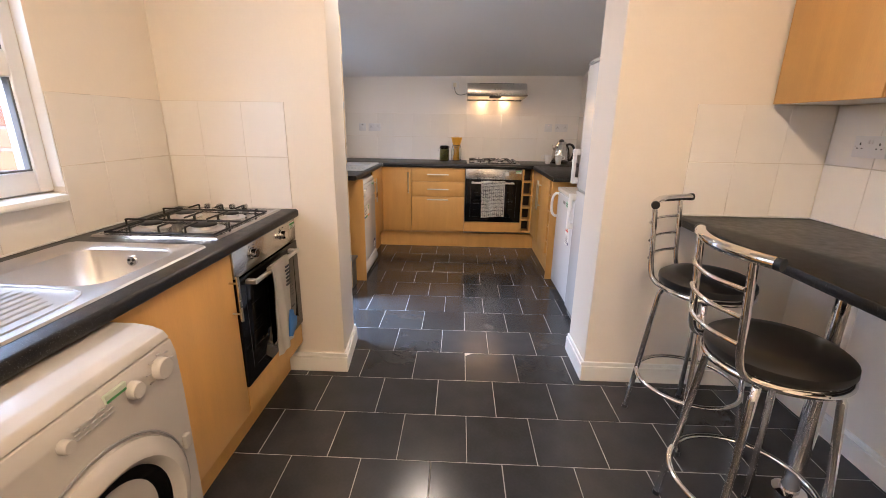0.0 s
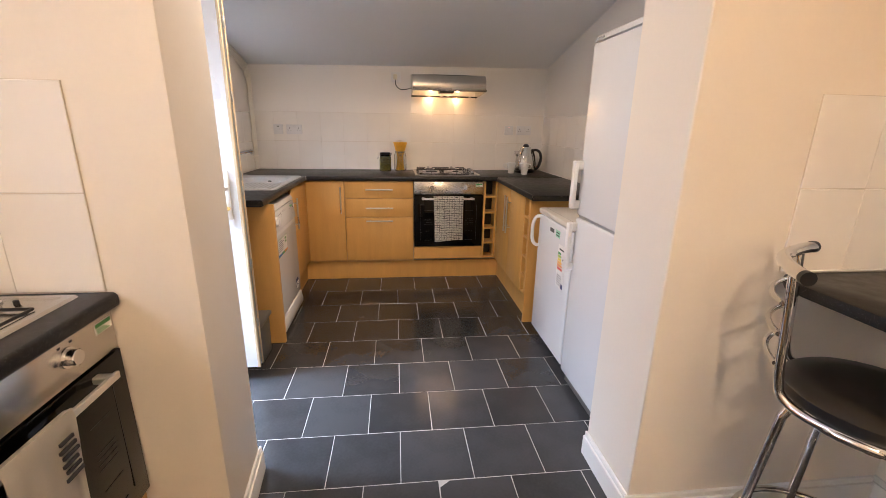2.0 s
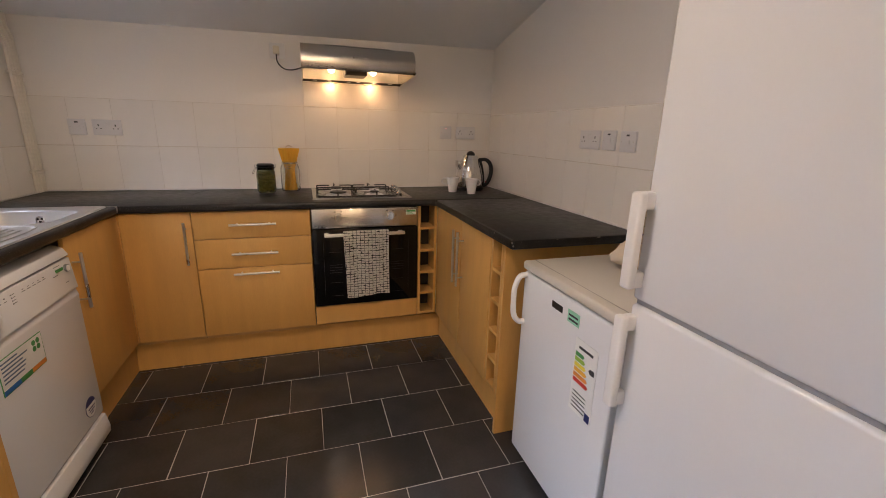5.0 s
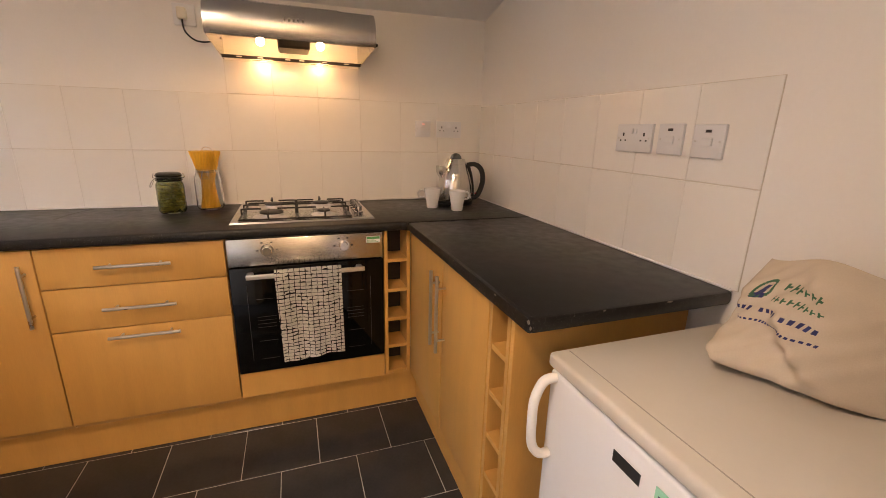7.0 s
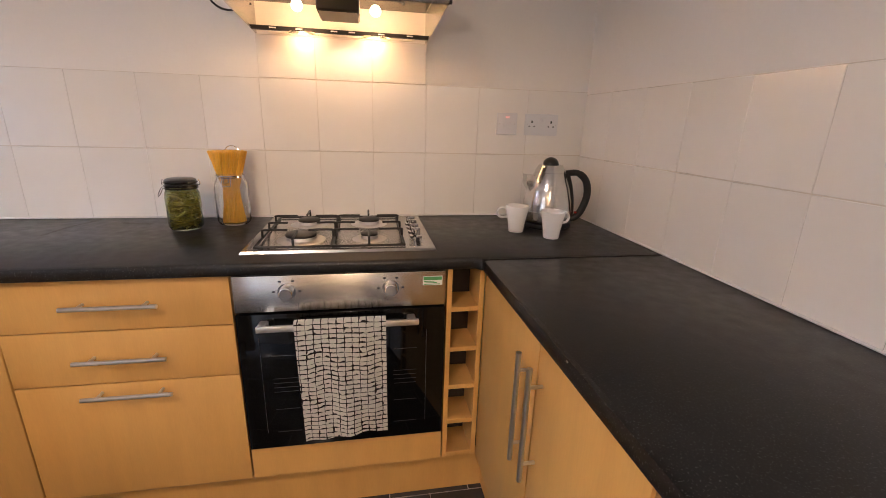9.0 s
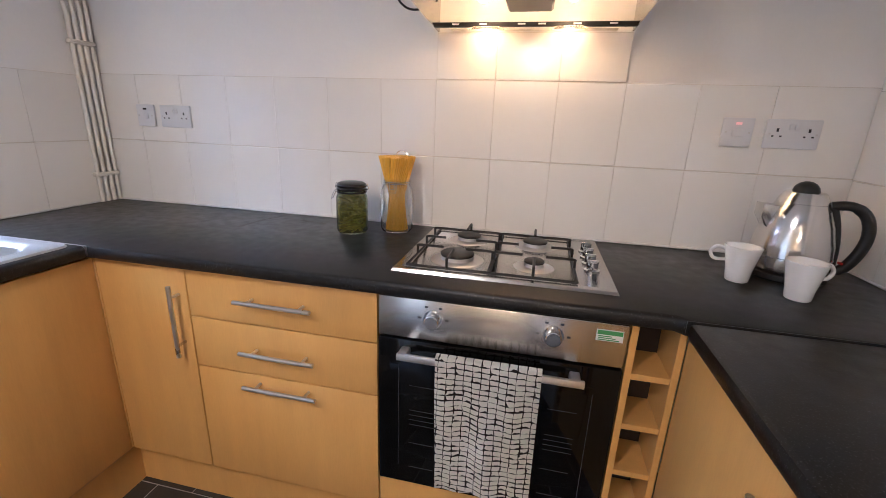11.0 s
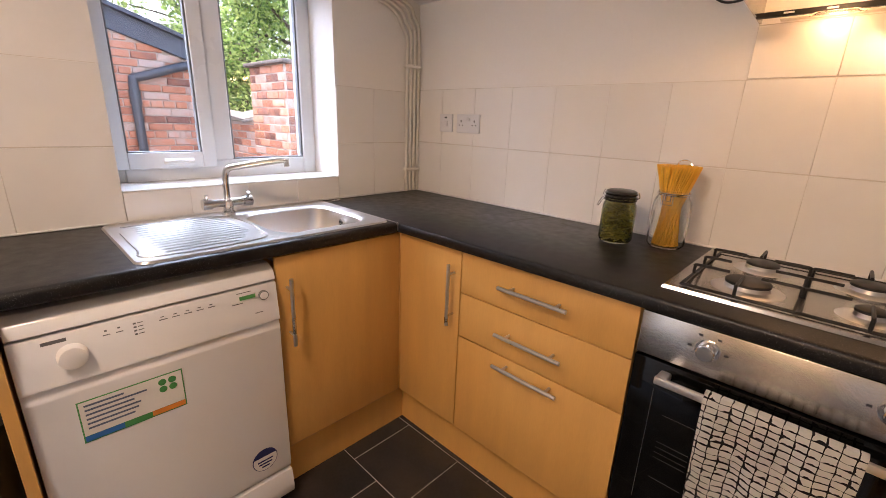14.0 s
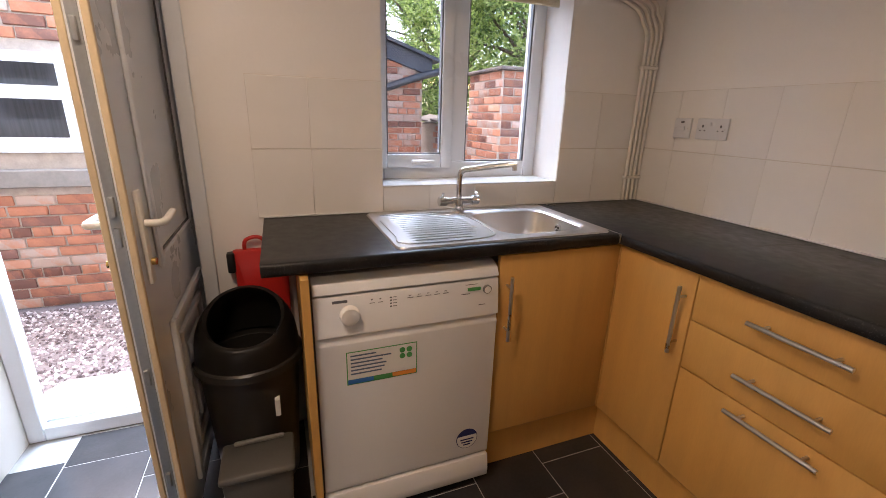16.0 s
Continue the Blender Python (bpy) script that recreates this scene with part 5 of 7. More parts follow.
tile_run("splashback_front_sill", "ivory ceramic tiles under the front window", (XLF, 0, 0), (0, 1, 0), radians(90), [0.3, 0.5, 0.7, 0.9, 1.1, 1.3, 1.56], (WF + 0.001, FZ0 - 0.022))
tile_run("splashback_front_right", "ivory ceramic tiles above the breakfast bar", (XRF, 0, 0), (0, 1, 0), radians(-90), [-y for y in [0.9, 1.1, 1.3, 1.5, 1.7, 1.9, YP0 - 0.008][::-1]], (WZ + 0.001, 1.158, 1.41))

# ---- white goods ----


def dishwasher():
    y0, y1 = 3.540, 4.110
    xf = -0.628
    d = thing("dishwasher", (-0.89, (y0 + y1) / 2, 0.0), "white freestanding dishwasher with stickers on its door", "dishwasher")
    box("body", (-1.15, xf - 0.03, y0 + 0.002, y1 - 0.002, 0.02, 0.83), WHITEAPP, d, 0.004)
    b = BM()
    prism(b, [(-1.15, 0.808), (xf - 0.012, 0.800), (xf - 0.004, 0.806), (xf - 0.018, 0.832), (xf - 0.05, 0.846), (-1.15, 0.848)], "y", y0, y1, 0.003)
    part("top", b, WHITEAPP, d)
    b = BM()
    prism(b, [(xf - 0.03, 0.678), (xf + 0.006, 0.678), (xf + 0.004, 0.69), (xf - 0.006, 0.797), (xf - 0.03, 0.797)], "y", y0, y1, 0.003)
    cp = part("control_panel", b, WHITEAPP, d)
    b = BM()
    pr = [(xf - 0.03, 0.125), (xf - 0.004, 0.125), (xf, 0.135), (xf, 0.61), (xf + 0.002, 0.65), (xf - 0.006, 0.675), (xf - 0.03, 0.675)]
    prism(b, pr, "y", y0, y1, 0.003)
    dr = part("door", b, WHITEAPP, d)
    b = BM()
    prism(b, [(xf - 0.05, 0.03), (xf + 0.012, 0.03), (xf + 0.014, 0.06), (xf + 0.004, 0.118), (xf - 0.05, 0.118)], "y", y0, y1, 0.004)
    part("kickplate", b, WHITEAPP, d)
    for yy in (y0 + 0.05, y1 - 0.05):
        b = BM()
        lathe(b, [(0, 0), (0.016, 0), (0.016, 0.012), (0.006, 0.014), (0.006, 0.03), (0, 0.03)], (xf - 0.03, yy, 0), 12)
        part("foot", b, BLACKPL, d)
    b = BM()
    ky, kz = y0 + 0.098, 0.741
    sweep(b, [(xf - 0.002, ky, kz), (xf + 0.018, ky, kz + 0.001), (xf + 0.02, ky, kz + 0.001)], [0.028, 0.026, 0.024], 26)
    part("programme_knob", b, WHITEPL, cp)
    b = BM()
    xq = xf + 0.0005

    def pm(y, z, w, h):
        bx(b, xq - 0.003 - (z - 0.70) * 0.06, xq + 0.0035 - (z - 0.70) * 0.10, y, y + w, z, z + h)
    pm(y0 + 0.052, 0.777, 0.042, 0.008)
    for k, yy in enumerate((0.16, 0.185)):
        pm(y0 + yy, 0.775, 0.005, 0.004)
        pm(y0 + yy - 0.004, 0.766, 0.014, 0.002)
    for k in range(4):
        pm(y0 + 0.215, 0.775 - k * 0.009, 0.006, 0.004)
        pm(y0 + 0.224, 0.776 - k * 0.009, 0.011, 0.002)
    for k in range(5):
        pm(y0 + 0.268 + k * 0.028, 0.768, 0.018, 0.0022)
        pm(y0 + 0.272 + k * 0.028, 0.775, 0.008, 0.0022)
    pm(y0 + 0.44, 0.756, 0.03, 0.002)
    pm(y0 + 0.455, 0.785, 0.04, 0.002)
    pm(y0 + 0.50, 0.716, 0.022, 0.002)
    part("printed_marks", b, mat("grey_print", (0.12, 0.12, 0.13), 0.5), cp)
    b = BM()
    bx(b, xf - 0.008, xf + 0.0, y0 + 0.462, y0 + 0.505, 0.766, 0.776)
    part("green_label", b, GREEN, cp)
    b = BM()
    sweep(b, [(xf - 0.008, y1 - 0.042, 0.766), (xf + 0.004, y1 - 0.042, 0.766)], 0.014, 20)
    bt = part("power_button", b, mat("grey_ring", (0.2, 0.2, 0.2), 0.4), cp)
    b = BM()
    sweep(b, [(xf + 0.0, y1 - 0.042, 0.766), (xf + 0.006, y1 - 0.042, 0.766)], 0.011, 20)
    part("button_face", b, WHITEPL, bt)
    # door stickers
    ya, yb, za, zb = y0 + 0.083, y0 + 0.298, 0.512, 0.622
    b = BM()
    bx(b, xf, xf + 0.0012, ya, yb, za, zb, 0.0)
    st = part("sticker", b, GREEN, dr, "printed sticker with a green border")
    b = BM()
    bx(b, xf + 0.0011, xf + 0.0020, ya + 0.003, yb - 0.003, za + 0.018, zb - 0.003)
    part("sticker_face", b, PAPER, st)
    b = BM()
    for k, (f, l) in enumerate(((0.62, 0.5), (0.72, 0.8), (0.0, 0.62), (0.0, 0.7), (0.0, 0.66), (0.0, 0.6))):
        z = zb - 0.016 - k * 0.012
        bx(b, xf + 0.0019, xf + 0.0026, ya + 0.012, ya + 0.012 + 0.19 * l * 0.8, z, z + 0.0045)
    part("sticker_print", b, mat("blue_grey_print", (0.10, 0.14, 0.22), 0.5), st)
    b = BM()
    for dy, dz in ((0.168, 0.078), (0.19, 0.078), (0.168, 0.058), (0.19, 0.058)):
        sweep(b, [(xf + 0.0018, ya + dy, za + dz + 0.012), (xf + 0.0027, ya + dy, za + dz + 0.012)], 0.009, 14)
    part("sticker_icons", b, GREEN, st)
    for k, (c, l0, l1) in enumerate(((BLUE, 0.0, 0.36), (GREEN, 0.36, 0.64), (ORANGE, 0.64, 1.0))):
        b = BM()
        w = yb - ya - 0.006
        bx(b, xf + 0.0011, xf + 0.0021, ya + 0.003 + w * l0, ya + 0.003 + w * l1, za + 0.003, za + 0.017)
        part("sticker_band", b, c, st)
    cy, cz = y1 - 0.085, 0.205
    b = BM()
    sweep(b, [(xf, cy, cz), (xf + 0.0014, cy, cz)], 0.040, 32)
    st = part("round_sticker", b, NAVY, dr, "round white and navy sticker")
    b = BM()
    pts = []
    for k in range(33):
        a = radians(160 + 220 * k / 32)
        pts.append((cy + 0.0375 * math.cos(a), cz + 0.0375 * math.sin(a)))
    prism(b, pts, "x", xf + 0.0013, xf + 0.0022)
    part("sticker_face", b, PAPER, st)
    b = BM()
    for k, w in enumerate((0.05, 0.042, 0.026)):
        bx(b, xf + 0.0021, xf + 0.0028, cy - w / 2, cy + w / 2, cz - 0.004 - 0.011 * k, cz + 0.001 - 0.011 * k)
    part("sticker_print", b, NAVY, st)
    return d


dishwasher()


def fridge_freezer():
    x0, x1, y0, y1 = 0.972, 1.49, 2.492, 3.018
    f = thing("fridge_freezer", (1.23, 2.755, 0.0), "tall white fridge freezer standing beside the pier", "fridge freezer")
    box("cabinet", (x0 + 0.055, x1, y0, y1, 0.03, 1.69), WHITEAPP, f, 0.006, seg=2)
    lo = box("lower_door", (x0, x0 + 0.05, y0, y1, 0.045, 0.893), WHITEAPP, f, 0.010, seg=3)
    up = box("upper_door", (x0, x0 + 0.05, y0, y1, 0.905, 1.672), WHITEAPP, f, 0.010, seg=3)
    b = BM()
    prism(b, [(x0 - 0.002, 1.676), (x0 + 0.012, 1.702), (x1, 1.706), (x1, 1.676)], "y", y0, y1, 0.003)
    part("top_cap", b, WHITEAPP, f)
    box("door_gap", (x0 + 0.012, x0 + 0.05, y0 + 0.006, y1 - 0.006, 0.892, 0.906), mat("grey_seal", (0.32, 0.33, 0.34), 0.6), f, 0)
    for dr, za, zb in ((up, 0.938, 1.165), (lo, 0.622, 0.868)):
        b = BM()
        yy = y1 - 0.012
        bx(b, x0 - 0.045, x0 - 0.022, yy - 0.018, yy + 0.014, za, zb, 0.007, 3)
        for z in (za, zb - 0.04):
            bx(b, x0 - 0.03, x0 + 0.004, yy - 0.014, yy + 0.010, z, z + 0.04, 0.005, 2)
        part("handle", b, WHITEPL, dr)
    b = BM()
    bx(b, x0 + 0.01, x0 + 0.03, y0 + 0.05, y1 - 0.05, 0.01, 0.04)
    part("kickplate", b, GREYPL, f)
    for yy in (y0 + 0.05, y1 - 0.05):
        b = BM()
        cyl(b, (x0 + 0.09, yy, 0), (x0 + 0.09, yy, 0.032), 0.018, 12)
        part("foot", b, BLACKPL, f)
    b = BM()
    bx(b, x0 - 0.0025, x0 + 0.002, y1 - 0.09, y1 - 0.03, 1.682, 1.690)
    part("badge", b, GREYMET, f)
    return f


fridge_freezer()


def freezer():
    x0, x1, y0, y1 = 0.982, 1.47, 3.050, 3.565
    f = thing("under_counter_freezer", (1.22, 3.31, 0.0), "small white under-counter freezer with an energy label", "freezer")
    box("cabinet", (x0 + 0.055, x1, y0 + 0.004, y1 - 0.004, 0.03, 0.80), WHITEAPP, f, 0.005, seg=2)
    dr = box("door", (x0, x0 + 0.05, y0, y1, 0.045, 0.800), WHITEAPP, f, 0.009, seg=3)
    top = box("lid", (x0 - 0.006, x1, y0 - 0.003, y1 + 0.003, 0.806, 0.838), mat("ivory_freezer_top", (0.61, 0.56, 0.48), 0.35, var=0.03), f, 0.009, seg=3)
    b = BM()
    bx(b, x0 + 0.035, x0 + 0.037, y0 + 0.01, y1 - 0.01, 0.8375, 0.8388)
    part("lid_seam", b, mat("worn_lid_seam", (0.36, 0.33, 0.28), 0.6), top)
    box("door_seal", (x0 + 0.048, x0 + 0.058, y0 + 0.008, y1 - 0.008, 0.05, 0.80), mat("pale_grey_seal", (0.42, 0.43, 0.44), 0.6), f, 0)
    b = BM()
    yy = y1 - 0.02
    sweep(b, curve_pts([(x0 + 0.01, yy, 0.786), (x0 - 0.025, yy, 0.785), (x0 - 0.045, yy, 0.745), (x0 - 0.047, yy, 0.69), (x0 - 0.042, yy, 0.635), (x0 - 0.02, yy, 0.606), (x0 + 0.01, yy, 0.606)]), 0.0105, 10)
    part("handle", b, WHITEPL, dr)
    for yy in (y0 + 0.04, y1 - 0.04):
        b = BM()
        cyl(b, (x0 + 0.08, yy, 0), (x0 + 0.08, yy, 0.032), 0.018, 12)
        part("foot", b, BLACKPL, f)
    b = BM()
    bx(b, x0 - 0.0014, x0 + 0.002, y0 + 0.255, y0 + 0.315, 0.738, 0.760)
    part("badge", b, mat("dark_badge", (0.05, 0.05, 0.05), 0.3, 0.5), dr)
    b = BM()
    bx(b, x0 - 0.0012, x0 + 0.002, y0 + 0.165, y0 + 0.225, 0.728, 0.768)
    st = part("sticker", b, mat("pale_green_label", (0.25, 0.55, 0.38), 0.4), dr, "small green printed sticker")
    b = BM()
    bx(b, x0 - 0.002, x0 - 0.0010, y0 + 0.172, y0 + 0.218, 0.736, 0.742)
    bx(b, x0 - 0.002, x0 - 0.0010, y0 + 0.172, y0 + 0.218, 0.75, 0.756)
    part("sticker_print", b, INK, st)
    ya, yb, za, zb = y0 + 0.065, y0 + 0.17, 0.46, 0.70
    b = BM()
    bx(b, x0 - 0.0012, x0 + 0.002, ya, yb, za, zb)
    st = part("energy_label", b, PAPER, dr, "energy rating label with coloured arrows")
    for k, c in enumerate((GREEN, mat("lime_print", (0.3, 0.5, 0.06), 0.5), YELLOW, mat("amber_print", (0.8, 0.42, 0.04), 0.5), ORANGE, mat("red_print", (0.6, 0.05, 0.03), 0.5))):
        b = BM()
        z = zb - 0.055 - k * 0.017
        w = 0.035 + 0.006 * k
        prism(b, [(yb - 0.006, z), (yb - 0.006 - w, z), (yb - 0.013 - w, z + 0.0065), (yb - 0.006 - w, z + 0.013), (yb - 0.006, z + 0.013)], "x", x0 - 0.0022, x0 - 0.0011)
        part("energy_arrow", b, c, st)
    b = BM()
    prism(b, [(ya + 0.008, 0.618), (ya + 0.026, 0.618), (ya + 0.032, 0.626), (ya + 0.026, 0.634), (ya + 0.008, 0.634)], "x", x0 - 0.0022, x0 - 0.0011)
    for k in range(5):
        bx(b, x0 - 0.0022, x0 - 0.0011, ya + 0.03, yb - 0.012, 0.475 + k * 0.013, 0.478 + k * 0.013)
    bx(b, x0 - 0.0022, x0 - 0.0011, ya + 0.02, yb - 0.02, 0.672, 0.68)
    part("label_marks", b, INK, st)
    b = BM()
    bx(b, x0 - 0.0024, x0 - 0.0011, ya + 0.004, ya + 0.026, za + 0.004, za + 0.03)
    part("label_flag", b, NAVY, st)
    return f


freezer()


# ---- ceiling lamps, all unseen ----


def ceiling_lamp(label, c, z):
    t = thing("ceiling_lamp", (c[0], c[1], z), label, "ceiling lamp", "ceiling lamps")
    b = BM()
    lathe(b, [(0, 0.0), (0.05, 0.0), (0.05, -0.02), (0.03, -0.035), (0, -0.035)], (c[0], c[1], z), 20)
    part("rose", b, WHITEPL, t)
    b = BM()
    cyl(b, (c[0], c[1], z - 0.03), (c[0], c[1], z - 0.11), 0.004, 8)
    part("flex", b, WHITEPL, t)
    b = BM()
    cyl(b, (c[0], c[1], z - 0.11), (c[0], c[1], z - 0.15), 0.018, 14)
    part("lamp_holder", b, WHITEPL, t)
    return t


# The second holder only goes with the added far fill.
for spot in ((0.40, 0.42), (0.40, -2.0)):
    ceiling_lamp("unseen white pendant lamp holder on the flat ceiling", spot, ZF)
# Made-up fitting round the rear fill, with a glowing diffuser.
fl = thing("ceiling_lamp", (-0.05, 3.13, zc(3.13) - 0.021), "white round flush lamp, unseen, added on the sloping ceiling", "ceiling lamp", "ceiling lamps")
b = BM()
lathe(b, [(0, 0.03), (0.085, 0.03), (0.085, -0.04), (0.08, -0.045), (0, -0.045)], (-0.05, 3.13, zc(3.13) - 0.021), 28)
part("lamp_body", b, WHITEPL, fl)
b = BM()
lathe(b, [(0.076, -0.045), (0.074, -0.052), (0.05, -0.058), (0, -0.06)], (-0.05, 3.13, zc(3.13) - 0.021), 28)
part("diffuser", b, glow("fill_diffuser_glow", (1.0, 0.86, 0.70), 3), fl)

# ---- front kitchen, sink side ----
b = with_hole((XLF, -0.608, 0.2, YP0 - 0.008), (SX0 + 0.01, SX1 - 0.03, SY0 - 3.075, SY1 - 3.115), 0.859, WF)
solo("worktop", b, TOP, "black laminate worktop along the front window wall", "worktop", group="black worktops")
solo("sealant_front", bx(BM(), XLF + 0.0065, XLF + 0.014, 0.3, YP0 - 0.01, WF, WF + 0.006, 0.002), GLOSS, "white sealant bead along the worktop", "sealant", "structure")
u = base_unit("beech base cabinet beside the washing machine", (-1.19, -0.656, 0.992, 1.534), [
    ("door", (-0.654, -0.637, 0.994, 1.533, 0.178, 0.852), (-0.637, 1.505, 0.60), (-0.637, 1.505, 0.775), (1, 0, 0))], top=0.70)
solo("plinth_front", bx(BM(), -0.735, -0.718, 0.99, YP0 - 0.001, 0.0, 0.165, 0.001), WOOD, "beech plinth board under the front cabinets", "plinth", "structure")


def washing_machine():
    x1, y0, y1, zt = -0.478, 0.405, 0.985, 0.852
    w = thing("washing_machine", (-0.8, 0.695, 0.0), "white front-loading washing machine under the worktop", "washing machine")
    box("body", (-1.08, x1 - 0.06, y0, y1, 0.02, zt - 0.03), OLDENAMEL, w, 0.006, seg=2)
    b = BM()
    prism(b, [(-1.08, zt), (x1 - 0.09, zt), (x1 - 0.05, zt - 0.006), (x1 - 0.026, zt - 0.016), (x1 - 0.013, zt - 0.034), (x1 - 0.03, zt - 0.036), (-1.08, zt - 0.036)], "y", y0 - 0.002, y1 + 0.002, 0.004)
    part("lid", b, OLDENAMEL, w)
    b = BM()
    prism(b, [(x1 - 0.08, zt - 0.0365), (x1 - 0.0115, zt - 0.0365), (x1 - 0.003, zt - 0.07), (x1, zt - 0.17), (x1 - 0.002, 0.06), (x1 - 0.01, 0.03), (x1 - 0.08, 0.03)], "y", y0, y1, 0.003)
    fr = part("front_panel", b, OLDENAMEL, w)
    cy, cz = 0.722, 0.482
    b = BM()
    n = 40
    prf = [(0.218, -0.004), (0.216, 0.010), (0.20, 0.022), (0.178, 0.026), (0.168, 0.020), (0.160, 0.004)]
    rings = [[b.verts.new((x1 + h, cy + r * math.cos(2 * math.pi * k / n), cz + r * math.sin(2 * math.pi * k / n))) for k in range(n)] for r, h in prf]
    for p, q in zip(rings, rings[1:]):
        for k in range(n):
            b.faces.new((p[k], p[(k + 1) % n], q[(k + 1) % n], q[k]))
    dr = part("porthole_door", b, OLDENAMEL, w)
    b = BM()
    prf = [(0.164, 0.006), (0.14, 0.0), (0.09, -0.002), (0.0, 0.0)]
    rings = [[b.verts.new((x1 + h, cy + r * math.cos(2 * math.pi * k / n), cz + r * math.sin(2 * math.pi * k / n))) for k in range(n)] for r, h in prf[:-1]]
    for p, q in zip(rings, rings[1:]):
        for k in range(n):
            b.faces.new((p[k], p[(k + 1) % n], q[(k + 1) % n], q[k]))
    b.faces.new(rings[-1])
    part("door_glass", b, BLACKGLASS, dr, "dark porthole glass")
    b = BM()
    sweep(b, [(x1 + 0.002, cy + 0.225 * math.cos(a), cz + 0.225 * math.sin(a)) for a in [2 * math.pi * k / 48 for k in range(48)]], 0.0026, 6, closed=True)
    part("door_seam", b, mat("shadow_grey_seam", (0.25, 0.25, 0.25), 0.6), fr)
    b = BM()
    bx(b, x1 - 0.002, x1 + 0.012, cy + 0.222, cy + 0.245, cz + 0.05, cz + 0.09, 0.006, 2)
    part("door_catch", b, OLDENAMEL, fr)
    zk = zt - 0.079
    for yy, r in ((0.926, 0.026), (0.844, 0.019), (0.684, 0.013)):
        b = BM()
        zz = zk
        sweep(b, [(x1 - 0.006, yy, zz), (x1 + 0.004, yy, zz), (x1 + 0.011, yy, zz), (x1 + 0.013, yy, zz)], [r, r, r * 0.94, r * 0.85], 24)
        part("control_knob", b, OLDENAMEL, fr)
    b = BM()
    for k in range(7):
        a = radians(-30 + 40 * k)
        bx(b, x1 - 0.004, x1 + 0.0015, 0.926 + 0.038 * math.cos(a) - 0.005, 0.926 + 0.038 * math.cos(a) + 0.005, zk + 0.034 * math.sin(a) - 0.0008, zk + 0.034 * math.sin(a) + 0.0008)
    for k in range(3):
        for j in range(5):
            bx(b, x1 - 0.004, x1 + 0.0012, 0.705 + j * 0.018, 0.717 + j * 0.018, zk + 0.010 - k * 0.010, zk + 0.0114 - k * 0.010)
    part("printed_marks", b, mat("grey_marks", (0.36, 0.35, 0.34), 0.5), fr)
    b = BM()
    bx(b, x1 - 0.008, x1 - 0.0012, 0.778, 0.83, zk + 0.012, zk + 0.030)
    gl = part("green_label", b, mat("pale_green_sticker", (0.48, 0.55, 0.44), 0.5), fr, "small pale green sticker")
    b = BM()
    bx(b, x1 - 0.004, x1 - 0.0006, 0.78, 0.828, zk + 0.013, zk + 0.018)
    part("sticker_bar", b, GREEN, gl)
    b = BM()
    bx(b, x1 - 0.004, x1 + 0.004, y0 + 0.03, y0 + 0.15, zk - 0.05, zk + 0.005, 0.006, 2)
    part("soap_drawer", b, OLDENAMEL, fr)
    for yy in (y0 + 0.05, y1 - 0.05):
        b = BM()
        cyl(b, (x1 - 0.1, yy, 0), (x1 - 0.1, yy, 0.03), 0.02, 12)
        part("foot", b, BLACKPL, w)
    return w


washing_machine()

# ---- front kitchen, breakfast bar ----
bar = thing("breakfast_bar", (1.5, 1.2, 0.0), "black laminate breakfast bar on a chrome leg", "breakfast bar")
part("bar_top", prism(BM(), [(1.195, 0.15), (XRF, 0.15), (XRF, YP0 - 0.008), (1.236, YP0 - 0.008), (1.205, YP0 - 0.05), (1.195, YP0 - 0.10)], "z", 0.872, 0.909, 0.011), TOP, bar)
lx, ly = 1.45, 1.44
b = BM()
cyl(b, (lx, ly, 0.012), (lx, ly, 0.87), 0.03, 24)
lg = part("leg", b, CHROME, bar, "chrome tube leg")
b = BM()
lathe(b, [(0, 0), (0.055, 0), (0.055, 0.006), (0.036, 0.014), (0.03, 0.014)], (lx, ly, 0), 24)
part("foot_plate", b, CHROME, lg)
b = BM()
lathe(b, [(0.03, 0.84), (0.038, 0.85), (0.055, 0.866), (0.055, 0.8715), (0, 0.8715)], (lx, ly, 0), 24)
part("top_plate", b, CHROME, lg)
solo("sealant_bar", bx(BM(), 1.24, XRF - 0.008, YP0 - 0.0145, YP0 - 0.0065, 0.909, 0.915, 0.002), GLOSS, "white sealant bead along the breakfast bar", "sealant", "structure")
solo("sealant_bar_side", bx(BM(), XRF - 0.0145, XRF - 0.0065, 0.15, YP0 - 0.0145, 0.909, 0.915, 0.002), GLOSS, "white sealant bead along the breakfast bar", "sealant", "structure")


def wall_cupboard(y0, y1):
    c = thing("wall_cupboard", (1.69, (y0 + y1) / 2, 1.415), "beech wall cupboard above the breakfast bar", "wall cupboard", "beech wall cupboards")
    box("carcass", (1.552, XRF - 0.001, y0, y1, 1.425, 2.14), WOODX, c, 0.001)
    box("bottom_board", (1.556, XRF - 0.008, y0, y1, 1.413, 1.4245), WHITEPL, c, 0.001, "white underside board")
    box("door", (1.533, 1.550, y0 + 0.002, y1 - 0.002, 1.411, 2.14), WOOD, c, 0.0025, seg=2)
    return c


wall_cupboard(1.62, 2.118)
wall_cupboard(1.118, 1.618)


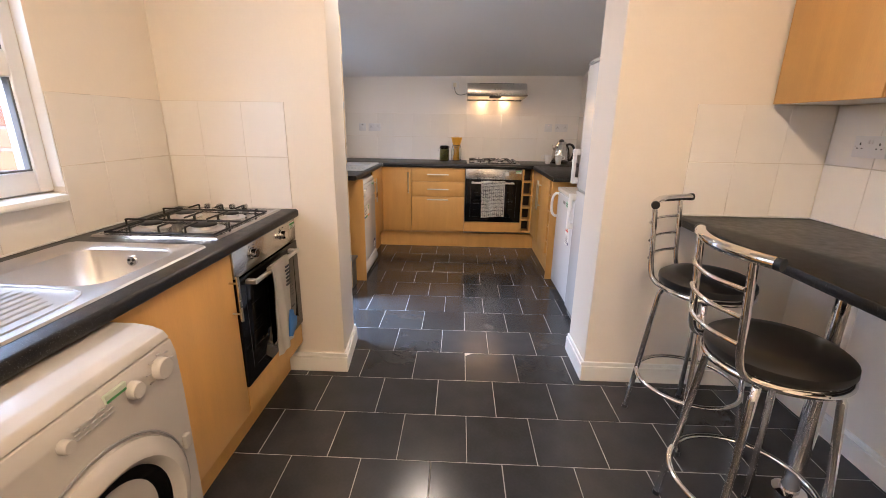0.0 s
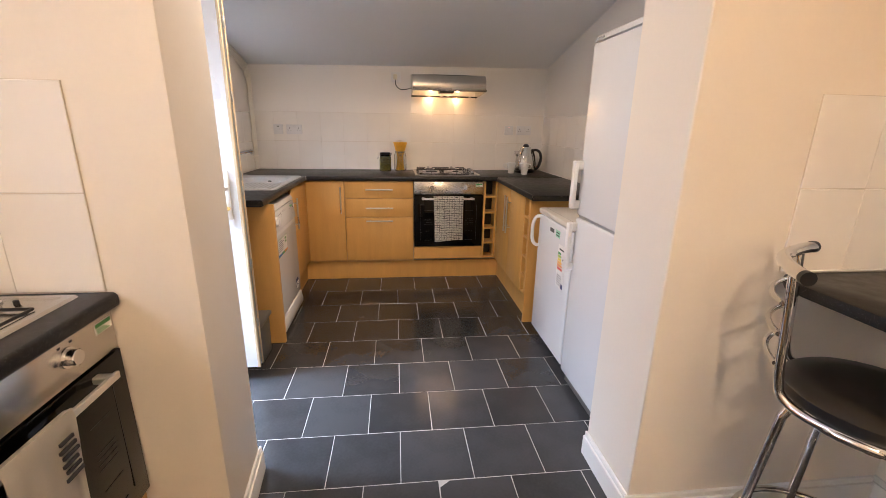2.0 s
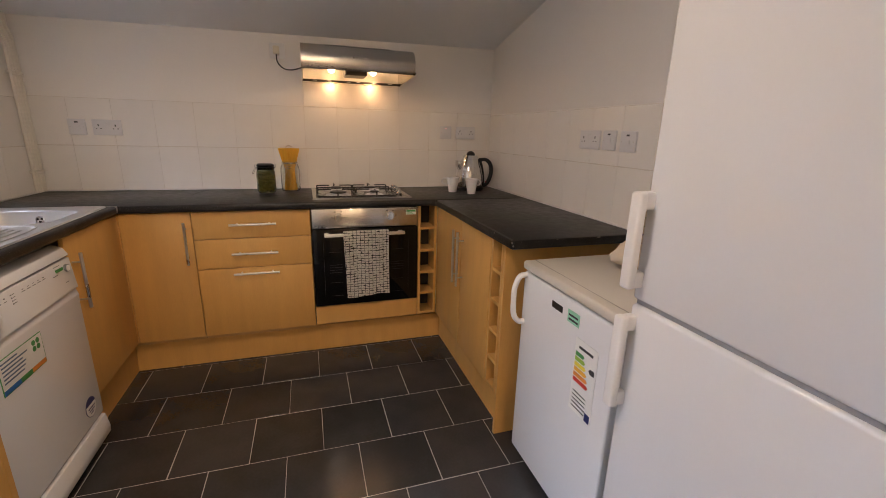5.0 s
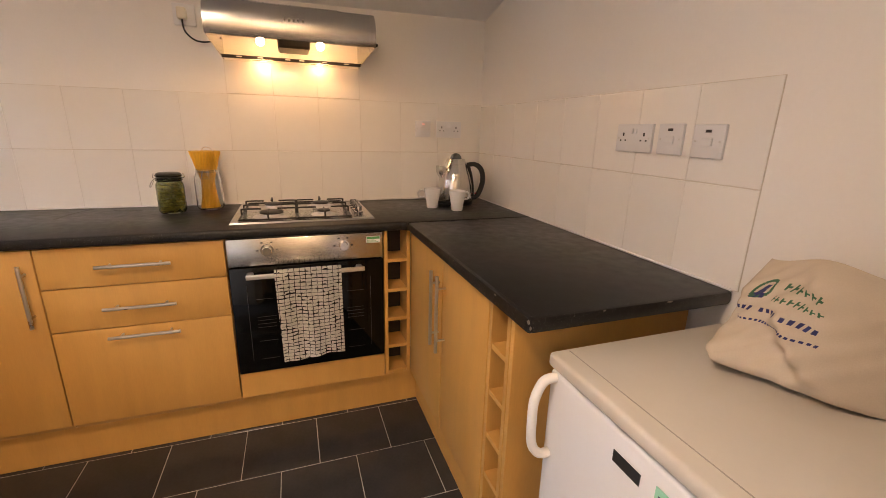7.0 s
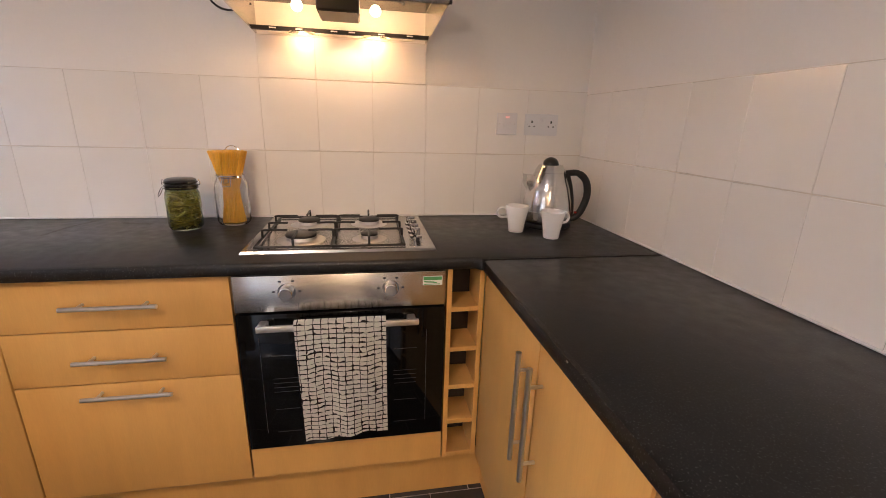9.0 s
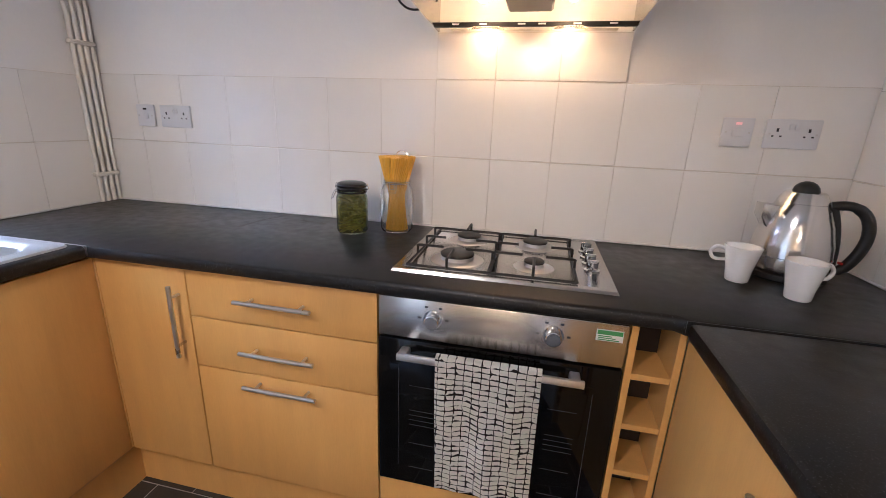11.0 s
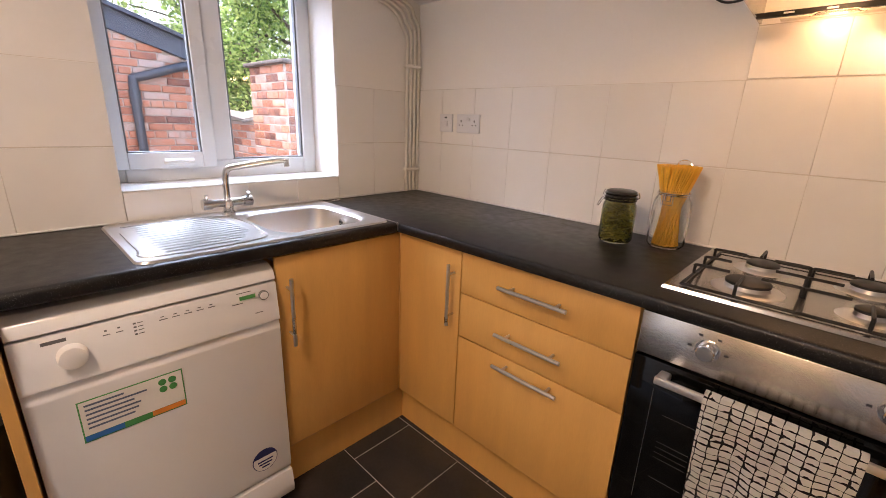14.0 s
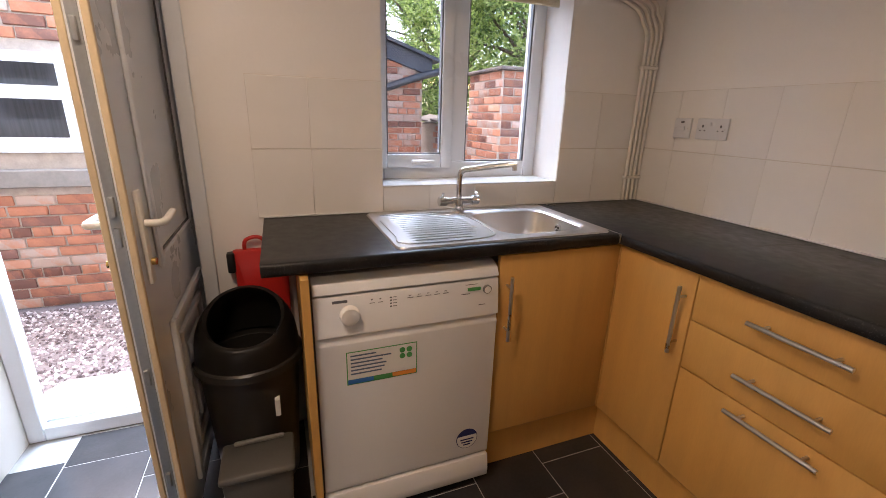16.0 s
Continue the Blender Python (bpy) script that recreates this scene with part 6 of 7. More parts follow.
def bar_stool(label, spot, turn, leg_turn):
    """Chrome bar stool with round vinyl seat, ladder back and ring foot rest; its back is towards -x."""
    s = thing("bar_stool", (0, 0, 0), label, "bar stool", "chrome bar stools")
    R = 0.178
    zs = 0.675
    b = BM()
    lathe(b, [(0, 0.0), (R - 0.03, 0.0), (R - 0.006, 0.006), (R + 0.002, 0.02), (R, 0.036), (R - 0.02, 0.05), (R - 0.07, 0.057), (0, 0.059)], (0, 0, zs), 36)
    part("seat", b, LEATHER, s)
    b = BM()
    sweep(b, [(R * 0.97 * math.cos(a), R * 0.97 * math.sin(a), zs - 0.008) for a in [2 * math.pi * k / 40 for k in range(40)]], 0.0105, 10, closed=True)
    part("seat_ring", b, CHROME, s)
    b = BM()
    bx(b, -R, R, -0.012, 0.012, zs - 0.018, zs - 0.004)
    bx(b, -0.012, 0.012, -R, R, zs - 0.018, zs - 0.004)
    part("seat_brace", b, CHROME, s)
    for k in range(4):
        a = radians(leg_turn + 90 * k)
        c, n = math.cos(a), math.sin(a)
        b = BM()
        pts = curve_pts([(0.075 * c, 0.075 * n, zs - 0.024), (0.135 * c, 0.135 * n, zs - 0.027), (0.158 * c, 0.158 * n, zs - 0.055), (0.170 * c, 0.170 * n, zs - 0.13), (0.226 * c, 0.226 * n, 0.012)])
        sweep(b, pts, 0.0115, 12)
        lg = part("leg", b, CHROME, s)
        b = BM()
        cyl(b, (0.2257 * c, 0.2257 * n, 0.018), (0.228 * c, 0.228 * n, 0.0), 0.0135, 12)
        part("rubber_foot", b, BLACKPL, lg)
    rr = 0.204
    b = BM()
    sweep(b, [(rr * math.cos(a), rr * math.sin(a), 0.23) for a in [2 * math.pi * k / 40 for k in range(40)]], 0.009, 10, closed=True)
    part("foot_ring", b, CHROME, s)
    # ladder back
    for sgn in (-1, 1):
        b = BM()
        pts = curve_pts([(0.02, sgn * 0.172, zs - 0.004), (-0.09, sgn * 0.150, zs - 0.004), (-0.155, sgn * 0.128, zs + 0.012), (-0.178, sgn * 0.122, zs + 0.06), (-0.190, sgn * 0.122, zs + 0.2), (-0.200, sgn * 0.122, zs + 0.325)])
        sweep(b, pts, 0.0108, 12)
        part("back_post", b, CHROME, s)
    for k, z in enumerate((0.10, 0.175, 0.25)):
        b = BM()
        xx = -0.182 - 0.10 * z
        sweep(b, curve_pts([(xx, -0.122, zs + z), (xx - 0.022, -0.06, zs + z), (xx - 0.029, 0, zs + z), (xx - 0.022, 0.06, zs + z), (xx, 0.122, zs + z)]), 0.0065, 10)
        part("back_rung", b, CHROME, s)
    b = BM()
    pts = curve_pts([(-0.178, -0.172, zs + 0.335), (-0.205, -0.11, zs + 0.335), (-0.228, 0, zs + 0.335), (-0.205, 0.11, zs + 0.335), (-0.178, 0.172, zs + 0.335)])
    sweep(b, pts, 0.0155, 14)
    rl = part("top_rail", b, CHROME, s)
    for sgn in (-1, 1):
        b = BM()
        cyl(b, (-0.181, sgn * 0.168, zs + 0.335), (-0.174, sgn * 0.181, zs + 0.335), 0.0162, 14)
        part("end_cap", b, BLACKPL, rl)
    s.matrix_basis = pose(*spot, 0, 0, 0, turn)
    return s


bar_stool("chrome bar stool with black seat drawn up to the bar", (1.10, 1.24), -1, 45)
bar_stool("chrome bar stool with black seat standing near the pier", (1.214, 1.806), -48, 21)

# ---- things on the worktop ----


def clip_jar(label, c, r, h, dark):
    cx, cy = c
    j = thing("storage_jar", (cx, cy, WZ), label, "jar", "clip-top jars")
    g = GREENGLASS if dark else GLASS
    b = BM()
    rn = r * 0.8
    out = [(0, 0.001), (r * 0.86, 0.001), (r, 0.012), (r, h * 0.62), (r * 0.96, h * 0.72), (rn, h * 0.82), (rn, h * 0.9)]
    inn = [(rn - 0.004, h * 0.9), (rn - 0.004, h * 0.82), (r * 0.96 - 0.004, h * 0.71), (r - 0.004, h * 0.61), (r - 0.004, 0.014), (r * 0.84, 0.006), (0, 0.006)]
    lathe(b, out + inn, (cx, cy, WZ), 32)
    part("glass_body", b, g, j)
    b = BM()
    for z in (h * 0.84, h * 0.865):
        sweep(b, [(cx + (rn + 0.003) * math.cos(a), cy + (rn + 0.003) * math.sin(a), WZ + z) for a in [2 * math.pi * k / 28 for k in range(28)]], 0.0016, 6, closed=True)
    fy = cy - rn - 0.004
    if dark:
        for s in (-1, 1):
            sweep(b, curve_pts([(cx + s * (rn + 0.003), cy, WZ + h * 0.84), (cx + s * (rn + 0.016), cy, WZ + h * 0.88), (cx + s * (rn + 0.012), cy, WZ + h * 0.97)]), 0.0016, 6)
        sweep(b, curve_pts([(cx - rn - 0.003, cy, WZ + h * 0.85), (cx - rn - 0.018, cy - 0.003, WZ + h * 0.8), (cx - rn - 0.030, cy - 0.005, WZ + h * 0.66), (cx - rn - 0.024, cy - 0.008, WZ + h * 0.66), (cx - rn - 0.012, cy - 0.004, WZ + h * 0.8)]), 0.0015, 6)
    else:
        sweep(b, [(cx - 0.014, fy, WZ + h * 0.86), (cx - 0.014, fy - 0.003, WZ + h * 0.7), (cx + 0.014, fy - 0.003, WZ + h * 0.7), (cx + 0.014, fy, WZ + h * 0.86)], 0.0016, 6)
        sweep(b, [(cx - 0.008, fy - 0.002, WZ + h * 0.86), (cx - 0.008, fy - 0.005, WZ + h * 0.76), (cx + 0.008, fy - 0.005, WZ + h * 0.76), (cx + 0.008, fy - 0.002, WZ + h * 0.86)], 0.0016, 6)
    part("wire_clasp", b, CHROME, j, "thin wire clasp")
    return j


rnd = random.Random(11)
j1 = clip_jar("dark green glass clip-top jar of pickles", (0.0, 4.985), 0.053, 0.172, True)
b = BM()
lathe(b, [(0, 0.148), (0.044, 0.148), (0.047, 0.152), (0.047, 0.166), (0.040, 0.170), (0, 0.171)], (0.0, 4.985, WZ), 28)
jl = part("lid", b, BLACKPL, j1, "dark glass lid")
for z in (0.139, 0.147, 0.158):
    b = BM()
    sweep(b, [(0.0475 * math.cos(a), 4.985 + 0.0475 * math.sin(a), WZ + z) for a in [2 * math.pi * q / 32 for q in range(32)]], 0.0032, 8, closed=True)
    part("lid_ring", b, BLACKGLASS, jl)
b = BM()
for k in range(190):
    a, rr = rnd.uniform(0, 6.28), 0.040 * math.sqrt(rnd.random()) * 1.12
    z = rnd.uniform(0.012, 0.12)
    d = Vector((rnd.uniform(-1, 1), rnd.uniform(-1, 1), rnd.uniform(-0.25, 0.25))).normalized() * 0.019
    p = Vector((rr * math.cos(a), 4.985 + rr * math.sin(a), WZ + z))
    q0, q1 = p - d, p + d
    for q in (q0, q1):
        v = Vector((q.x, q.y - 4.985))
        if v.length > 0.0455:
            v *= 0.0455 / v.length
            q.x, q.y = v.x, 4.985 + v.y
    sweep(b, [q0, (q0 + q1) / 2, q1], [0.003, 0.0048, 0.003], 6)
pk = part("pickles", b, PICKLE, j1, "sliced green pickles")
pk["kind"] = "stuff"
j2 = clip_jar("open glass jar filled with long dry spaghetti", (0.135, 5.055), 0.056, 0.200, False)
b = BM()
for k in range(640):
    a, q = rnd.uniform(0, 6.28), math.sqrt(rnd.random())
    a2 = a + rnd.uniform(1.6, 2.6)
    p0 = Vector((0.135 + 0.038 * q * math.cos(a), 5.055 + 0.038 * q * math.sin(a), WZ + 0.008))
    pm = Vector((0.135 + 0.026 * q * math.cos(a + 0.8), 5.055 + 0.026 * q * math.sin(a + 0.8), WZ + 0.13))
    p1 = Vector((0.135 + 0.064 * q * math.cos(a + 1.2) * 0.96, 5.055 + 0.064 * q * math.sin(a + 1.2) * 0.96, WZ + 0.254 + rnd.uniform(-0.003, 0.003)))
    pn = Vector((0.135 + 0.044 * q * math.cos(a + 1.0), 5.055 + 0.044 * q * math.sin(a + 1.0), WZ + 0.192))
    sweep(b, [p0, pm, pn, p1], 0.0021, 5)
sp = part("spaghetti", b, PASTA, j2, "bundle of dry spaghetti")
sp["kind"] = "stuff"
b = BM()
sweep(b, curve_pts([(0.105, 5.09, WZ + 0.17), (0.11, 5.105, WZ + 0.25), (0.135, 5.11, WZ + 0.272), (0.16, 5.105, WZ + 0.25), (0.165, 5.09, WZ + 0.17)]), 0.002, 6)
part("lid_wire", b, CHROME, j2)


def kettle():
    cx, cy = 1.292, 4.962
    k = thing("electric_kettle", (cx, cy, WZ), "polished steel cordless kettle with a black handle", "kettle")
    b = BM()
    lathe(b, [(0, 0), (0.09, 0), (0.095, 0.006), (0.095, 0.018), (0.086, 0.024), (0, 0.024)], (cx, cy, WZ), 32)
    part("power_base", b, BLACKPL, k)
    b = BM()
    lathe(b, [(0.0, 0.026), (0.092, 0.026), (0.094, 0.032), (0.093, 0.062), (0.090, 0.1), (0.079, 0.15), (0.064, 0.19), (0.056, 0.205)], (cx, cy, WZ), 40)
    bd = part("body", b, KETTLE, k)
    b = BM()
    sweep(b, [(cx + 0.0925 * math.cos(a), cy + 0.0925 * math.sin(a), WZ + 0.064) for a in [2 * math.pi * q / 40 for q in range(40)]], 0.0012, 6, closed=True)
    part("seam", b, GREYMET, bd)
    b = BM()
    lathe(b, [(0.057, 0.205), (0.053, 0.215), (0.044, 0.232), (0.0, 0.236)], (cx, cy, WZ), 32)
    lid = part("lid", b, KETTLE, k)
    b = BM()
    lathe(b, [(0.030, 0.232), (0.029, 0.238), (0.026, 0.246), (0.019, 0.254), (0.009, 0.259), (0, 0.260)], (cx, cy, WZ), 24)
    part("lid_knob", b, BLACKPL, lid)
    b = BM()
    prism(b, [(cx - 0.066, WZ + 0.115), (cx - 0.098, WZ + 0.165), (cx - 0.098, WZ + 0.197), (cx - 0.046, WZ + 0.192)], "y", cy - 0.022, cy + 0.022, 0.0015)
    part("spout", b, KETTLE, k)
    d = Vector((0.93, -0.37, 0)).normalized()
    c = Vector((cx, cy, WZ))
    up = Vector((0, 0, 1))
    b = BM()
    pts = curve_pts([c + d * 0.058 + up * 0.202, c + d * 0.10 + up * 0.206, c + d * 0.132 + up * 0.18, c + d * 0.143 + up * 0.13, c + d * 0.131 + up * 0.075, c + d * 0.11 + up * 0.04, c + d * 0.086 + up * 0.034])
    sweep(b, pts, [0.012] * 8 + [0.0135] * (len(pts) - 16) + [0.0125] * 8, 12)
    hn = part("handle", b, BLACKPL, k)
    b = BM()
    sweep(b, curve_pts([c + d * 0.062 + up * 0.2, c + d * 0.078 + up * 0.15, c + d * 0.088 + up * 0.09, c + d * 0.09 + up * 0.036]), 0.011, 10)
    part("water_gauge", b, BLACKPL, k)
    b = BM()
    q = c + d * 0.112 + up * 0.055
    bx(b, q.x - 0.007, q.x + 0.007, q.y - 0.008, q.y + 0.008, q.z, q.z + 0.006, 0.001)
    part("switch", b, RED, hn, "small red switch")
    return k


kettle()


def mug(label, c, way):
    cx, cy = c
    m = thing("mug", (cx, cy, WZ), label, "mug", "white mugs")
    b = BM()
    lathe(b, [(0, 0.001), (0.025, 0.001), (0.0275, 0.004), (0.030, 0.03), (0.036, 0.062), (0.0425, 0.094), (0.041, 0.0955), (0.039, 0.094), (0.033, 0.062), (0.027, 0.03), (0.024, 0.008), (0, 0.007)], (cx, cy, WZ), 32)
    part("cup", b, CHINA, m)
    d = Vector((math.cos(way), math.sin(way), 0))
    c3 = Vector((cx, cy, WZ))
    up = Vector((0, 0, 1))
    b = BM()
    sweep(b, curve_pts([c3 + d * 0.038 + up * 0.083, c3 + d * 0.058 + up * 0.086, c3 + d * 0.07 + up * 0.07, c3 + d * 0.06 + up * 0.053, c3 + d * 0.034 + up * 0.054]), 0.0048, 10)
    part("handle", b, CHINA, m)
    return m


mug("white china mug beside the kettle", (1.139, 4.868), radians(165))
mug("white china mug in front of the kettle", (1.232, 4.770), radians(15))


def tote_bag():
    """A bulging cotton bag, leaning back against the wall, with a printed front."""
    t = thing("cotton_bag", (1.36, 3.22, 0.839), "natural cotton bag with printed front standing on the freezer", "bag")
    o = Vector((1.302, 3.335, 0.842))
    u = Vector((-0.15, -0.99, 0)).normalized()
    n = Vector((-0.99, 0.15, 0)).normalized()
    nu, nv = 44, 34
    rn = random.Random(5)
    ph = [rn.uniform(0, 6.28) for _ in range(8)]

    def surf(a, c, side):
        w = 0.30 * (1 - 0.22 * c) + 0.02 * math.sin(c * 5 + ph[0])
        bulge = (1 - (2 * a - 1) ** 4) * (1 - (2 * c - 1) ** 6)
        th = 0.085 * bulge * (1 - 0.55 * c)
        wr = 0.012 * math.sin(a * 11 + ph[1] + 4 * c) + 0.011 * math.sin(c * 12 + ph[2] + 6 * a) + 0.006 * math.sin(a * 23 + c * 17 + ph[3]) + 0.004 * math.sin(a * 37 - c * 29 + ph[6])
        h = 0.215 * c + 0.014 * math.sin(a * 7 + ph[4]) * c
        sag = 0.016 * math.sin(a * 9 + ph[5]) * (1 - c) ** 3
        lean = -0.075 * c - 0.15 * (max(0.0, a - 0.42) / 0.58) ** 2
        p = o + u * ((a - 0.5) * w) + n * (side * th + wr * bulge + lean + sag) + Vector((0, 0, h))
        p.z = max(p.z, 0.841)
        p.x = min(p.x, XR - 0.012)
        return p
    b = BM()
    for side in (1, -1):
        g = [[b.verts.new(surf(i / nu, j / nv, side)) for i in range(nu + 1)] for j in range(nv + 1)]
        for j in range(nv):
            for i in range(nu):
                b.faces.new((g[j][i], g[j][i + 1], g[j + 1][i + 1], g[j + 1][i]))
    bmesh.ops.remove_doubles(b, verts=b.verts[:], dist=0.002)
    body = part("bag_body", b, COTTON, t)

    def print_patch(name, cells, material):
        b = BM()
        for (a0, a1, c0, c1) in cells:
            k = max(2, int((a1 - a0) * 60))
            m = max(1, int((c1 - c0) * 40))
            g = [[b.verts.new(surf(a0 + (a1 - a0) * i / k, c0 + (c1 - c0) * j / m, 1) + n * 0.0022) for i in range(k + 1)] for j in range(m + 1)]
            for j in range(m):
                for i in range(k):
                    b.faces.new((g[j][i], g[j][i + 1], g[j + 1][i + 1], g[j + 1][i]))
        return part(name, b, material, body)
    ring, dot = [], []
    for k in range(24):
        a = 2 * math.pi * k / 24
        ring.append((0.24 + 0.055 * math.cos(a) - 0.008, 0.24 + 0.055 * math.cos(a) + 0.008, 0.74 + 0.07 * math.sin(a) - 0.012, 0.74 + 0.07 * math.sin(a) + 0.012))
    print_patch("round_print", ring, DARKGREEN)
    print_patch("dark_print", [(0.222, 0.262, 0.70, 0.77), (0.212, 0.272, 0.66, 0.70)], NAVY)
    print_patch("upper_bar", [(0.36 + 0.045 * k, 0.36 + 0.045 * k + 0.012, 0.745, 0.80) for k in range(6)] + [(0.36 + 0.045 * k, 0.36 + 0.045 * k + 0.03, 0.765, 0.78) for k in range(6)], DARKGREEN)
    print_patch("second_bar", [(0.36 + 0.032 * k, 0.36 + 0.032 * k + 0.009, 0.66, 0.70) for k in range(9)] + [(0.36 + 0.032 * k, 0.36 + 0.032 * k + 0.022, 0.675, 0.685) for k in range(9)], DARKGREEN)
    print_patch("third_bar", [(0.18 + 0.036 * k, 0.18 + 0.036 * k + 0.020, 0.555, 0.59) for k in range(14) if k not in (3, 8)], NAVY)
    print_patch("fourth_bar", [(0.18 + 0.024 * k, 0.18 + 0.024 * k + 0.014, 0.475, 0.492) for k in range(22)], NAVY)
    return t


tote_bag()

# ---- bins beside the door ----
bn = thing("bullet_bin", (-0.945, 3.342, 0.0), "dark graphite plastic bin with an open domed lid", "bin")
cx, cy = -0.945, 3.342
b = BM()
lathe(b, [(0, 0.0), (0.122, 0.0), (0.128, 0.008), (0.157, 0.485), (0.150, 0.485), (0.122, 0.012), (0, 0.012)], (cx, cy, 0), 40)
part("bucket", b, GRAPHITE, bn)
b = BM()
lathe(b, [(0.160, 0.476), (0.171, 0.480), (0.171, 0.504), (0.163, 0.510)], (cx, cy, 0), 40)
part("rim", b, GRAPHITE, bn)
b = BM()
rings = []
for q in range(15):
    f = q / 14
    ring = []
    for k in range(48):
        a = 2 * math.pi * k / 48
        base = Vector((cx + 0.163 * math.cos(a), cy + 0.163 * math.sin(a), 0.508))
        hole = Vector((cx + 0.022 + 0.108 * math.cos(a), cy + 0.115 * math.sin(a), 0.648 - 0.062 * math.cos(a)))
        p = base.lerp(hole, f)
        bul = math.sin(f * math.pi / 2) - f
        p += Vector((math.cos(a) * 0.055, math.sin(a) * 0.055, 0.11)) * bul
        if q == 14:
            p += Vector((-math.cos(a) * 0.004, -math.sin(a) * 0.004, -0.010))
        ring.append(b.verts.new(p))
    rings.append(ring)
for p, q in zip(rings, rings[1:]):
    for k in range(48):
        b.faces.new((p[k], p[(k + 1) % 48], q[(k + 1) % 48], q[k]))
bmesh.ops.solidify(b, geom=b.faces[:], thickness=0.004)
part("domed_lid", b, GRAPHITE, bn)
b = BM()
bx(b, cx + 0.118, cx + 0.150, cy + 0.07, cy + 0.085, 0.33, 0.39)
part("sticker", b, PAPER, bn, "small white sticker")
pb = thing("pedal_bin", (-0.77, 3.335, 0.0), "small dark grey rectangular bin with a flap lid", "bin")
b = BM()
prism(b, [(3.262, 0.0), (3.44, 0.0), (3.452, 0.225), (3.25, 0.225)], "x", -0.80, -0.665, 0.012)
part("bucket", b, GREYPL, pb)
b = BM()
bx(b, -0.812, -0.652, 3.244, 3.459, 0.226, 0.250, 0.010, 3)
ld = part("flap_lid", b, GREYPL, pb)
b = BM()
bx(b, -0.80, -0.785, 3.28, 3.43, 0.250, 0.264, 0.004)
part("lid_ridge", b, mat("mid_grey_plastic", (0.2, 0.19, 0.17), 0.4), ld)
rd = thing("red_caddy", (-1.10, 3.37, 0.0), "red plastic bucket with black handle behind the bin", "bucket")
b = BM()
prism(b, [(3.318, 0.0), (3.475, 0.0), (3.49, 0.80), (3.306, 0.80), (3.306, 0.79)], "x", -1.168, -1.132, 0.008)
part("body", b, RED, rd)
b = BM()
sweep(b, curve_pts([(-1.15, 3.345, 0.79), (-1.148, 3.352, 0.835), (-1.148, 3.40, 0.842), (-1.15, 3.44, 0.79)]), 0.007, 8)
part("handle", b, RED, rd)
b = BM()
bx(b, -1.16, -1.125, 3.285, 3.312, 0.72, 0.795, 0.006, 2)
part("grip", b, BLACKPL, rd, "black grip")

# ---- outside: yard ----
solo("ground", bx(BM(), -60, XO - 0.0, -40, 60, -0.35, -0.135), SOIL, "bed of the gravelled yard", "ground", "structure")
b = BM()
rnd = random.Random(3)
verts, faces = [], []
for k in range(9000):
    x = rnd.uniform(-3.12, -1.5)
    y = rnd.uniform(1.2, 3.6)
    if -2.02 < x < -1.46 and 2.28 < y < 3.0 and rnd.random() < 0.95:
        continue
    r = rnd.uniform(0.007, 0.016)
    a = rnd.uniform(0, 6.28)
    h = rnd.uniform(0.5, 0.9)
    i = len(verts)
    zb = -0.136 + rnd.uniform(0, 0.004)
    for q in range(5):
        t = a + q * 1.257 + rnd.uniform(-0.3, 0.3)
        rr = r * rnd.uniform(0.75, 1.1)
        verts.append((x + rr * math.cos(t), y + rr * math.sin(t), zb))
    for q in range(3):
        t = a + q * 2.094 + rnd.uniform(-0.4, 0.4)
        verts.append((x + 0.55 * r * math.cos(t), y + 0.55 * r * math.sin(t), zb + r * h))
    faces.append((i + 5, i + 6, i + 7))
    for q, (t1, t2) in enumerate(((5, 5), (5, 6), (6, 6), (6, 7), (7, 5))):
        faces.append((i + q, i + (q + 1) % 5, i + t2))
        if t1 != t2:
            faces.append((i + q, i + t2, i + t1))
b.free()
me = bpy.data.meshes.new("gravel")
me.from_pydata(verts, [], faces)
me.materials.append(GRAVELM)
tagged(new("gravel", me), "pinkish grey angular gravel in the yard", "gravel", kind="stuff")
solo("door_step", prism(BM(), [(-2.0, 2.36), (-1.92, 2.30), (-1.49, 2.28), (-1.485, 3.0), (-1.85, 2.98), (-1.98, 2.75)], "z", -0.14, -0.085, 0.012), STONE, "worn stone slab outside the door", "paving slab", "structure")

# brick walls across the yard
BRK = []
for k in range(5):
    b = bx(BM(), -0.0155, 0.006, -0.1065, 0.1065, -0.0325, 0.0325, 0.005)
    rk = random.Random(k)
    for v in b.verts:
        v.co += Vector((rk.uniform(-0.003, 0.003), rk.uniform(-0.003, 0.003), rk.uniform(-0.002, 0.002)))
    BRK.append(mesh_of("brick", b, BRICKM))


def put_brick(parent, world_loc, rotz, length, seed):
    rk = random.Random(seed)
    ob = new("brick", BRK[rk.randrange(5)])
    ob.parent = parent
    ob.matrix_local = Matrix.Translation(Vector(world_loc) - root_of(parent).location) @ Matrix.Rotation(rotz, 4, "Z") @ Matrix.Diagonal((1, length / 0.213, 1, 1))
    return ob


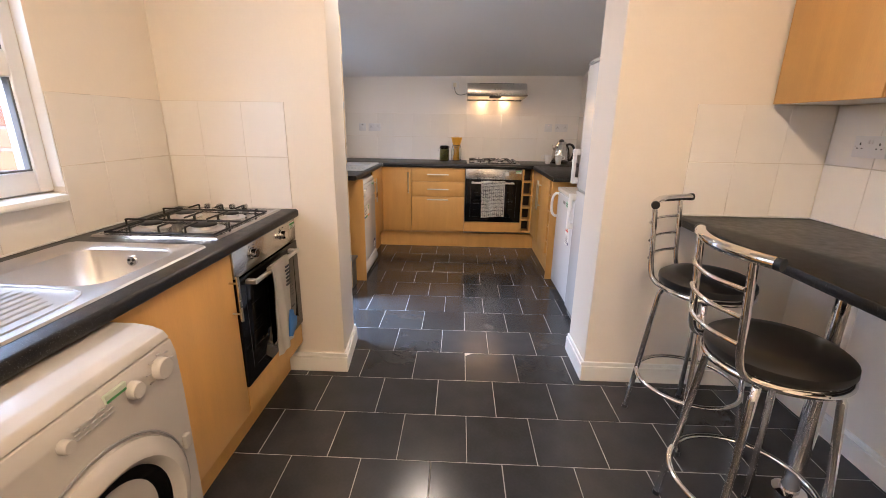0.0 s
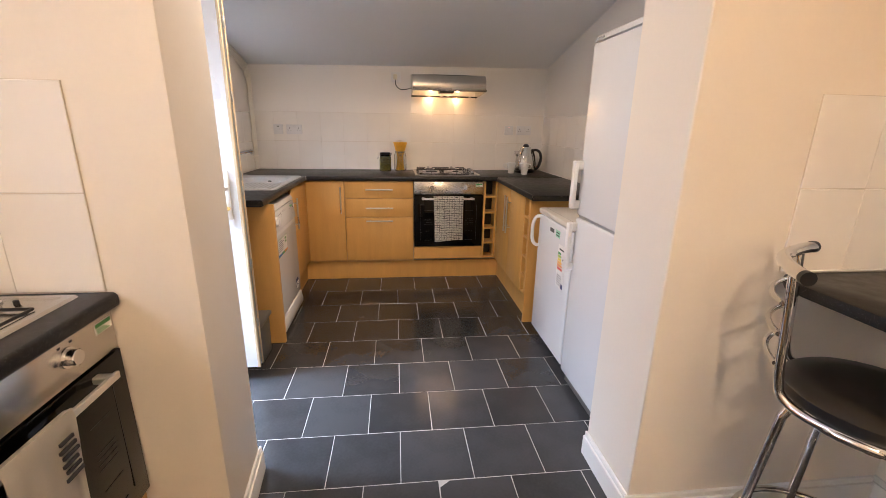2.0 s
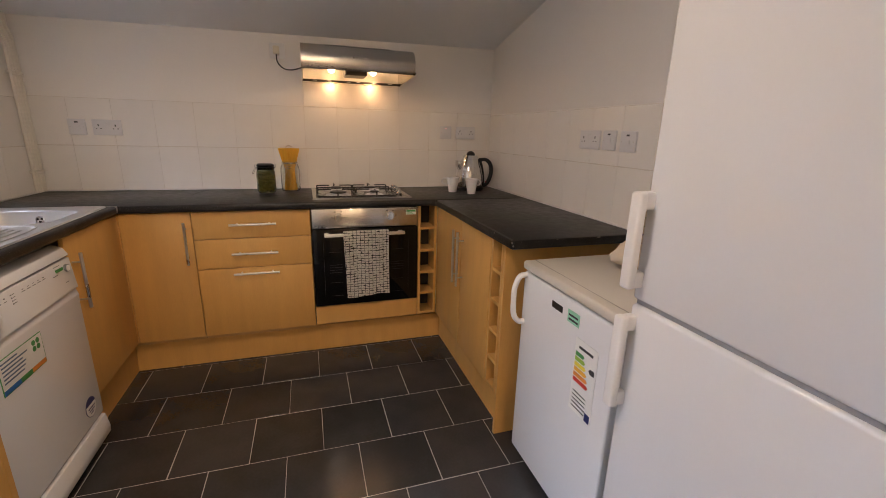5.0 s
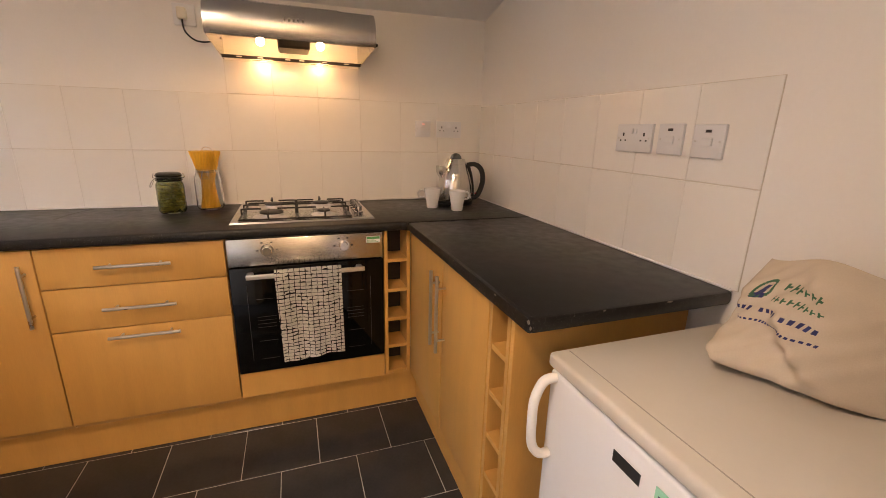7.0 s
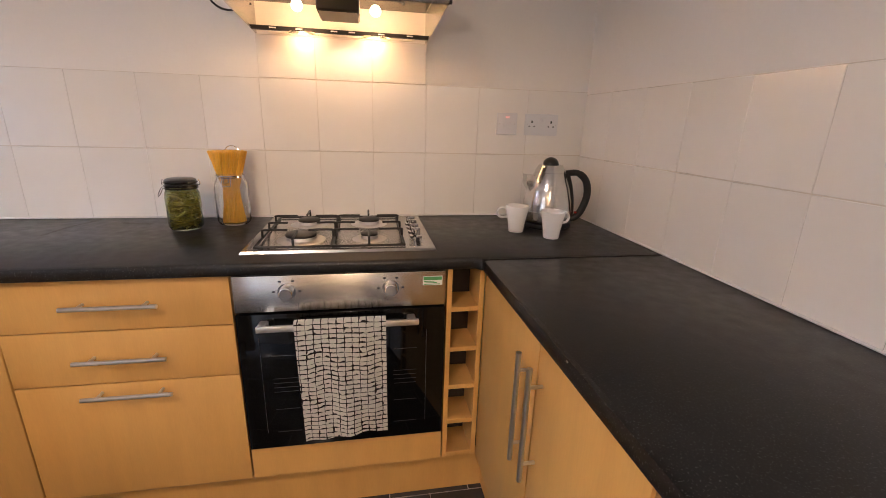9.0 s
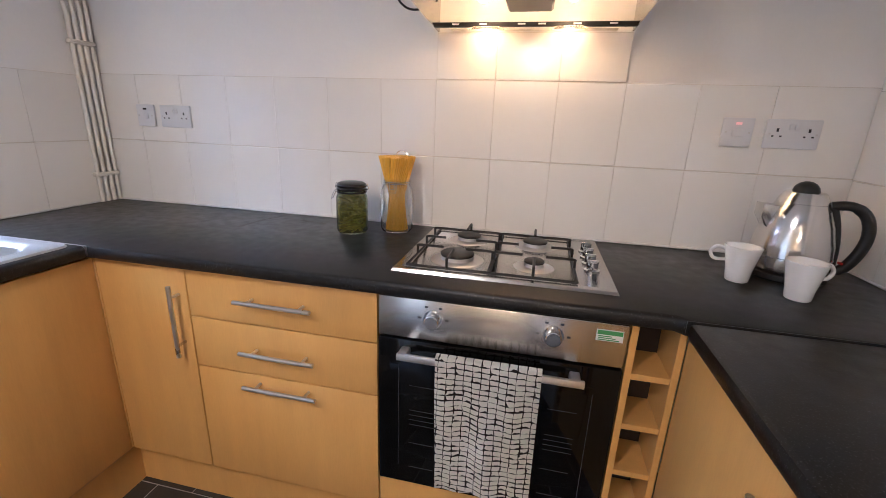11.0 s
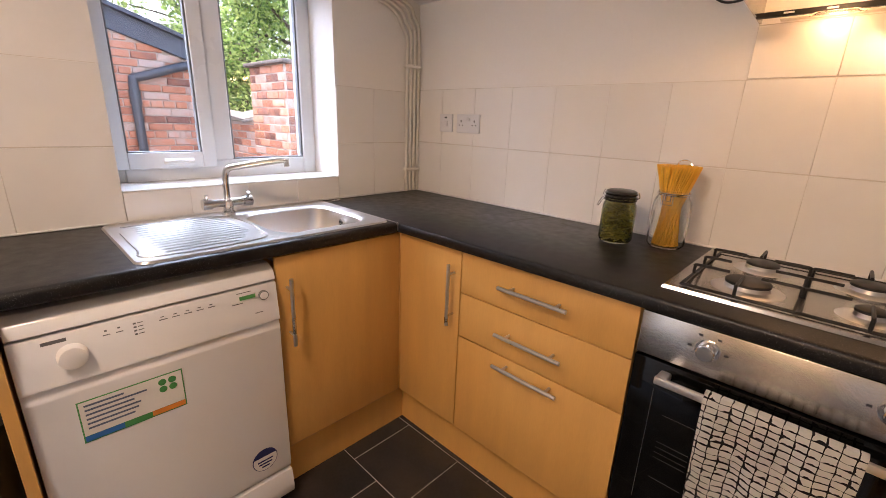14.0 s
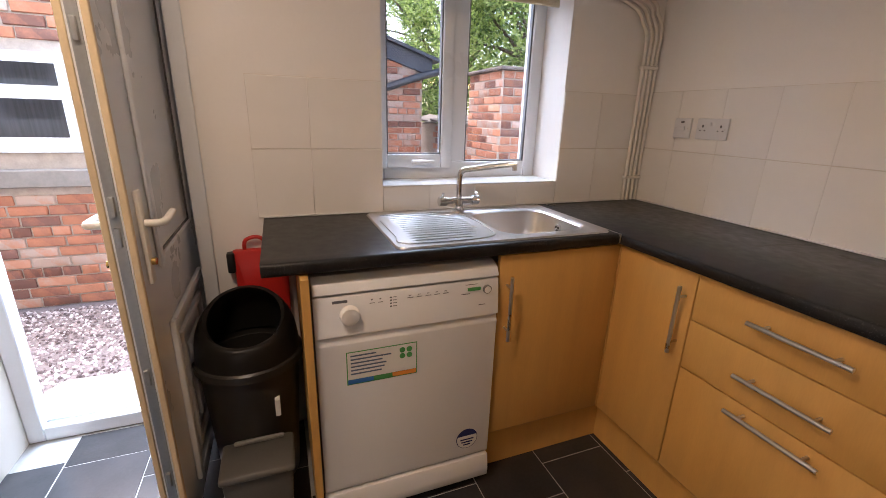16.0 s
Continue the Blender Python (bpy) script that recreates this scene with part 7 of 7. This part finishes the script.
def brick_courses(parent, x, ya, yb, top, single, holes):
    """Courses of stretchers and headers on a wall that faces +x; single: the stretch laid brick by brick."""
    joined = BM()
    for i in range(46):
        z = -0.095 + i * 0.075
        L = 0.112 if i % 4 == 3 else 0.225
        y = ya - (0.056 if i % 2 else 0.0)
        k = 0
        while y < yb:
            a, c = max(y, ya), min(y + L - 0.011, yb)
            y += L
            k += 1
            m = (a + c) / 2
            if c - a < 0.03 or z + 0.035 > top(m) - 0.01:
                continue
            if any(h[0] < c and a < h[1] and h[2] < z + 0.03 and z - 0.03 < h[3] for h in holes):
                continue
            if single[0] < m < single[1]:
                put_brick(parent, (x, m, z), 0, c - a, i * 1000 + k)
            else:
                bx(joined, x - 0.0155, x + 0.006, a, c, z - 0.0325, z + 0.0325)
    if joined.verts:
        part("brickwork", joined, BRICKJ, parent)["kind"] = "stuff"
    else:
        joined.free()


BX = -3.2
nw = thing("brick_house_wing", (BX, 1.5, -0.13), "red brick house wing with a white window across the yard", "house", kind="structure")
part("wall_core", bx(BM(), BX - 0.25, BX - 0.006, -2.5, 3.95, -0.14, 2.35), MORTAR, nw)
wn2 = box("window_frame", (BX - 0.02, BX + 0.03, 0.85, 2.26, 0.975, 1.60), UPVC, nw, 0.004)
for za, zb in ((1.075, 1.315), (1.40, 1.535)):
    for ya, yb in ((0.95, 1.52), (1.60, 2.19)):
        box("pane", (BX + 0.0305, BX + 0.034, ya, yb, za, zb), DARKWIN, wn2, 0)
box("stone_sill", (BX - 0.02, BX + 0.06, 0.75, 2.38, 0.745, 0.865), STONE, nw, 0.008, "worn stone sill")
brick_courses(nw, BX, 0.0, 3.94, lambda y: 2.34, (1.4, 2.5), [(0.75, 2.38, 0.745, 0.865), (0.85, 2.26, 0.975, 1.60)])

OX = -4.75
ob_ = thing("brick_outbuilding", (OX, 4.2, -0.13), "red brick outbuilding with a dark sloping verge", "outbuilding", kind="structure")


def verge(y):
    return 1.80 - 0.30 * (y - 5.19)


part("wall_core", prism(BM(), [(2.6, -0.14), (5.19, -0.14), (5.19, verge(5.19)), (2.6, verge(2.6))], "x", OX - 1.2, OX - 0.006), MORTAR, ob_)
b = BM()
prism(b, [(5.30, verge(5.30) - 0.03), (5.30, verge(5.30) + 0.15), (2.6, verge(2.6) + 0.19), (2.6, verge(2.6) - 0.01)], "x", OX - 1.3, OX + 0.045)
rf = part("verge_board", b, LEAD, ob_, "dark felted verge board")
b = BM()
prism(b, [(5.38, verge(5.38) + 0.15), (5.38, verge(5.38) + 0.185), (2.6, verge(2.6) + 0.24), (2.6, verge(2.6) + 0.2)], "x", OX - 1.5, OX + 0.11)
part("slate_edge", b, LEAD, rf)
b = BM()
sweep(b, curve_pts([(OX + 0.08, 5.40, 1.80), (OX + 0.07, 5.06, 1.70), (OX + 0.07, 4.75, 1.59), (OX + 0.07, 4.67, 1.56), (OX + 0.07, 4.64, 1.49), (OX + 0.07, 4.64, 0.7), (OX + 0.07, 4.64, -0.13)]), 0.042, 12)
dp = part("downpipe", b, PIPEGREY, ob_, "dark grey plastic downpipe")
b = BM()
cyl(b, (OX + 0.07, 4.64, 1.45), (OX + 0.07, 4.64, 1.32), 0.05, 14)
part("pipe_collar", b, PIPEGREY, dp)
brick_courses(ob_, OX, 3.6, 5.185, verge, (4.25, 5.3), [])

# brick pillar and low yard wall
pw = thing("yard_pillar", (-3.55, 5.60, -0.13), "weathered brick pillar with a stone cap in the yard", "pillar", kind="structure")
part("pillar_core", bx(BM(), -3.944, -3.206, 5.466, 5.93, -0.14, 1.70), MORTAR, pw)
part("cap_stone", prism(BM(), [(-3.99, 5.42), (-3.17, 5.42), (-3.17, 5.98), (-3.99, 5.98)], "z", 1.70, 1.735, 0.012), mat("mossy_mortar_cap", (0.13, 0.105, 0.085), 0.95, var=0.4, scale=9, bump=0.6, bscale=50), pw, "thin mossy cap")
for i in range(25):
    z = -0.10 + i * 0.0735
    off = 0.112 if i % 2 else 0.0
    x = -3.944 - off
    k = 0
    while x < -3.21:
        a, c = max(x, -3.944), min(x + 0.225, -3.206)
        x += 0.236
        k += 1
        if c - a > 0.04:
            put_brick(pw, ((a + c) / 2, 5.466, z), radians(-90), c - a, 7000 + i * 20 + k)
    for k, (a, c) in enumerate(((5.47, 5.685), (5.697, 5.92)) if i % 2 else ((5.47, 5.575), (5.587, 5.80))):
        put_brick(pw, (-3.206, (a + c) / 2, z), 0, c - a, 9000 + i * 20 + k)
lw = thing("yard_wall", (-5, 5.6, -0.13), "low brick yard wall with slate coping", "garden wall", kind="structure")
part("wall_core", bx(BM(), -6.5, -3.96, 5.52, 5.72, -0.14, 1.19), MORTAR, lw)
for i in range(17):
    z = -0.10 + i * 0.0765
    for k in range(5):
        put_brick(lw, (-4.08 - 0.236 * k - (0.1 if i % 2 else 0), 5.52, z), radians(-90), 0.225, 12000 + i * 20 + k)
for k in range(6):
    b = bx(BM(), -0.16, 0.16, -0.14, 0.14, -0.012, 0.012, 0.004)
    b.transform(pose(-4.10 - 0.3 * k, 5.60, 1.235 + 0.02 * (k % 2), 14, 6 * (1 if k % 2 else -1), 5 * k))
    part("coping_slate", b, STONE, lw)
fe = thing("board_fence", (-5.2, 6.5, -0.13), "weathered grey board fence behind the yard", "fence", kind="structure")
for k in range(26):
    b = BM()
    xx = -8.0 + k * 0.135
    hh = 1.18 + 0.03 * math.sin(k * 2.3)
    bx(b, xx, xx + 0.125, 6.6 + 0.01 * (k % 2), 6.62 + 0.01 * (k % 2), -0.14, hh, 0.003)
    part("fence_board", b, FENCE, fe)
b = BM()
bx(b, -8.05, -4.45, 6.64, 6.68, 0.25, 0.33)
bx(b, -8.05, -4.45, 6.64, 6.68, 0.85, 0.93)
part("fence_rail", b, FENCE, fe)


def tree(label, base, h, crown, n, seed):
    """A trunk with limbs and a crown of many small leaves in loose clumps."""
    rt = random.Random(seed)
    t = thing("tree", base, label, "tree", "garden trees")
    bz = Vector(base)
    b = BM()
    top = bz + Vector((0, 0, h * 0.6))
    sweep(b, curve_pts([bz, bz + Vector((0.08, 0.03, h * 0.25)), top]), [0.14 - 0.005 * k for k in range(13)], 10)
    clumps = []
    for k in range(34):
        a = rt.uniform(0, 6.28)
        e = rt.uniform(-0.75, 1.0)
        c = bz + Vector((crown[0] * rt.uniform(0.3, 0.95) * math.cos(a), crown[1] * rt.uniform(0.3, 0.95) * math.sin(a), h * 0.62 + crown[2] * e * 0.8))
        clumps.append((c, rt.uniform(0.4, 0.8)))
        s = bz + Vector((0, 0, h * rt.uniform(0.3, 0.58)))
        sweep(b, curve_pts([s, (s + c) / 2 + Vector((0, 0, 0.15)), c], 4), [0.05 - 0.0045 * q for q in range(9)], 6)
    part("trunk", b, BARK, t)
    vs, fs = [], []
    for k in range(n):
        c, r = clumps[rt.randrange(len(clumps))]
        d = Vector((rt.gauss(0, 1), rt.gauss(0, 1), rt.gauss(0, 0.8))).normalized() * r * (rt.random() ** 0.45)
        p = c + d - bz
        u = Vector((rt.uniform(-1, 1), rt.uniform(-1, 1), rt.uniform(-0.9, 0.3))).normalized()
        w = u.cross(Vector((rt.uniform(-1, 1), rt.uniform(-1, 1), rt.uniform(-1, 1)))).normalized()
        L = rt.uniform(0.05, 0.10)
        i = len(vs)
        vs += [p - u * L * 0.5, p + w * L * 0.27, p + u * L * 0.5, p - w * L * 0.27]
        fs += [(i, i + 1, i + 2), (i, i + 2, i + 3)]
    me = bpy.data.meshes.new("crown")
    me.from_pydata([tuple(v) for v in vs], [], fs)
    me.materials.append(LEAF)
    cr = new("crown", me)
    cr.parent = t
    cr["label"] = "loose crown of small green leaves"
    return t


tree("leafy green tree behind the yard pillar", (-5.3, 7.6, -0.13), 3.2, (1.7, 1.6, 1.5), 30000, 21)
tree("leafy green tree beyond the outbuilding", (-9.0, 7.4, -0.13), 4.2, (2.4, 2.0, 2.2), 28000, 22)
tree("bushy green tree at the end of the yard", (-7.0, 9.6, -0.13), 3.8, (2.2, 2.2, 2.1), 26000, 23)
tree("tall leafy tree over the neighbouring roof", (-12.5, 8.8, -0.13), 6.0, (2.8, 2.8, 2.6), 15000, 24)

# ---- floor tiles ----
FM = []
for k in range(3):
    rk = random.Random(40 + k)
    b = bx(BM(), -0.1412, 0.1412, -0.14055, 0.14055, -0.006, 0.0, 0.0016)
    for v in b.verts:
        v.co.z += rk.uniform(-0.0002, 0.0)
    FM.append(mesh_of("floor_tile", b, SLATE, False))
PX, PY = 0.2855, 0.2842
n = 0
tilt = random.Random(17)
for i in range(-17, 13):
    ya = 1.511 + PY * i
    yb = ya + PY
    if yb < YF or ya > 4.70:
        continue
    off = -0.047 if i % 2 == 0 else 0.0945
    for k in range(-6, 9):
        xa = off + PX * k
        xb = xa + PX
        lo, hi = (XO + 0.09, XR) if ya > YP1 - 0.1 else (XLF, XRF)
        if xb < lo + 0.02 or xa > hi - 0.02:
            continue
        if ya < YF + 0.02:
            continue
        if ya > YP0 and yb < YP1 and (xb < PL or xa > PR):
            continue
        if ya > 3.3 and (xb < -0.75 or xa > 1.06):
            continue
        ca, cb = max(xa, lo), min(xb, hi)
        ob = new("tile", FM[n % 3])
        n += 1
        ob.parent = floor
        ob.matrix_local = Matrix.Translation(((ca + cb) / 2, (ya + yb) / 2, 0)) @ Matrix.Rotation(radians(tilt.gauss(0, 0.16)), 4, "X") @ Matrix.Rotation(radians(tilt.gauss(0, 0.12)), 4, "Y") @ Matrix.Diagonal(((cb - ca) / PX, 1, 1, 1))
